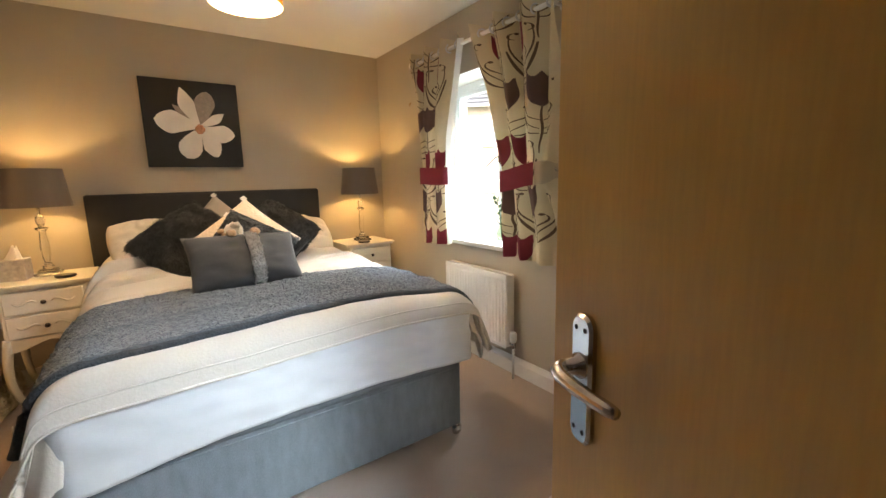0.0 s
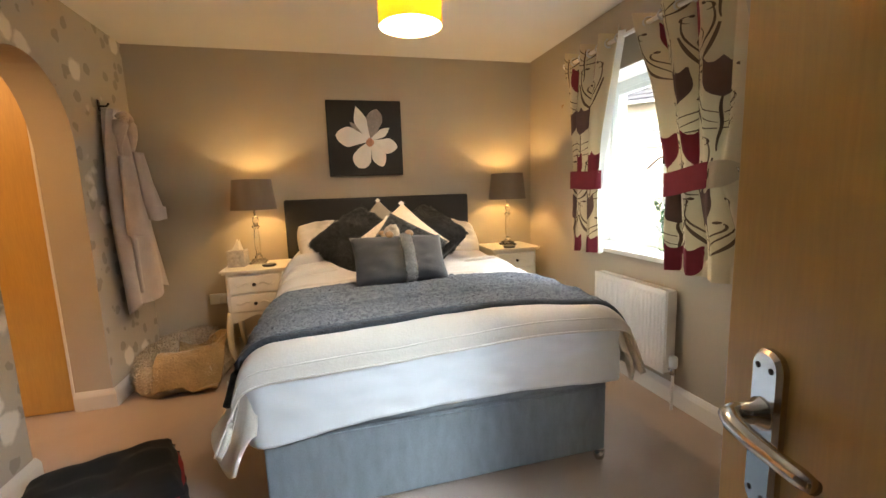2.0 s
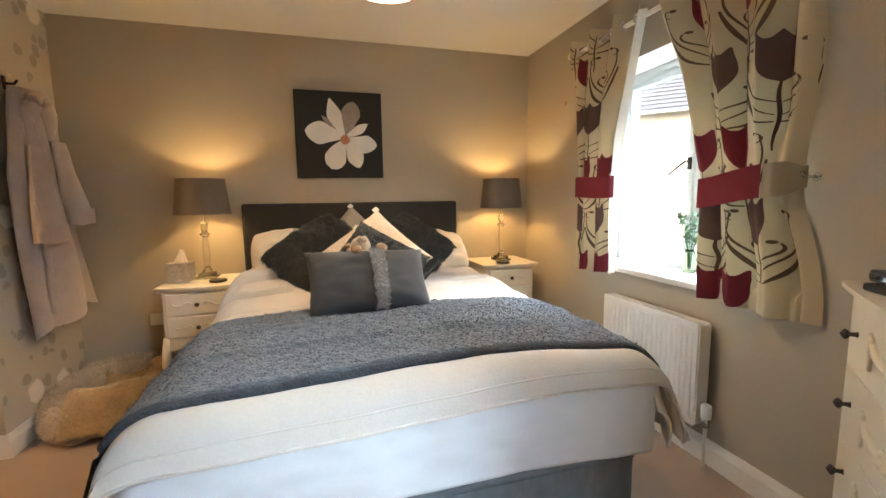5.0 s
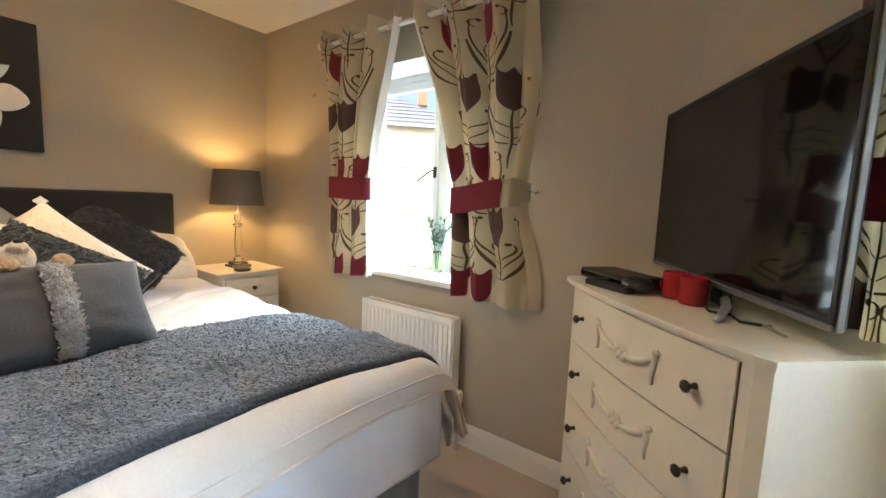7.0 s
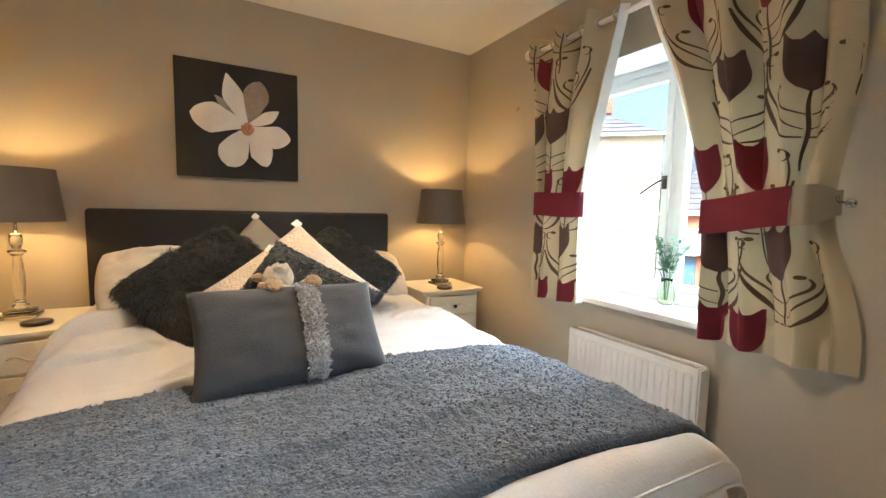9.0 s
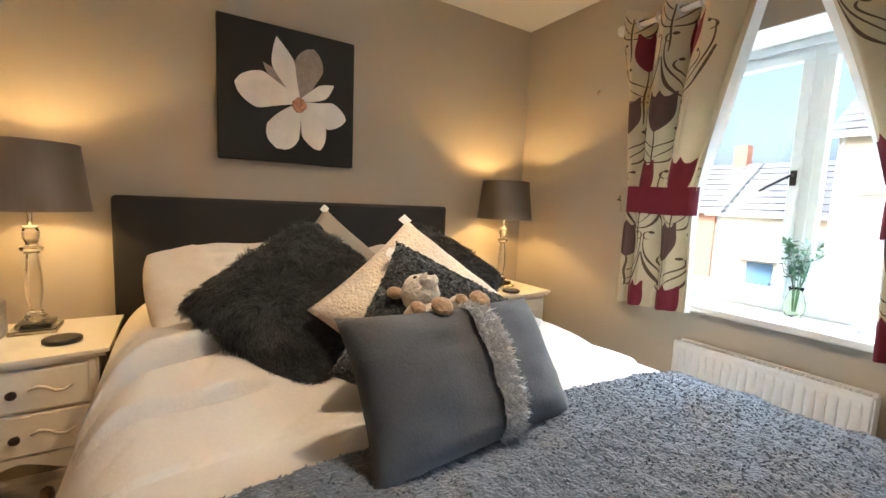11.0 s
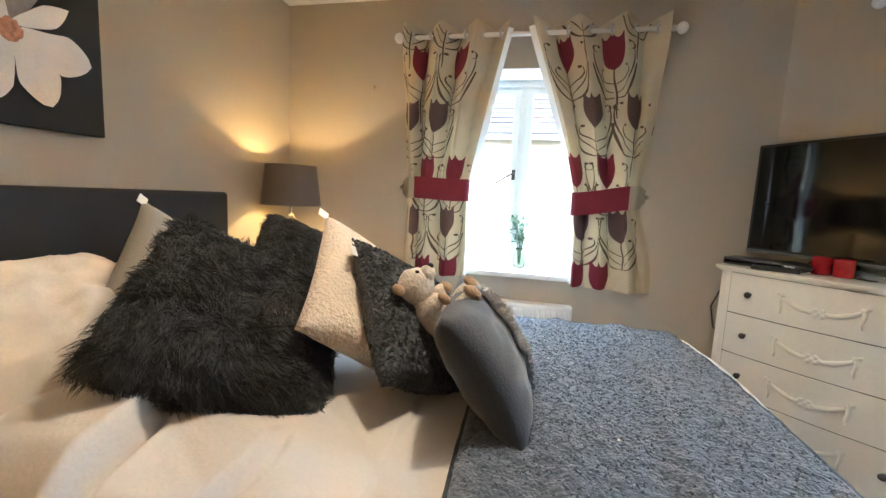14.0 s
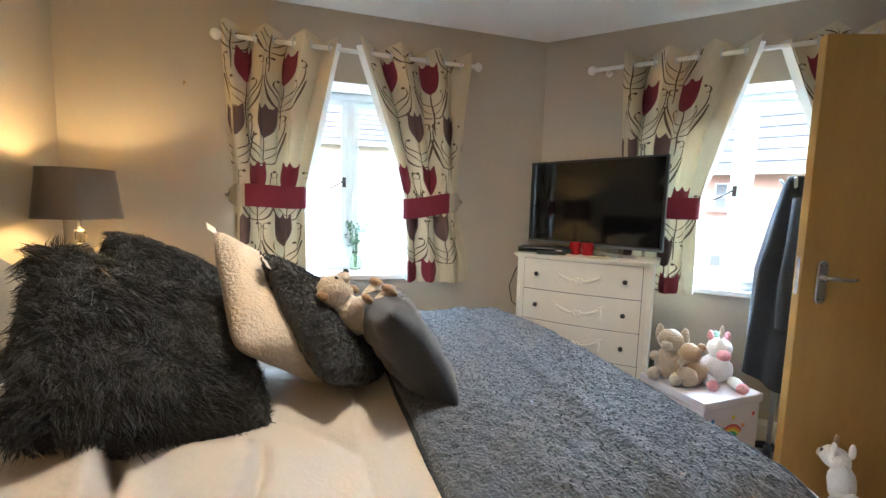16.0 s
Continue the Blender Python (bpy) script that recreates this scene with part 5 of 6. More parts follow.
part("shade_lining", bm, translucent(mat("white_shade_lining", (0.85, 0.80, 0.66), 0.7, var=0.02), 0.4, (0.95, 0.8, 0.5)), sh, "white shade lining", smooth=True)
bm = bmesh.new()
for k in range(3):
    a = 2 * math.pi * k / 3
    tube(bm, [(0.016 * math.cos(a), 0.016 * math.sin(a), 2.225), (0.153 * math.cos(a), 0.153 * math.sin(a), 2.255)], 0.002, 6)
part("shade_spider", bm, WHITE, sh)
bm = bmesh.new()
blob(bm, (0, 0, 2.165), (0.03, 0.03, 0.036), None, 14)
b = part("bulb", bm, BULB, t, "lit warm bulb", smooth=True)
b.visible_shadow = False

# ---- chest of drawers, in its own frame: x along the front, y into the depth ----
CHEST = Matrix.Translation((1.905, 1.718, 0)) @ pose(0, 0, 0, 0, 0, 225)
CW, CD, CH = 0.76, 0.385, 1.008


def chest():
    t = thing("chest_of_drawers", CHEST, "cream four-drawer chest with carved swags under the television", "chest of drawers")

    def bow(a):
        return -0.028 * math.cos(a * math.pi / 2) ** 1.0

    def slab(bm, z0, z1, grow):
        pts = [(-grow + (CW + 2 * grow) * k / 30, bow(-1 + 2 * k / 30) - grow) for k in range(31)]
        pts[0], pts[-1] = (pts[0][0], pts[0][1] + 0.012), (pts[-1][0], pts[-1][1] + 0.012)
        pts = [(pts[0][0] , CD)] + pts + [(pts[-1][0], CD)]
        lo, hi = [bm.verts.new((x, y, z0)) for x, y in pts], [bm.verts.new((x, y, z1)) for x, y in pts]
        bm.faces.new(lo)
        bm.faces.new(hi[::-1])
        for i in range(len(pts)):
            j = (i + 1) % len(pts)
            bm.faces.new((lo[i], hi[i], hi[j], lo[j]))

    for nm, za, zb, g in (("top", CH - 0.012, CH, 0.022), ("top_moulding", CH - 0.018, CH - 0.012, 0.017), ("top_moulding", CH - 0.024, CH - 0.018, 0.010)):
        bm = bmesh.new()
        slab(bm, za, zb, g)
        part(nm, bm, CREAM, t)
    bm = bmesh.new()
    slab(bm, 0.12, CH - 0.024, 0.0)
    part("carcass", bm, CREAM, t)
    bm = bmesh.new()
    slab(bm, 0.10, 0.135, 0.014)
    slab(bm, 0.135, 0.150, 0.006)
    part("plinth_moulding", bm, CREAM, t)
    for x in (0.035, CW - 0.035):
        for y in (0.02, CD - 0.035):
            part("foot", one(lathe, [(0.028, 0.10), (0.034, 0.08), (0.030, 0.05), (0.018, 0.02), (0.022, 0.0)], 16, (x, y, 0)), CREAM, t, smooth=True)
    hs = 0.1865
    for k in range(4):
        z0 = 0.240 + k * hs
        z1 = z0 + hs - 0.005
        bm = bmesh.new()
        pts = [(0.052 + (CW - 0.104) * i / 20, bow(-1 + 2 * (0.052 + (CW - 0.104) * i / 20) / CW)) for i in range(21)]
        a = [bm.verts.new((x, y - 0.006, z0)) for x, y in pts]
        b = [bm.verts.new((x, y - 0.006, z1)) for x, y in pts]
        c = [bm.verts.new((x, y + 0.004, z0)) for x, y in pts]
        d = [bm.verts.new((x, y + 0.004, z1)) for x, y in pts]
        for i in range(20):
            bm.faces.new((a[i], a[i + 1], b[i + 1], b[i]))
            bm.faces.new((a[i], c[i], c[i + 1], a[i + 1]))
            bm.faces.new((b[i], b[i + 1], d[i + 1], d[i]))
        bm.faces.new((a[0], b[0], d[0], c[0]))
        bm.faces.new((a[-1], c[-1], d[-1], b[-1]))
        dr = part("drawer_front", bm, CREAM, t)
        # dark strips laid on the carcass, painting the shade in the drawer gaps
        bm = bmesh.new()
        for x0, x1, za, zb in ((0.047, CW - 0.047, z1, z1 + 0.005),):
            grid(bm, lambda u, v: (x0 + (x1 - x0) * u, bow(-1 + 2 * (x0 + (x1 - x0) * u) / CW) - 0.0012, za + (zb - za) * v), 20, 1)
        for x in (0.0505, CW - 0.0505):
            yb = bow(-1 + 2 * x / CW)
            box(bm, x - 0.0015, x + 0.0015, yb - 0.0015, yb + 0.002, z0, z1)
        part("painted_gap_shade", bm, mat("drawer_gap_shade", (0.10, 0.09, 0.075), 0.9), dr)
        zm = (z0 + z1) / 2
        for x in (0.135, CW - 0.135):
            yb = bow(-1 + 2 * x / CW) - 0.006
            bm = bmesh.new()
            lathe(bm, [(0.008, 0), (0.006, 0.004), (0.005, 0.014), (0.010, 0.019), (0.0135, 0.023), (0.013, 0.027), (0.008, 0.031), (0.001, 0.035)], 18, m=pose(x, yb, zm + 0.004, 90, 0, 0))
            part("knob", bm, DARKMETAL, dr, "dark faceted knob", smooth=True)
        bm = bmesh.new()
        for s in (-1, 1):
            pts = []
            for i in range(12):
                q = i / 11
                x = CW / 2 + s * (0.02 + 0.10 * q)
                pts.append((x, bow(-1 + 2 * x / CW) - 0.009, zm - 0.018 + 0.035 * q * q))
            tube(bm, pts, [0.006 + 0.004 * math.sin(math.pi * i / 11) for i in range(12)], 8)
            xe = CW / 2 + s * 0.125
            ye = bow(-1 + 2 * xe / CW) - 0.009
            tube(bm, [(xe, ye, zm + 0.03), (xe + s * 0.004, ye, zm + 0.0), (xe - s * 0.002, ye, zm - 0.025), (xe + s * 0.001, ye, zm - 0.048)], [0.008, 0.007, 0.006, 0.004], 8)
            blob(bm, (xe, ye - 0.002, zm + 0.026), (0.011, 0.006, 0.010), None, 10)
            blob(bm, (xe + s * 0.012, ye, zm + 0.034), (0.009, 0.005, 0.007), None, 10)
        for i in range(7):
            a = 2 * math.pi * i / 6
            r = 0.0 if i == 6 else 0.016
            x = CW / 2 + r * 1.5 * math.cos(a)
            blob(bm, (x, bow(-1 + 2 * x / CW) - 0.010, zm - 0.016 + r * 0.8 * math.sin(a)), (0.011, 0.007, 0.010), None, 10)
        part("carved_swag", bm, CREAM, dr, "carved swag moulding", smooth=True)


chest()


# ---- television ----
def television():
    a, b = Vector((2.165, 1.512, 0)), Vector((1.405, 1.105, 0))
    d = (b - a).normalized()
    m = Matrix(((d.x, -d.y, 0, a.x), (d.y, d.x, 0, a.y), (0, 0, 1, 0), (0, 0, 0, 1)))
    # x along the screen, y behind the screen
    w, z0, z1 = (b - a).length, 1.063, 1.592
    t = thing("television", m, "black flat-screen television with a silver edge on the chest", "television")
    part("casing", one(rbox, 0, w, 0.004, 0.024, z0, z1, 0.005), BLACKPLASTIC, t)
    part("screen", one(box, 0.012, w - 0.012, 0.0015, 0.0045, z0 + 0.02, z1 - 0.012), SCREEN, t, "glossy black screen")
    bm = bmesh.new()
    rbox(bm, 0, 0.012, 0.0, 0.012, z0, z1, 0.002)
    rbox(bm, w - 0.012, w, 0.0, 0.012, z0, z1, 0.002)
    rbox(bm, 0.012, w - 0.012, 0.0, 0.012, z1 - 0.012, z1, 0.002)
    part("bezel", bm, BLACKPLASTIC, t)
    part("lower_trim", one(rbox, 0.0, w, -0.002, 0.012, z0 - 0.004, z0 + 0.010, 0.003), DULLSILVER, t, "silver lower trim")
    part("side_trim", one(rbox, w, w + 0.004, 0.004, 0.016, z0 - 0.002, z1, 0.002), DULLSILVER, t, "silver side trim")
    part("rear_housing", one(rbox, 0.14, w - 0.14, 0.02, 0.065, z0 + 0.03, z1 - 0.15, 0.012), BLACKPLASTIC, t)
    bm = bmesh.new()
    rbox(bm, w / 2 - 0.03, w / 2 + 0.03, 0.02, 0.05, 1.009, z0 + 0.06, 0.004)
    part("neck", bm, BLACKPLASTIC, t)
    for s in (-1, 1):
        bm = bmesh.new()
        pts = [(w / 2 + s * 0.03, 0.03, 1.026), (w / 2 + s * 0.10, 0.0, 1.023), (w / 2 + s * 0.19, -0.055, 1.018), (w / 2 + s * 0.215, -0.075, 1.016)]
        tube(bm, pts, [0.012, 0.011, 0.009, 0.007], 10)
        part("stand_leg", bm, SILVER, t, "curved silver stand leg", smooth=True)


television()


def on_chest(x, y, z=1.0085, turn=0.0):
    return CHEST @ pose(x, y, z, 0, 0, turn)


t = thing("set_top_box", on_chest(0.105, 0.115, turn=6), "slim black set-top box on the chest", "set-top box")
part("case", one(rbox, -0.125, 0.125, -0.07, 0.07, 0.003, 0.036, 0.006), BLACKPLASTIC, t)
part("front_strip", one(rbox, -0.12, 0.12, -0.0715, -0.069, 0.012, 0.026, 0.0008, 1), SCREEN, t, "glossy display strip")
for x in (-0.1, 0.1):
    part("foot", one(rbox, x - 0.01, x + 0.01, -0.05, 0.05, 0, 0.004, 0.001, 1), RUBBER, t)
t = thing("remote_control", on_chest(0.20, 0.02, turn=14), "black remote control in front of the set-top box", "remote control")
part("shell", one(rbox, -0.085, 0.085, -0.02, 0.02, 0.0, 0.020, 0.006, 3), BLACKPLASTIC, t)
bm = bmesh.new()
for i in range(9):
    for j in range(3):
        rbox(bm, -0.07 + i * 0.016, -0.061 + i * 0.016, -0.012 + j * 0.009, -0.006 + j * 0.009, 0.0195, 0.0215, 0.0006, 1)
part("keys", bm, RUBBER, t, kind="stuff")
t = thing("games_controller", on_chest(0.245, 0.085, turn=-8), "black plastic controller beside the red candles", "controller")
bm = bmesh.new()
blob(bm, (0, 0, 0.024), (0.065, 0.04, 0.024), None, 20, 0.05)
part("shell", bm, BLACKPLASTIC, t, smooth=True)
bm = bmesh.new()
rbox(bm, -0.02, 0.02, -0.041, -0.034, 0.02, 0.028, 0.002)
part("pale_mark", bm, SILVER, t, "pale maker's mark")


def candle(x, y, label):
    t = thing("candle_jar", on_chest(x, y), label, "candle", "red candles")
    bm = bmesh.new()
    lathe(bm, [(0.030, 0.0), (0.034, 0.004), (0.035, 0.07), (0.034, 0.074), (0.031, 0.074), (0.031, 0.05), (0.001, 0.048)], 24)
    part("jar", bm, REDWAX, t, smooth=True)
    part("wick", one(tube, [(0, 0, 0.047), (0.001, 0, 0.058)], 0.0012, 6), RUBBER, t)
    bm = bmesh.new()
    tube(bm, [(-0.034, -0.012, 0.05), (-0.041, -0.018, 0.04), (-0.040, -0.016, 0.02), (-0.034, -0.012, 0.014)], 0.004, 8)
    part("handle", bm, REDWAX, t, smooth=True)


candle(0.315, 0.155, "red glass candle jar in front of the television")
candle(0.388, 0.150, "red glass candle jar beside its twin")
for pts in ([(0.42, 0.16), (0.47, 0.13), (0.50, 0.16), (0.56, 0.13), (0.60, 0.17)], [(0.46, 0.2), (0.52, 0.15), (0.60, 0.16), (0.66, 0.14)]):
    t = thing("cable", CHEST @ Matrix.Translation((0, 0, 1.012)), "thin loose cable lying on the chest top", "cable", "loose cables")
    part("wire", one(tube, [(x, y, 0.0) for x, y in pts], 0.0035, 6), BLACKPLASTIC if pts[0][0] < 0.45 else SILVER, t, smooth=True)
t = thing("cable", None, "black cable hanging beside the chest", "cable", "loose cables")
part("wire", one(tube, [(2.15, 1.56, 0.93), (2.165, 1.60, 0.86), (2.17, 1.64, 0.75), (2.165, 1.62, 0.64), (2.16, 1.55, 0.58)], 0.004, 6), BLACKPLASTIC, t, smooth=True)


# ---- on the window sills ----
def vase(m):
    t = thing("vase_of_greenery", m, "small glass vase of green sprigs on the window sill", "vase")
    bm = bmesh.new()
    lathe(bm, [(0.001, 0.004), (0.026, 0.004), (0.034, 0.02), (0.036, 0.05), (0.028, 0.085), (0.020, 0.105), (0.024, 0.12), (0.026, 0.122), (0.022, 0.105), (0.030, 0.085), (0.038, 0.05), (0.036, 0.018), (0.028, 0.0), (0.001, 0.0)], 24)
    v = part("vase", bm, VASEGLASS, t, smooth=True)
    v.visible_shadow = False
    rnd = random.Random(4)
    for k in range(12):
        a, l = 2 * math.pi * k / 12 + rnd.uniform(-0.3, 0.3), rnd.uniform(0.10, 0.20)
        r = rnd.uniform(0.03, 0.11)
        tip = Vector((r * math.cos(a), r * math.sin(a) * 0.7, 0.12 + l))
        bm = bmesh.new()
        pts = [Vector((0.006 * math.cos(a), 0.006 * math.sin(a), 0.02)), Vector((0.012 * math.cos(a), 0.012 * math.sin(a), 0.115)), (Vector((0, 0, 0.14)) + tip) / 2, tip]
        tube(bm, pts, [0.0016, 0.0016, 0.0013, 0.0008], 5)
        st = part("stalk", bm, LEAF, t)
        bm = bmesh.new()
        for j in range(16):
            q = pts[2].lerp(tip, j / 15)
            if j < 5:
                q = pts[1].lerp(pts[2], 0.5 + j / 10)
            d = Vector((rnd.uniform(-1, 1), rnd.uniform(-1, 1), rnd.uniform(-0.2, 0.8))).normalized()
            s = d.cross(Vector((0, 0, 1))).normalized() * rnd.uniform(0.006, 0.011)
            ln = rnd.uniform(0.025, 0.045)
            vs = [bm.verts.new(p) for p in (q, q + d * ln * 0.5 + s, q + d * ln, q + d * ln * 0.5 - s + Vector((0, 0, -0.003)))]
            bm.faces.new(vs[:3])
            bm.faces.new((vs[0], vs[2], vs[3]))
        part("leaves", bm, LEAF, st, kind="stuff")
    bm = bmesh.new()
    tube(bm, [(-0.02, 0.0, 0.11), (-0.07, 0.0, 0.17), (-0.12, 0.01, 0.19), (-0.15, 0.01, 0.23)], [0.002, 0.002, 0.0015, 0.001], 5)
    part("dry_twig", bm, BARK, t, "bare dry twig")


vase(Matrix.Translation((EX + 0.165, 2.674, W1[2] + 0.004)))
t = thing("tealight_glass", Matrix.Translation((EX + 0.12, 2.45, W1[2] + 0.004)), "small white tealight holder on the sill", "tealight")
part("glass", one(lathe, [(0.001, 0.003), (0.024, 0.003), (0.028, 0.05), (0.031, 0.05), (0.027, 0.0), (0.001, 0.0)], 20), UPVC, t, smooth=True)
t = thing("plant_pot", DIAG @ Matrix.Translation((1.23, 0.05, W2[2] + 0.004)), "pale ribbed pot on the bay window sill", "pot")
part("pot", one(lathe, [(0.035, 0.0), (0.048, 0.02), (0.052, 0.055), (0.047, 0.055), (0.042, 0.03), (0.001, 0.028)], 28), UPVC, t, smooth=True)
part("rim", one(tube, [(0.05 * math.cos(2 * math.pi * k / 28), 0.05 * math.sin(2 * math.pi * k / 28), 0.056) for k in range(29)], 0.004, 6, False), UPVC, t, smooth=True)


# ---- dressing gown on the papered wall ----
def dressing_gown():
    t = thing("dressing_gown", Matrix.Translation((WX, 3.76, 0)), "mushroom fleece dressing gown hanging from a wall hook", "dressing gown")
    bm = bmesh.new()

    def half(z):
        k = (1.86 - z) / 1.3
        return 0.05 + 0.125 * min(1, k * 3.0) ** 0.8 + 0.10 * max(0, k - 0.25)

    def body(u, v):
        z = 1.86 - 1.27 * v
        hw = half(z)
        a = 2 * math.pi * u
        fold = 1 + 0.20 * math.sin(5 * a + 2.2 * v) * min(1, v * 2) + 0.10 * noise.noise(Vector((math.cos(a) * 2, math.sin(a) * 2, v * 3)))
        x = 0.012 + (0.075 + 0.05 * v) * (1 + math.cos(a)) * 0.62 * fold + 0.0
        y = hw * math.sin(a) * (1 + 0.06 * math.sin(7 * a)) + 0.10 * v * v
        z += 0.05 * math.sin(a * 1.0 + 0.7) * v + 0.02 * math.sin(4 * a) * v
        return (max(0.004, x), y, z)

    grid(bm, body, 72, 60, True)
    part("body", bm, ROBE, t, smooth=True)
    # hood and collar fall in a loop from the hook
    bm = bmesh.new()
    pts, rr = [], []
    for k in range(25):
        a = math.pi * (-0.42 + 1.84 * k / 24)
        pts.append((0.105 + 0.03 * math.sin(a), 0.075 * math.cos(a) + 0.02, 1.66 + 0.17 * math.sin(a) - 0.02 * math.cos(a)))
        rr.append(0.034 + 0.010 * math.sin(3 * a))
    tube(bm, pts, rr, 12)
    part("collar", bm, ROBE, t, smooth=True)
    for s, z0, ln, yy in ((-1, 1.56, 0.50, -0.06), (1, 1.60, 0.46, 0.13)):
        bm = bmesh.new()

        def sleeve(u, v, s=s, z0=z0, ln=ln, yy=yy):
            a = 2 * math.pi * u
            r = 0.05 + 0.035 * v + 0.006 * math.sin(4 * a + 5 * v)
            return (0.125 + 0.05 * v + r * 0.62 * math.cos(a), yy + 0.05 * s * v + r * 1.25 * math.sin(a), z0 - ln * v + 0.012 * math.sin(2 * a) * v)

        rows = grid(bm, sleeve, 28, 24, True)
        bm.faces.new(rows[0])
        bm.faces.new(rows[-1][::-1])
        part("sleeve", bm, ROBE, t, smooth=True)
        bm = bmesh.new()
        grid(bm, lambda u, v: (0.125 + 0.05 + (0.088) * 0.66 * math.cos(2 * math.pi * u), yy + 0.05 * s + 0.088 * 1.28 * math.sin(2 * math.pi * u), z0 - ln + 0.085 - 0.09 * v), 28, 3, True)
        part("cuff", bm, ROBE, t, smooth=True)
    bm = bmesh.new()
    tube(bm, [(0.10, -0.08, 1.20), (0.13, -0.085, 1.0), (0.125, -0.075, 0.8), (0.13, -0.09, 0.66)], [0.014, 0.018, 0.016, 0.02], 8)
    part("belt", bm, ROBE, t, smooth=True)
    bm = bmesh.new()
    tube(bm, [(0.0, -0.01, 1.88), (0.045, -0.01, 1.88), (0.06, -0.01, 1.90)], 0.006, 8)
    rbox(bm, 0.0, 0.006, -0.022, 0.002, 1.85, 1.92, 0.002)
    part("hook", bm, DARKMETAL, t, "dark wall hook")


dressing_gown()


# ---- dog bed ----
def dog_bed():
    t = thing("dog_bed", Matrix.Translation((-0.72, 3.80, 0)) @ Matrix.Scale(1.1, 4), "fluffy beige round dog bed with a cream blanket", "dog bed")

    def rim(u, v):
        a, b = 2 * math.pi * u, 2 * math.pi * v
        k = 1 + 0.16 * noise.noise(Vector((math.cos(a) * 1.6, math.sin(a) * 1.6, 0.5)))
        r = 0.10 * (1 + 0.25 * noise.noise(Vector((math.cos(a) * 3, math.sin(a) * 3, 3.5))))
        R = 0.235 * k
        x, y = (R * 1.0 + r * math.cos(b)) * math.cos(a) * 0.92, (R + r * math.cos(b)) * math.sin(a)
        q = Vector((x, y, math.sin(b))) * 26
        return (x, y, max(0.0, 0.095 + r * 1.05 * math.sin(b) + 0.006 * noise.noise(q) + 0.03 * math.sin(a)))

    bm = bmesh.new()
    grid(bm, lambda u, v: rim(u, v % 1.0), 90, 30, True)
    part("rim", bm, DOGPALE, t, "pale fluffy rim", smooth=True)
    bm = bmesh.new()
    blob(bm, (0, 0, 0.06), (0.22, 0.24, 0.055), None, 26, 0.2)
    part("cushion", bm, DOGFLUFF, t, smooth=True)
    bm = bmesh.new()

    def cloth(u, v):
        x, y = -0.10 + 0.34 * u, -0.36 + 0.50 * v
        d = math.hypot(x / 0.92, y)
        z = 0.10 + 0.105 * math.exp(-((d - 0.235) / 0.085) ** 2) + 0.02
        if d > 0.30:
            z = max(0.03, z - (d - 0.30) * 1.2)
        z += 0.022 * noise.noise(Vector((x * 9, y * 9, 1))) + 0.006 * noise.noise(Vector((x * 40, y * 40, 1)))
        return (x + 0.02 * noise.noise(Vector((v * 4, 1, 1))), y, z)

    grid(bm, cloth, 46, 60)
    b = part("blanket", bm, DOGFLUFF, t, "crumpled beige fleece blanket", smooth=True)
    m = b.modifiers.new("thick", "SOLIDIFY")
    m.thickness = 0.012
    rnd = random.Random(3)
    bm = bmesh.new()
    for k in range(9000):
        u, v = rnd.random(), rnd.uniform(-0.05, 0.55)
        p = Vector(rim(u, v % 1.0))
        c = Vector((0.22 * math.cos(2 * math.pi * u), 0.235 * math.sin(2 * math.pi * u), 0.08))
        n = ((p - c).normalized() + Vector((rnd.uniform(-1, 1), rnd.uniform(-1, 1), rnd.uniform(-1, 1))) * 0.5).normalized()
        s = n.cross(Vector((rnd.uniform(-1, 1), rnd.uniform(-1, 1), 1))).normalized() * 0.003
        bm.faces.new([bm.verts.new(q) for q in (p - s, p + s, p + n * rnd.uniform(0.008, 0.022))])
    part("fluff", bm, DOGPALE, t, kind="stuff")


dog_bed()

# small yellow toy in the shade below the bedside table
toy("soft_ball_toy", pose(-0.16, 3.80, 0.0), mat("mustard_plush", (0.45, 0.27, 0.05), 1.0, var=0.2, scale=20, bump=0.6, bscale=120), "mustard plush toy under the bedside table",
    [((0, 0, 0.09), (0.10, 0.09, 0.09), PLUSHTAN), ((0.03, -0.05, 0.20), (0.06, 0.06, 0.06), PLUSHTAN), ((-0.02, -0.04, 0.26), (0.02, 0.02, 0.03), PLUSHTAN)])


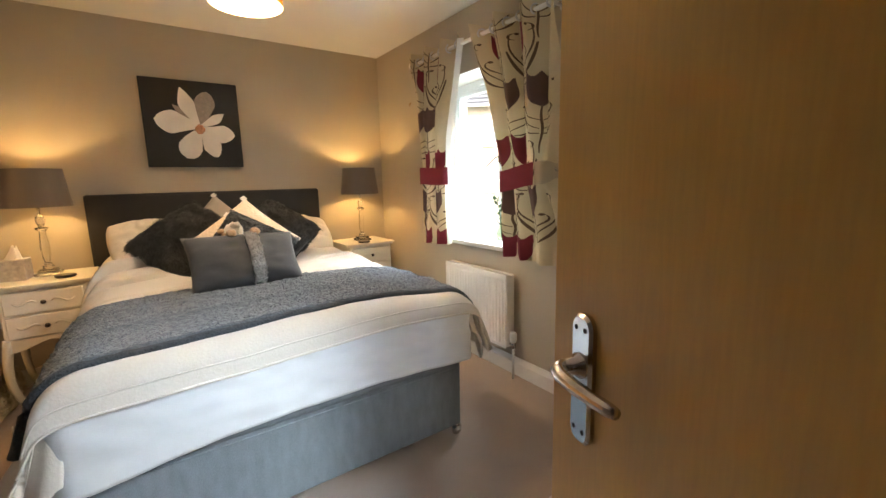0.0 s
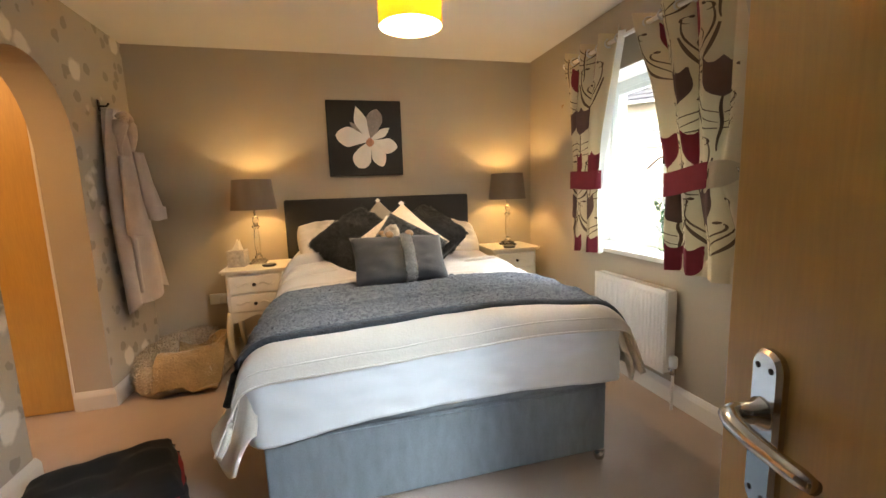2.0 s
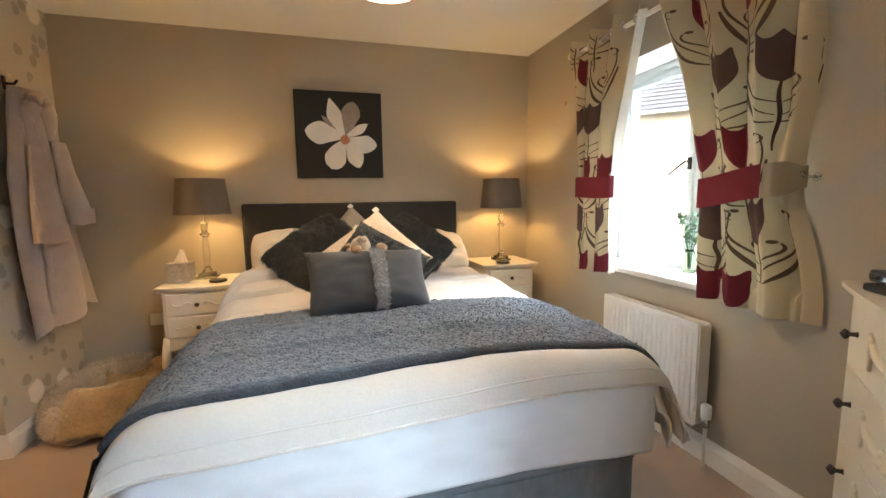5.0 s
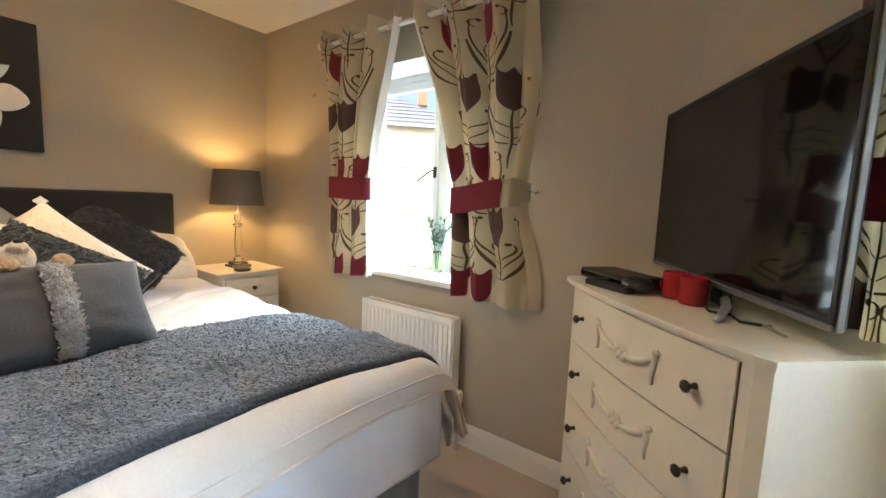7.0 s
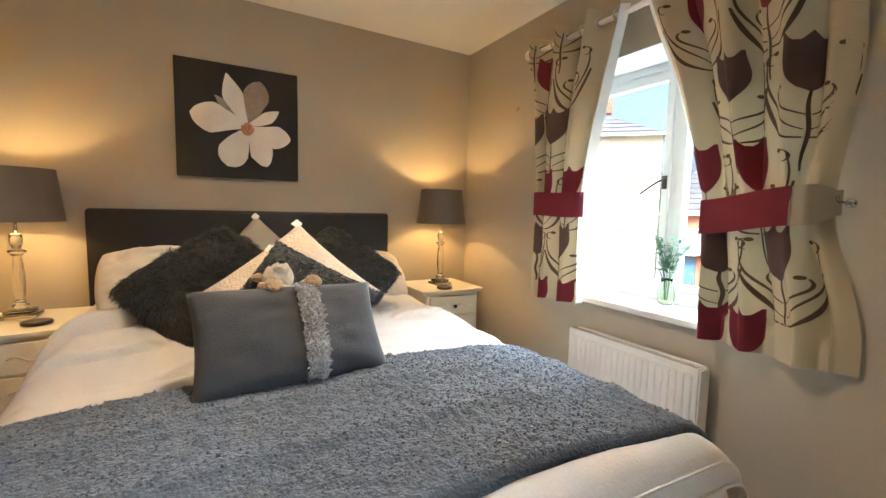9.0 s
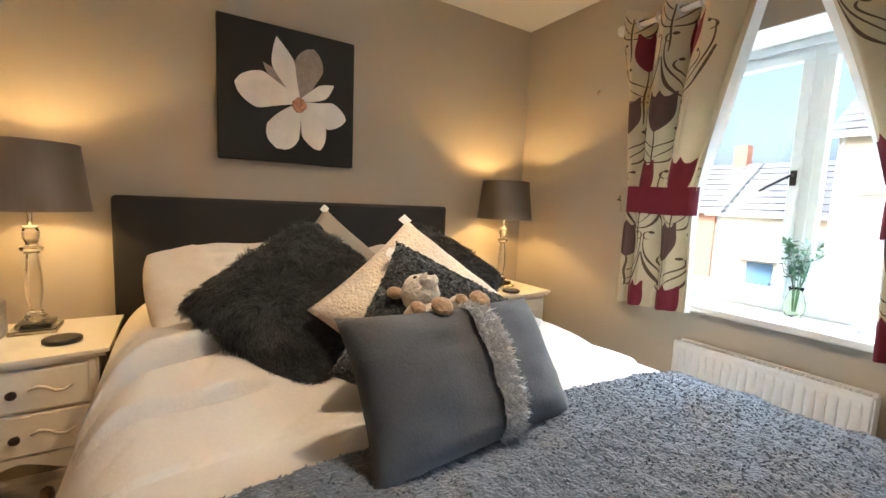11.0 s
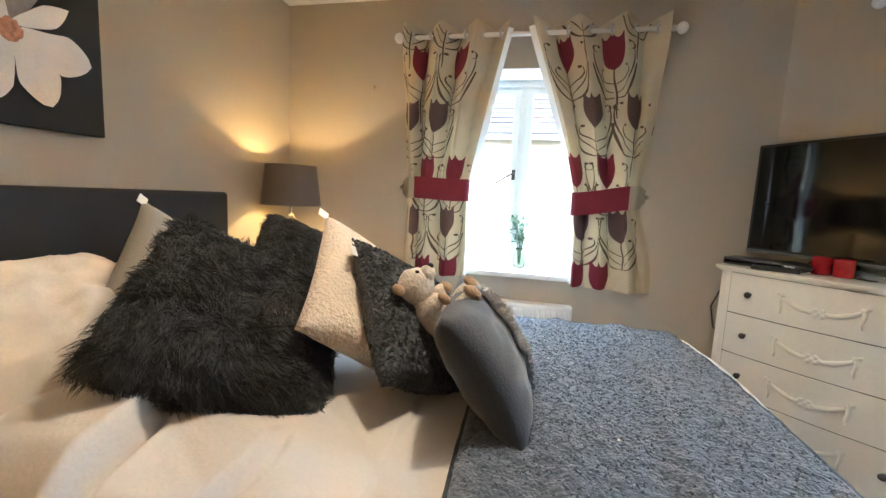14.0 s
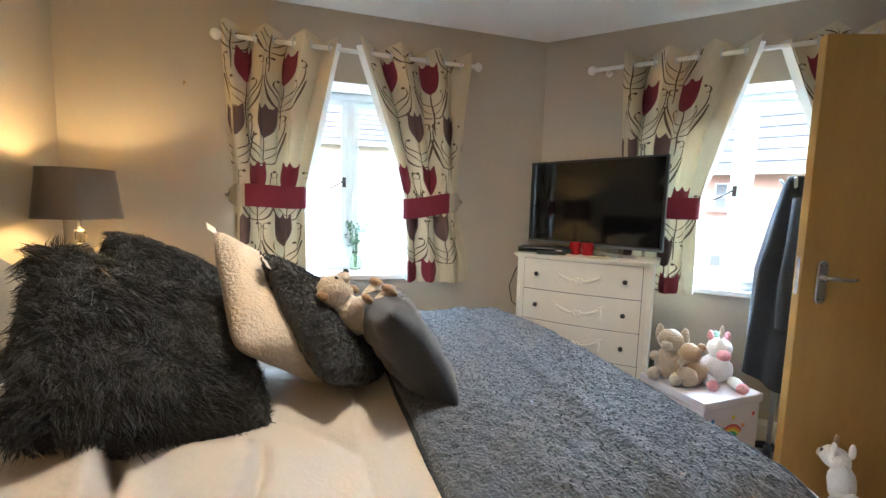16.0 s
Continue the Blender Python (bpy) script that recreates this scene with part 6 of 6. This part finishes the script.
# ---- folded clothes on the floor ----
def clothes():
    t = thing("folded_clothes", pose(-0.66, 2.44, 0, 0, 0, 22), "pile of folded black clothes on the carpet", "clothes")
    for k, (w, d, z, mt) in enumerate(((0.58, 0.46, 0.0, BLACKCLOTH), (0.55, 0.45, 0.045, BLACKCLOTH), (0.52, 0.42, 0.085, BLACKCLOTH))):
        bm = bmesh.new()

        def f(u, v, w=w, d=d, z=z, k=k):
            a, b = 2 * u - 1, 2 * v - 1
            e = max(0, (1 - a ** 8) * (1 - b ** 8)) ** 0.4
            return (a * w / 2 + 0.015 * noise.noise(Vector((b * 3, k, 1))), b * d / 2 + 0.012 * noise.noise(Vector((a * 3, k, 4))), z + 0.004 + (0.045 + 0.03 * noise.noise(Vector((a * 2.2, b * 2.2, k)))) * e)

        grid(bm, f, 34, 30)
        part("garment", bm, mt, t, smooth=True)
    bm = bmesh.new()
    tube(bm, [(0.24, -0.22, 0.03), (0.275, -0.10, 0.035), (0.28, 0.06, 0.03), (0.27, 0.16, 0.03)], 0.012, 8)
    part("red_trim", bm, REDCLOTH, t, "red folded edge", smooth=True)
    bm = bmesh.new()
    tube(bm, [(0.255, 0.14, 0.06), (0.26, 0.17, 0.065), (0.24, 0.20, 0.06)], 0.010, 8)
    part("grey_trim", bm, BASEFAB, t, "grey folded edge", smooth=True)


clothes()


# ---- toy box and its toys ----
TOYBOX = pose(1.205, 0.995, 0, 0, 0, 4)


def toy_box():
    t = thing("toy_box", TOYBOX, "white printed card storage box with a rainbow", "storage box")
    part("body", one(rbox, -0.185, 0.185, -0.195, 0.195, 0.0, 0.36, 0.006), PRINTBOX, t)
    part("lid", one(rbox, -0.193, 0.193, -0.203, 0.203, 0.355, 0.40, 0.006), PRINTBOX, t, "white lift-off lid")
    cols = [(0.55, 0.04, 0.05), (0.75, 0.28, 0.03), (0.75, 0.6, 0.05), (0.08, 0.4, 0.12), (0.05, 0.2, 0.5)]
    mats = [mat("rainbow_ink", c, 0.6, var=0.05) for c in cols]
    # prints on the faces towards the bed and towards the door
    for face in ("left", "front"):
        for k, c in enumerate(mats):
            r0, r1 = 0.085 - 0.012 * k, 0.097 - 0.012 * k
            bm = bmesh.new()

            def f(u, v, r0=r0, r1=r1, face=face):
                a = math.pi * (0.05 + 0.75 * u)
                r = r0 + (r1 - r0) * v
                p, q = r * math.cos(a), 0.17 + r * math.sin(a)
                return (-0.1866, p, q) if face == "left" else (p, 0.1966, q)

            grid(bm, f, 24, 1)
            part("rainbow_band", bm, c, t, "printed rainbow band")
    for k in range(5):
        bm = bmesh.new()
        y, z = -0.15 + 0.07 * k, 0.30 - 0.05 * (k % 2)
        lathe(bm, [(0.012, 0), (0.012, 0.0008)], 5, m=pose(-0.1862, y, z, 0, -90, 0))
        part("printed_star", bm, mats[k], t, "small printed star")


toy_box()
bunny = [((0, 0, 0.09), (0.075, 0.065, 0.09), PLUSH), ((0, -0.02, 0.215), (0.065, 0.062, 0.06), PLUSH), ((0, -0.078, 0.20), (0.03, 0.022, 0.024), PLUSHCREAM), ((-0.06, 0.0, 0.24), (0.022, 0.016, 0.05), PLUSH), ((0.06, 0.0, 0.24), (0.022, 0.016, 0.05), PLUSH),
         ((-0.055, -0.075, 0.035), (0.032, 0.06, 0.032), PLUSHCREAM), ((0.055, -0.075, 0.035), (0.032, 0.06, 0.032), PLUSHCREAM), ((0.07, -0.04, 0.12), (0.024, 0.045, 0.024), PLUSH), ((-0.07, -0.04, 0.12), (0.024, 0.045, 0.024), PLUSH)]
toy("toy_bear", TOYBOX @ pose(0.09, 0.105, 0.395, 0, 0, 205), PLUSH, "beige seated toy bear on the toy box", bunny)
tan = [((0, 0, 0.075), (0.085, 0.075, 0.085), PLUSHTAN), ((0, -0.03, 0.17), (0.055, 0.05, 0.05), PLUSHTAN), ((0, -0.085, 0.06), (0.05, 0.03, 0.05), PLUSH), ((-0.05, -0.02, 0.205), (0.022, 0.014, 0.022), PLUSHTAN), ((0.05, -0.02, 0.205), (0.022, 0.014, 0.022), PLUSHTAN)]
toy("toy_bear", TOYBOX @ pose(0.02, 0.055, 0.395, 0, 0, 215), PLUSHTAN, "tan round toy bear on the toy box", tan)
uni = [((0, 0, 0.075), (0.075, 0.07, 0.075), PLUSHWHITE), ((0, -0.02, 0.185), (0.058, 0.055, 0.055), PLUSHWHITE), ((0, -0.078, 0.165), (0.034, 0.03, 0.028), PLUSHPINK), ((-0.04, 0.0, 0.245), (0.016, 0.012, 0.028), PLUSHPINK), ((0.04, 0.0, 0.245), (0.016, 0.012, 0.028), PLUSHPINK),
       ((0, -0.03, 0.27), (0.012, 0.012, 0.04), PLUSHCREAM), ((-0.06, -0.09, 0.03), (0.03, 0.07, 0.028), PLUSHWHITE), ((0.06, -0.09, 0.03), (0.03, 0.07, 0.028), PLUSHWHITE), ((-0.065, -0.155, 0.03), (0.028, 0.018, 0.028), PLUSHPINK), ((0.065, -0.155, 0.03), (0.028, 0.018, 0.028), PLUSHPINK),
       ((0.0, 0.05, 0.20), (0.03, 0.03, 0.06), mat("mint_plush", (0.35, 0.62, 0.42), 1.0, var=0.1, bump=0.6, bscale=110))]
toy("toy_unicorn", TOYBOX @ pose(-0.005, -0.115, 0.395, 0, 0, 235), PLUSHWHITE, "white and pink toy unicorn on the toy box", uni)
uni2 = [((0, 0.02, 0.11), (0.075, 0.095, 0.10), PLUSHWHITE), ((0, -0.05, 0.22), (0.042, 0.05, 0.085), PLUSHWHITE), ((0, -0.095, 0.30), (0.045, 0.062, 0.045), PLUSHWHITE), ((0, -0.15, 0.285), (0.03, 0.028, 0.026), PLUSHCREAM), ((-0.032, -0.06, 0.35), (0.012, 0.010, 0.032), PLUSHWHITE), ((0.032, -0.06, 0.35), (0.012, 0.010, 0.032), PLUSHWHITE),
        ((0, -0.10, 0.36), (0.009, 0.009, 0.038), PLUSHTAN), ((-0.036, -0.115, 0.315), (0.006, 0.010, 0.012), BLACKPLASTIC), ((0.036, -0.115, 0.315), (0.006, 0.010, 0.012), BLACKPLASTIC), ((-0.05, -0.06, 0.05), (0.026, 0.035, 0.06), PLUSHWHITE), ((0.05, -0.06, 0.05), (0.026, 0.035, 0.06), PLUSHWHITE)]
toy("toy_unicorn", pose(0.575, 0.92, 0.0, 0, 0, 62), PLUSHWHITE, "white toy unicorn standing on the carpet by the open door", uni2)


# ---- coat stand with a dark dressing gown, behind the door ----
def coat_stand():
    x, y = 1.06, 0.66
    t = thing("coat_stand", Matrix.Translation((x, y, 0)), "slim grey coat stand with a black base behind the door", "coat stand")
    part("pole", one(tube, [(0, 0, 0.03), (0, 0, 1.46)], 0.013, 14), SILVER, t, "grey metal pole", smooth=True)
    bm = bmesh.new()
    for k in range(4):
        a = 2 * math.pi * k / 4 + 0.5
        tube(bm, [(0, 0, 0.09), (0.07 * math.cos(a), 0.07 * math.sin(a), 0.07), (0.13 * math.cos(a), 0.13 * math.sin(a), 0.018)], [0.02, 0.017, 0.017], 8)
    part("base", bm, BLACKPLASTIC, t, "black splayed base", smooth=True)
    bm = bmesh.new()
    for k in range(3):
        a = 2 * math.pi * k / 3
        tube(bm, [(0, 0, 1.40), (0.05 * math.cos(a), 0.05 * math.sin(a), 1.42), (0.08 * math.cos(a), 0.08 * math.sin(a), 1.46)], 0.007, 8)
    part("pegs", bm, SILVER, t, smooth=True)
    g = thing("dressing_gown", Matrix.Translation((x, y, 0)), "dark navy dressing gown hanging on the coat stand", "dressing gown")
    bm = bmesh.new()

    def f(u, v):
        a = 2 * math.pi * u
        z = 1.47 - 1.03 * v
        r = (0.035 + 0.085 * min(1, v * 2.2) ** 0.7 + 0.02 * v) * (1 + 0.16 * math.sin(6 * a + 2 * v) * min(1, v * 2))
        return (r * 1.05 * math.cos(a), r * 0.8 * math.sin(a), z + 0.02 * math.sin(2 * a) * v)

    rows = grid(bm, f, 60, 40, True)
    bm.faces.new(rows[0][::-1])
    part("body", bm, DARKROBE, g, smooth=True)
    bm = bmesh.new()
    tube(bm, [(-0.07, 0.06, 1.36), (-0.09, 0.085, 1.15), (-0.085, 0.095, 0.92), (-0.095, 0.09, 0.74)], [0.035, 0.045, 0.05, 0.055], 14)
    part("sleeve", bm, DARKROBE, g, smooth=True)


coat_stand()

# ---- outdoors ----
GZ = -2.75
bm = bmesh.new()
grid(bm, lambda u, v: (-400 + 800 * u, -400 + 800 * v, GZ), 8, 8)
tagged(part("ground", bm, TARMAC), "tarmac and grass ground outside", "ground", kind="structure")
bm = bmesh.new()
box(bm, EX + 0.36, EX + 0.37, 1.3, 4.4, GZ, 0)
tagged(part("wall_outer", bm, RENDERCREAM), "plain outer wall below the room", "wall", kind="structure")


def house(name, m, w, d, eave, ridge, wall, rows, cols, label, door_at=None, hip=False):
    """A house; in its frame the front is at y 0 and faces -y, x from 0 to w, z 0 at the ground."""
    t = thing(name, m, label, "house", "houses across the road")
    bm = bmesh.new()
    box(bm, 0, w, 0, d, 0, eave)
    if not hip:
        for x in (0, w):
            bm.faces.new([bm.verts.new(p) for p in ((x, 0, eave), (x, d, eave), (x, d / 2, ridge))])
    part("wall", bm, wall, t)
    bm = bmesh.new()
    o = 0.35
    i = d / 2 if hip else -o
    n = 9
    for s in (0, 1):
        for k in range(n):
            a0, a1 = k / n, (k + 1) / n
            def at(x_, a, lift=0.0):
                yy = -o + (d / 2 + o) * a
                zz = eave - 0.12 + (ridge - eave + 0.12) * a + lift
                return (x_, yy if s == 0 else d - yy, zz)
            l0, l1 = (-o + (i + o) * a0), (-o + (i + o) * a1)
            vs = [bm.verts.new(p) for p in (at(l0, a0, 0.03), at(w - l0, a0, 0.03), at(w - l1, a1), at(l1, a1))]
            bm.faces.new(vs)
    if hip:
        for x_, xi in ((-o, i), (w + o, w - i)):
            bm.faces.new([bm.verts.new(p) for p in ((x_, -o, eave - 0.1), (x_, d + o, eave - 0.1), (xi, d / 2, ridge))])
    rf = part("roof", bm, SLATE, t, "grey slate roof")
    part("chimney", one(rbox, w * 0.72, w * 0.72 + 0.6, d / 2 - 0.3, d / 2 + 0.3, ridge - 0.6, ridge + 0.9, 0.02), REDBRICK, rf, "brick chimney")
    bm = bmesh.new()
    tube(bm, [(-o, -o - 0.05, eave - 0.08), (w + o, -o - 0.05, eave - 0.08)], 0.06, 8)
    tube(bm, [(0.12, -0.06, eave - 0.1), (0.12, -0.06, 0)], 0.04, 8)
    part("gutter", bm, UPVC, t)
    for z in rows:
        for x in cols:
            wd, ht = 0.95, 1.15
            g = part("window", one(box, x, x + wd, -0.04, 0.06, z, z + ht), UPVC, t, "white framed window")
            part("sill", one(box, x - 0.1, x + wd + 0.1, -0.12, 0.02, z - 0.10, z), UPVC, g)
            for ax in (0.06, wd / 2 + 0.03):
                for az in (0.06, ht / 2 + 0.03):
                    part("pane", one(box, x + ax, x + ax + wd / 2 - 0.09, -0.05, -0.035, z + az, z + az + ht / 2 - 0.09), DARKPANE, g)
    if door_at is not None:
        dr = part("door", one(box, door_at, door_at + 0.95, -0.05, 0.05, 0, 2.05), BLUEDOOR, t, "blue front door")
        part("canopy", one(box, door_at - 0.3, door_at + 1.25, -0.7, 0.0, 2.2, 2.35), UPVC, dr)
    return t


FACE_W = lambda x, y, turn=0.0: pose(x, y, GZ, 0, 0, -90 + turn)
# front faces -x (towards the window): x of the house runs towards -y
house("terraced_house", FACE_W(21.0, 11.4), 4.6, 7.0, 4.1, 6.6, RENDERCREAM, (2.3, 0.2), (0.5, 2.2, 3.5), "cream two-storey terraced house with a slate roof", 1.4)
house("brick_house", FACE_W(20.8, 14.6), 3.2, 7.0, 4.2, 6.6, REDBRICK, (2.3,), (1.2,), "red brick end house of the terrace", 1.0)
house("town_house", FACE_W(17.5, 6.6), 9.6, 8.0, 6.6, 9.2, RENDERCREAM, (4.9, 2.7, 0.5), (0.7, 2.6, 4.6, 6.6, 8.2), "tall cream town house with three storeys")
house("corner_house", pose(13.5, 20.5, GZ, 0, 0, -45), 9.0, 9.0, 8.0, 10.6, RENDERCREAM, (5.9, 3.4, 0.8), (0.8, 3.0, 5.2, 7.2), "cream three-storey corner house with a hipped roof", None, True)
house("pink_house", pose(19.2, -9.8, GZ, 0, 0, 216.9), 16.0, 9.0, 5.9, 10.8, RENDERPINK, (4.3, 1.2), (0.8, 3.6, 6.5, 9.7, 12.8), "pink brick house with a slate roof opposite the bay")


def tree(x, y, h, seed, label):
    t = thing("tree", Matrix.Translation((x, y, GZ)), label, "tree", "street trees")
    rnd = random.Random(seed)
    bm = bmesh.new()
    tube(bm, [(0, 0, 0), (0.05, 0, h * 0.3), (0.02, 0.05, h * 0.6), (0, 0, h * 0.9)], [0.16, 0.12, 0.08, 0.03], 8)
    limbs = []
    for k in range(14):
        a, z = rnd.uniform(0, 6.3), h * rnd.uniform(0.35, 0.85)
        l = h * 0.32 * rnd.uniform(0.6, 1.1)
        tip = Vector((l * math.cos(a), l * math.sin(a), z + l * 0.6))
        tube(bm, [(0, 0, z), tip * 0.5 + Vector((0, 0, z * 0.5 + 0.1)), tip], [0.05, 0.03, 0.012], 5)
        limbs.append((Vector((0, 0, z)), tip))
    part("trunk", bm, BARK, t)
    bm = bmesh.new()
    for k in range(3200):
        p0, p1 = rnd.choice(limbs)
        p = p0.lerp(p1, rnd.uniform(0.35, 1.1)) + Vector((rnd.gauss(0, 0.35), rnd.gauss(0, 0.35), rnd.gauss(0, 0.3)))
        d = Vector((rnd.uniform(-1, 1), rnd.uniform(-1, 1), rnd.uniform(-1, 1))).normalized() * 0.11
        s = d.cross(Vector((rnd.uniform(-1, 1), 1, 0.3))).normalized() * 0.05
        bm.faces.new([bm.verts.new(q) for q in (p - d, p + s, p + d, p - s)])
    part("crown", bm, LEAF, t, kind="stuff")


tree(21, 21.5, 5.0, 1, "leafy street tree beyond the parked cars")
tree(27, 26.0, 6.0, 2, "leafy tree at the edge of the car park")
tree(33, 24.0, 5.5, 3, "leafy tree far along the road")


def hedge(x0, x1, y0, y1, h, label):
    rnd = random.Random(int(x0 * 7))
    t = thing("hedge", Matrix.Translation(((x0 + x1) / 2, (y0 + y1) / 2, GZ)), label, "hedge", "hedges")
    w, d = (x1 - x0) / 2, (y1 - y0) / 2
    bm = bmesh.new()
    for k in range(3000):
        p = Vector((rnd.uniform(-w, w), rnd.uniform(-d, d), h * rnd.random() ** 0.6))
        s1 = Vector((rnd.uniform(-1, 1), rnd.uniform(-1, 1), rnd.uniform(-1, 1))).normalized() * 0.09
        s2 = s1.cross(Vector((rnd.uniform(-1, 1), rnd.uniform(-1, 1), 1))).normalized() * 0.05
        bm.faces.new([bm.verts.new(q) for q in (p - s1, p + s2, p + s1, p - s2)])
    rbox(bm, -w * 0.92, w * 0.92, -d * 0.9, d * 0.9, 0, h * 0.9, 0.1, 2)
    part("foliage", bm, LEAF, t, kind="stuff")


hedge(18.6, 19.8, 7.5, 10.8, 1.0, "clipped green hedge before the terrace")
hedge(15.0, 16.5, 15.0, 19.0, 0.8, "low green hedge by the car park")


def car(x, y, turn, material, label):
    t = thing("car", pose(x, y, GZ, 0, 0, turn), label, "car", "parked cars")
    bm = bmesh.new()
    rbox(bm, -2.0, 2.0, -0.85, 0.85, 0.28, 0.85, 0.14, 3)
    part("body", bm, material, t, smooth=True)
    bm = bmesh.new()
    lo = [bm.verts.new(p) for p in ((-1.5, -0.78, 0.83), (1.1, -0.78, 0.83), (1.1, 0.78, 0.83), (-1.5, 0.78, 0.83))]
    hi = [bm.verts.new(p) for p in ((-1.1, -0.62, 1.42), (0.35, -0.62, 1.42), (0.35, 0.62, 1.42), (-1.1, 0.62, 1.42))]
    bm.faces.new(hi)
    for i in range(4):
        bm.faces.new((lo[i], lo[(i + 1) % 4], hi[(i + 1) % 4], hi[i]))
    part("cabin", bm, DARKPANE, t, "dark glazed cabin")
    part("roof", one(rbox, -1.12, 0.37, -0.64, 0.64, 1.41, 1.46, 0.02), material, t)
    for wx in (-1.25, 1.25):
        for wy in (-0.80, 0.80):
            wh = part("wheel", one(lathe, [(0.2, -0.1), (0.31, -0.09), (0.32, 0.0), (0.31, 0.09), (0.2, 0.1)], 20, m=pose(wx, wy, 0.32, 90, 0, 0)), RUBBER, t, "black tyre", smooth=True)
            part("rim", one(lathe, [(0.19, -0.105), (0.15, -0.11), (0.05, -0.112)], 16, m=pose(wx, wy, 0.32, 90 if wy < 0 else -90, 0, 0)), SILVER, wh)
    for wy in (-0.6, 0.6):
        part("headlight", one(rbox, 1.95, 2.01, wy - 0.16, wy + 0.16, 0.6, 0.72, 0.02), SILVER, t, "clear headlight")


car(17.5, 20.0, 30, CARPAINT, "silver hatchback parked in the car park")
car(21.0, 17.6, 25, mat("red_car_paint", (0.3, 0.03, 0.03), 0.3, var=0.05), "red hatchback parked in the car park")
car(24.0, 23.5, 35, mat("white_car_paint", (0.7, 0.7, 0.7), 0.3, var=0.03), "white hatchback parked in the car park")
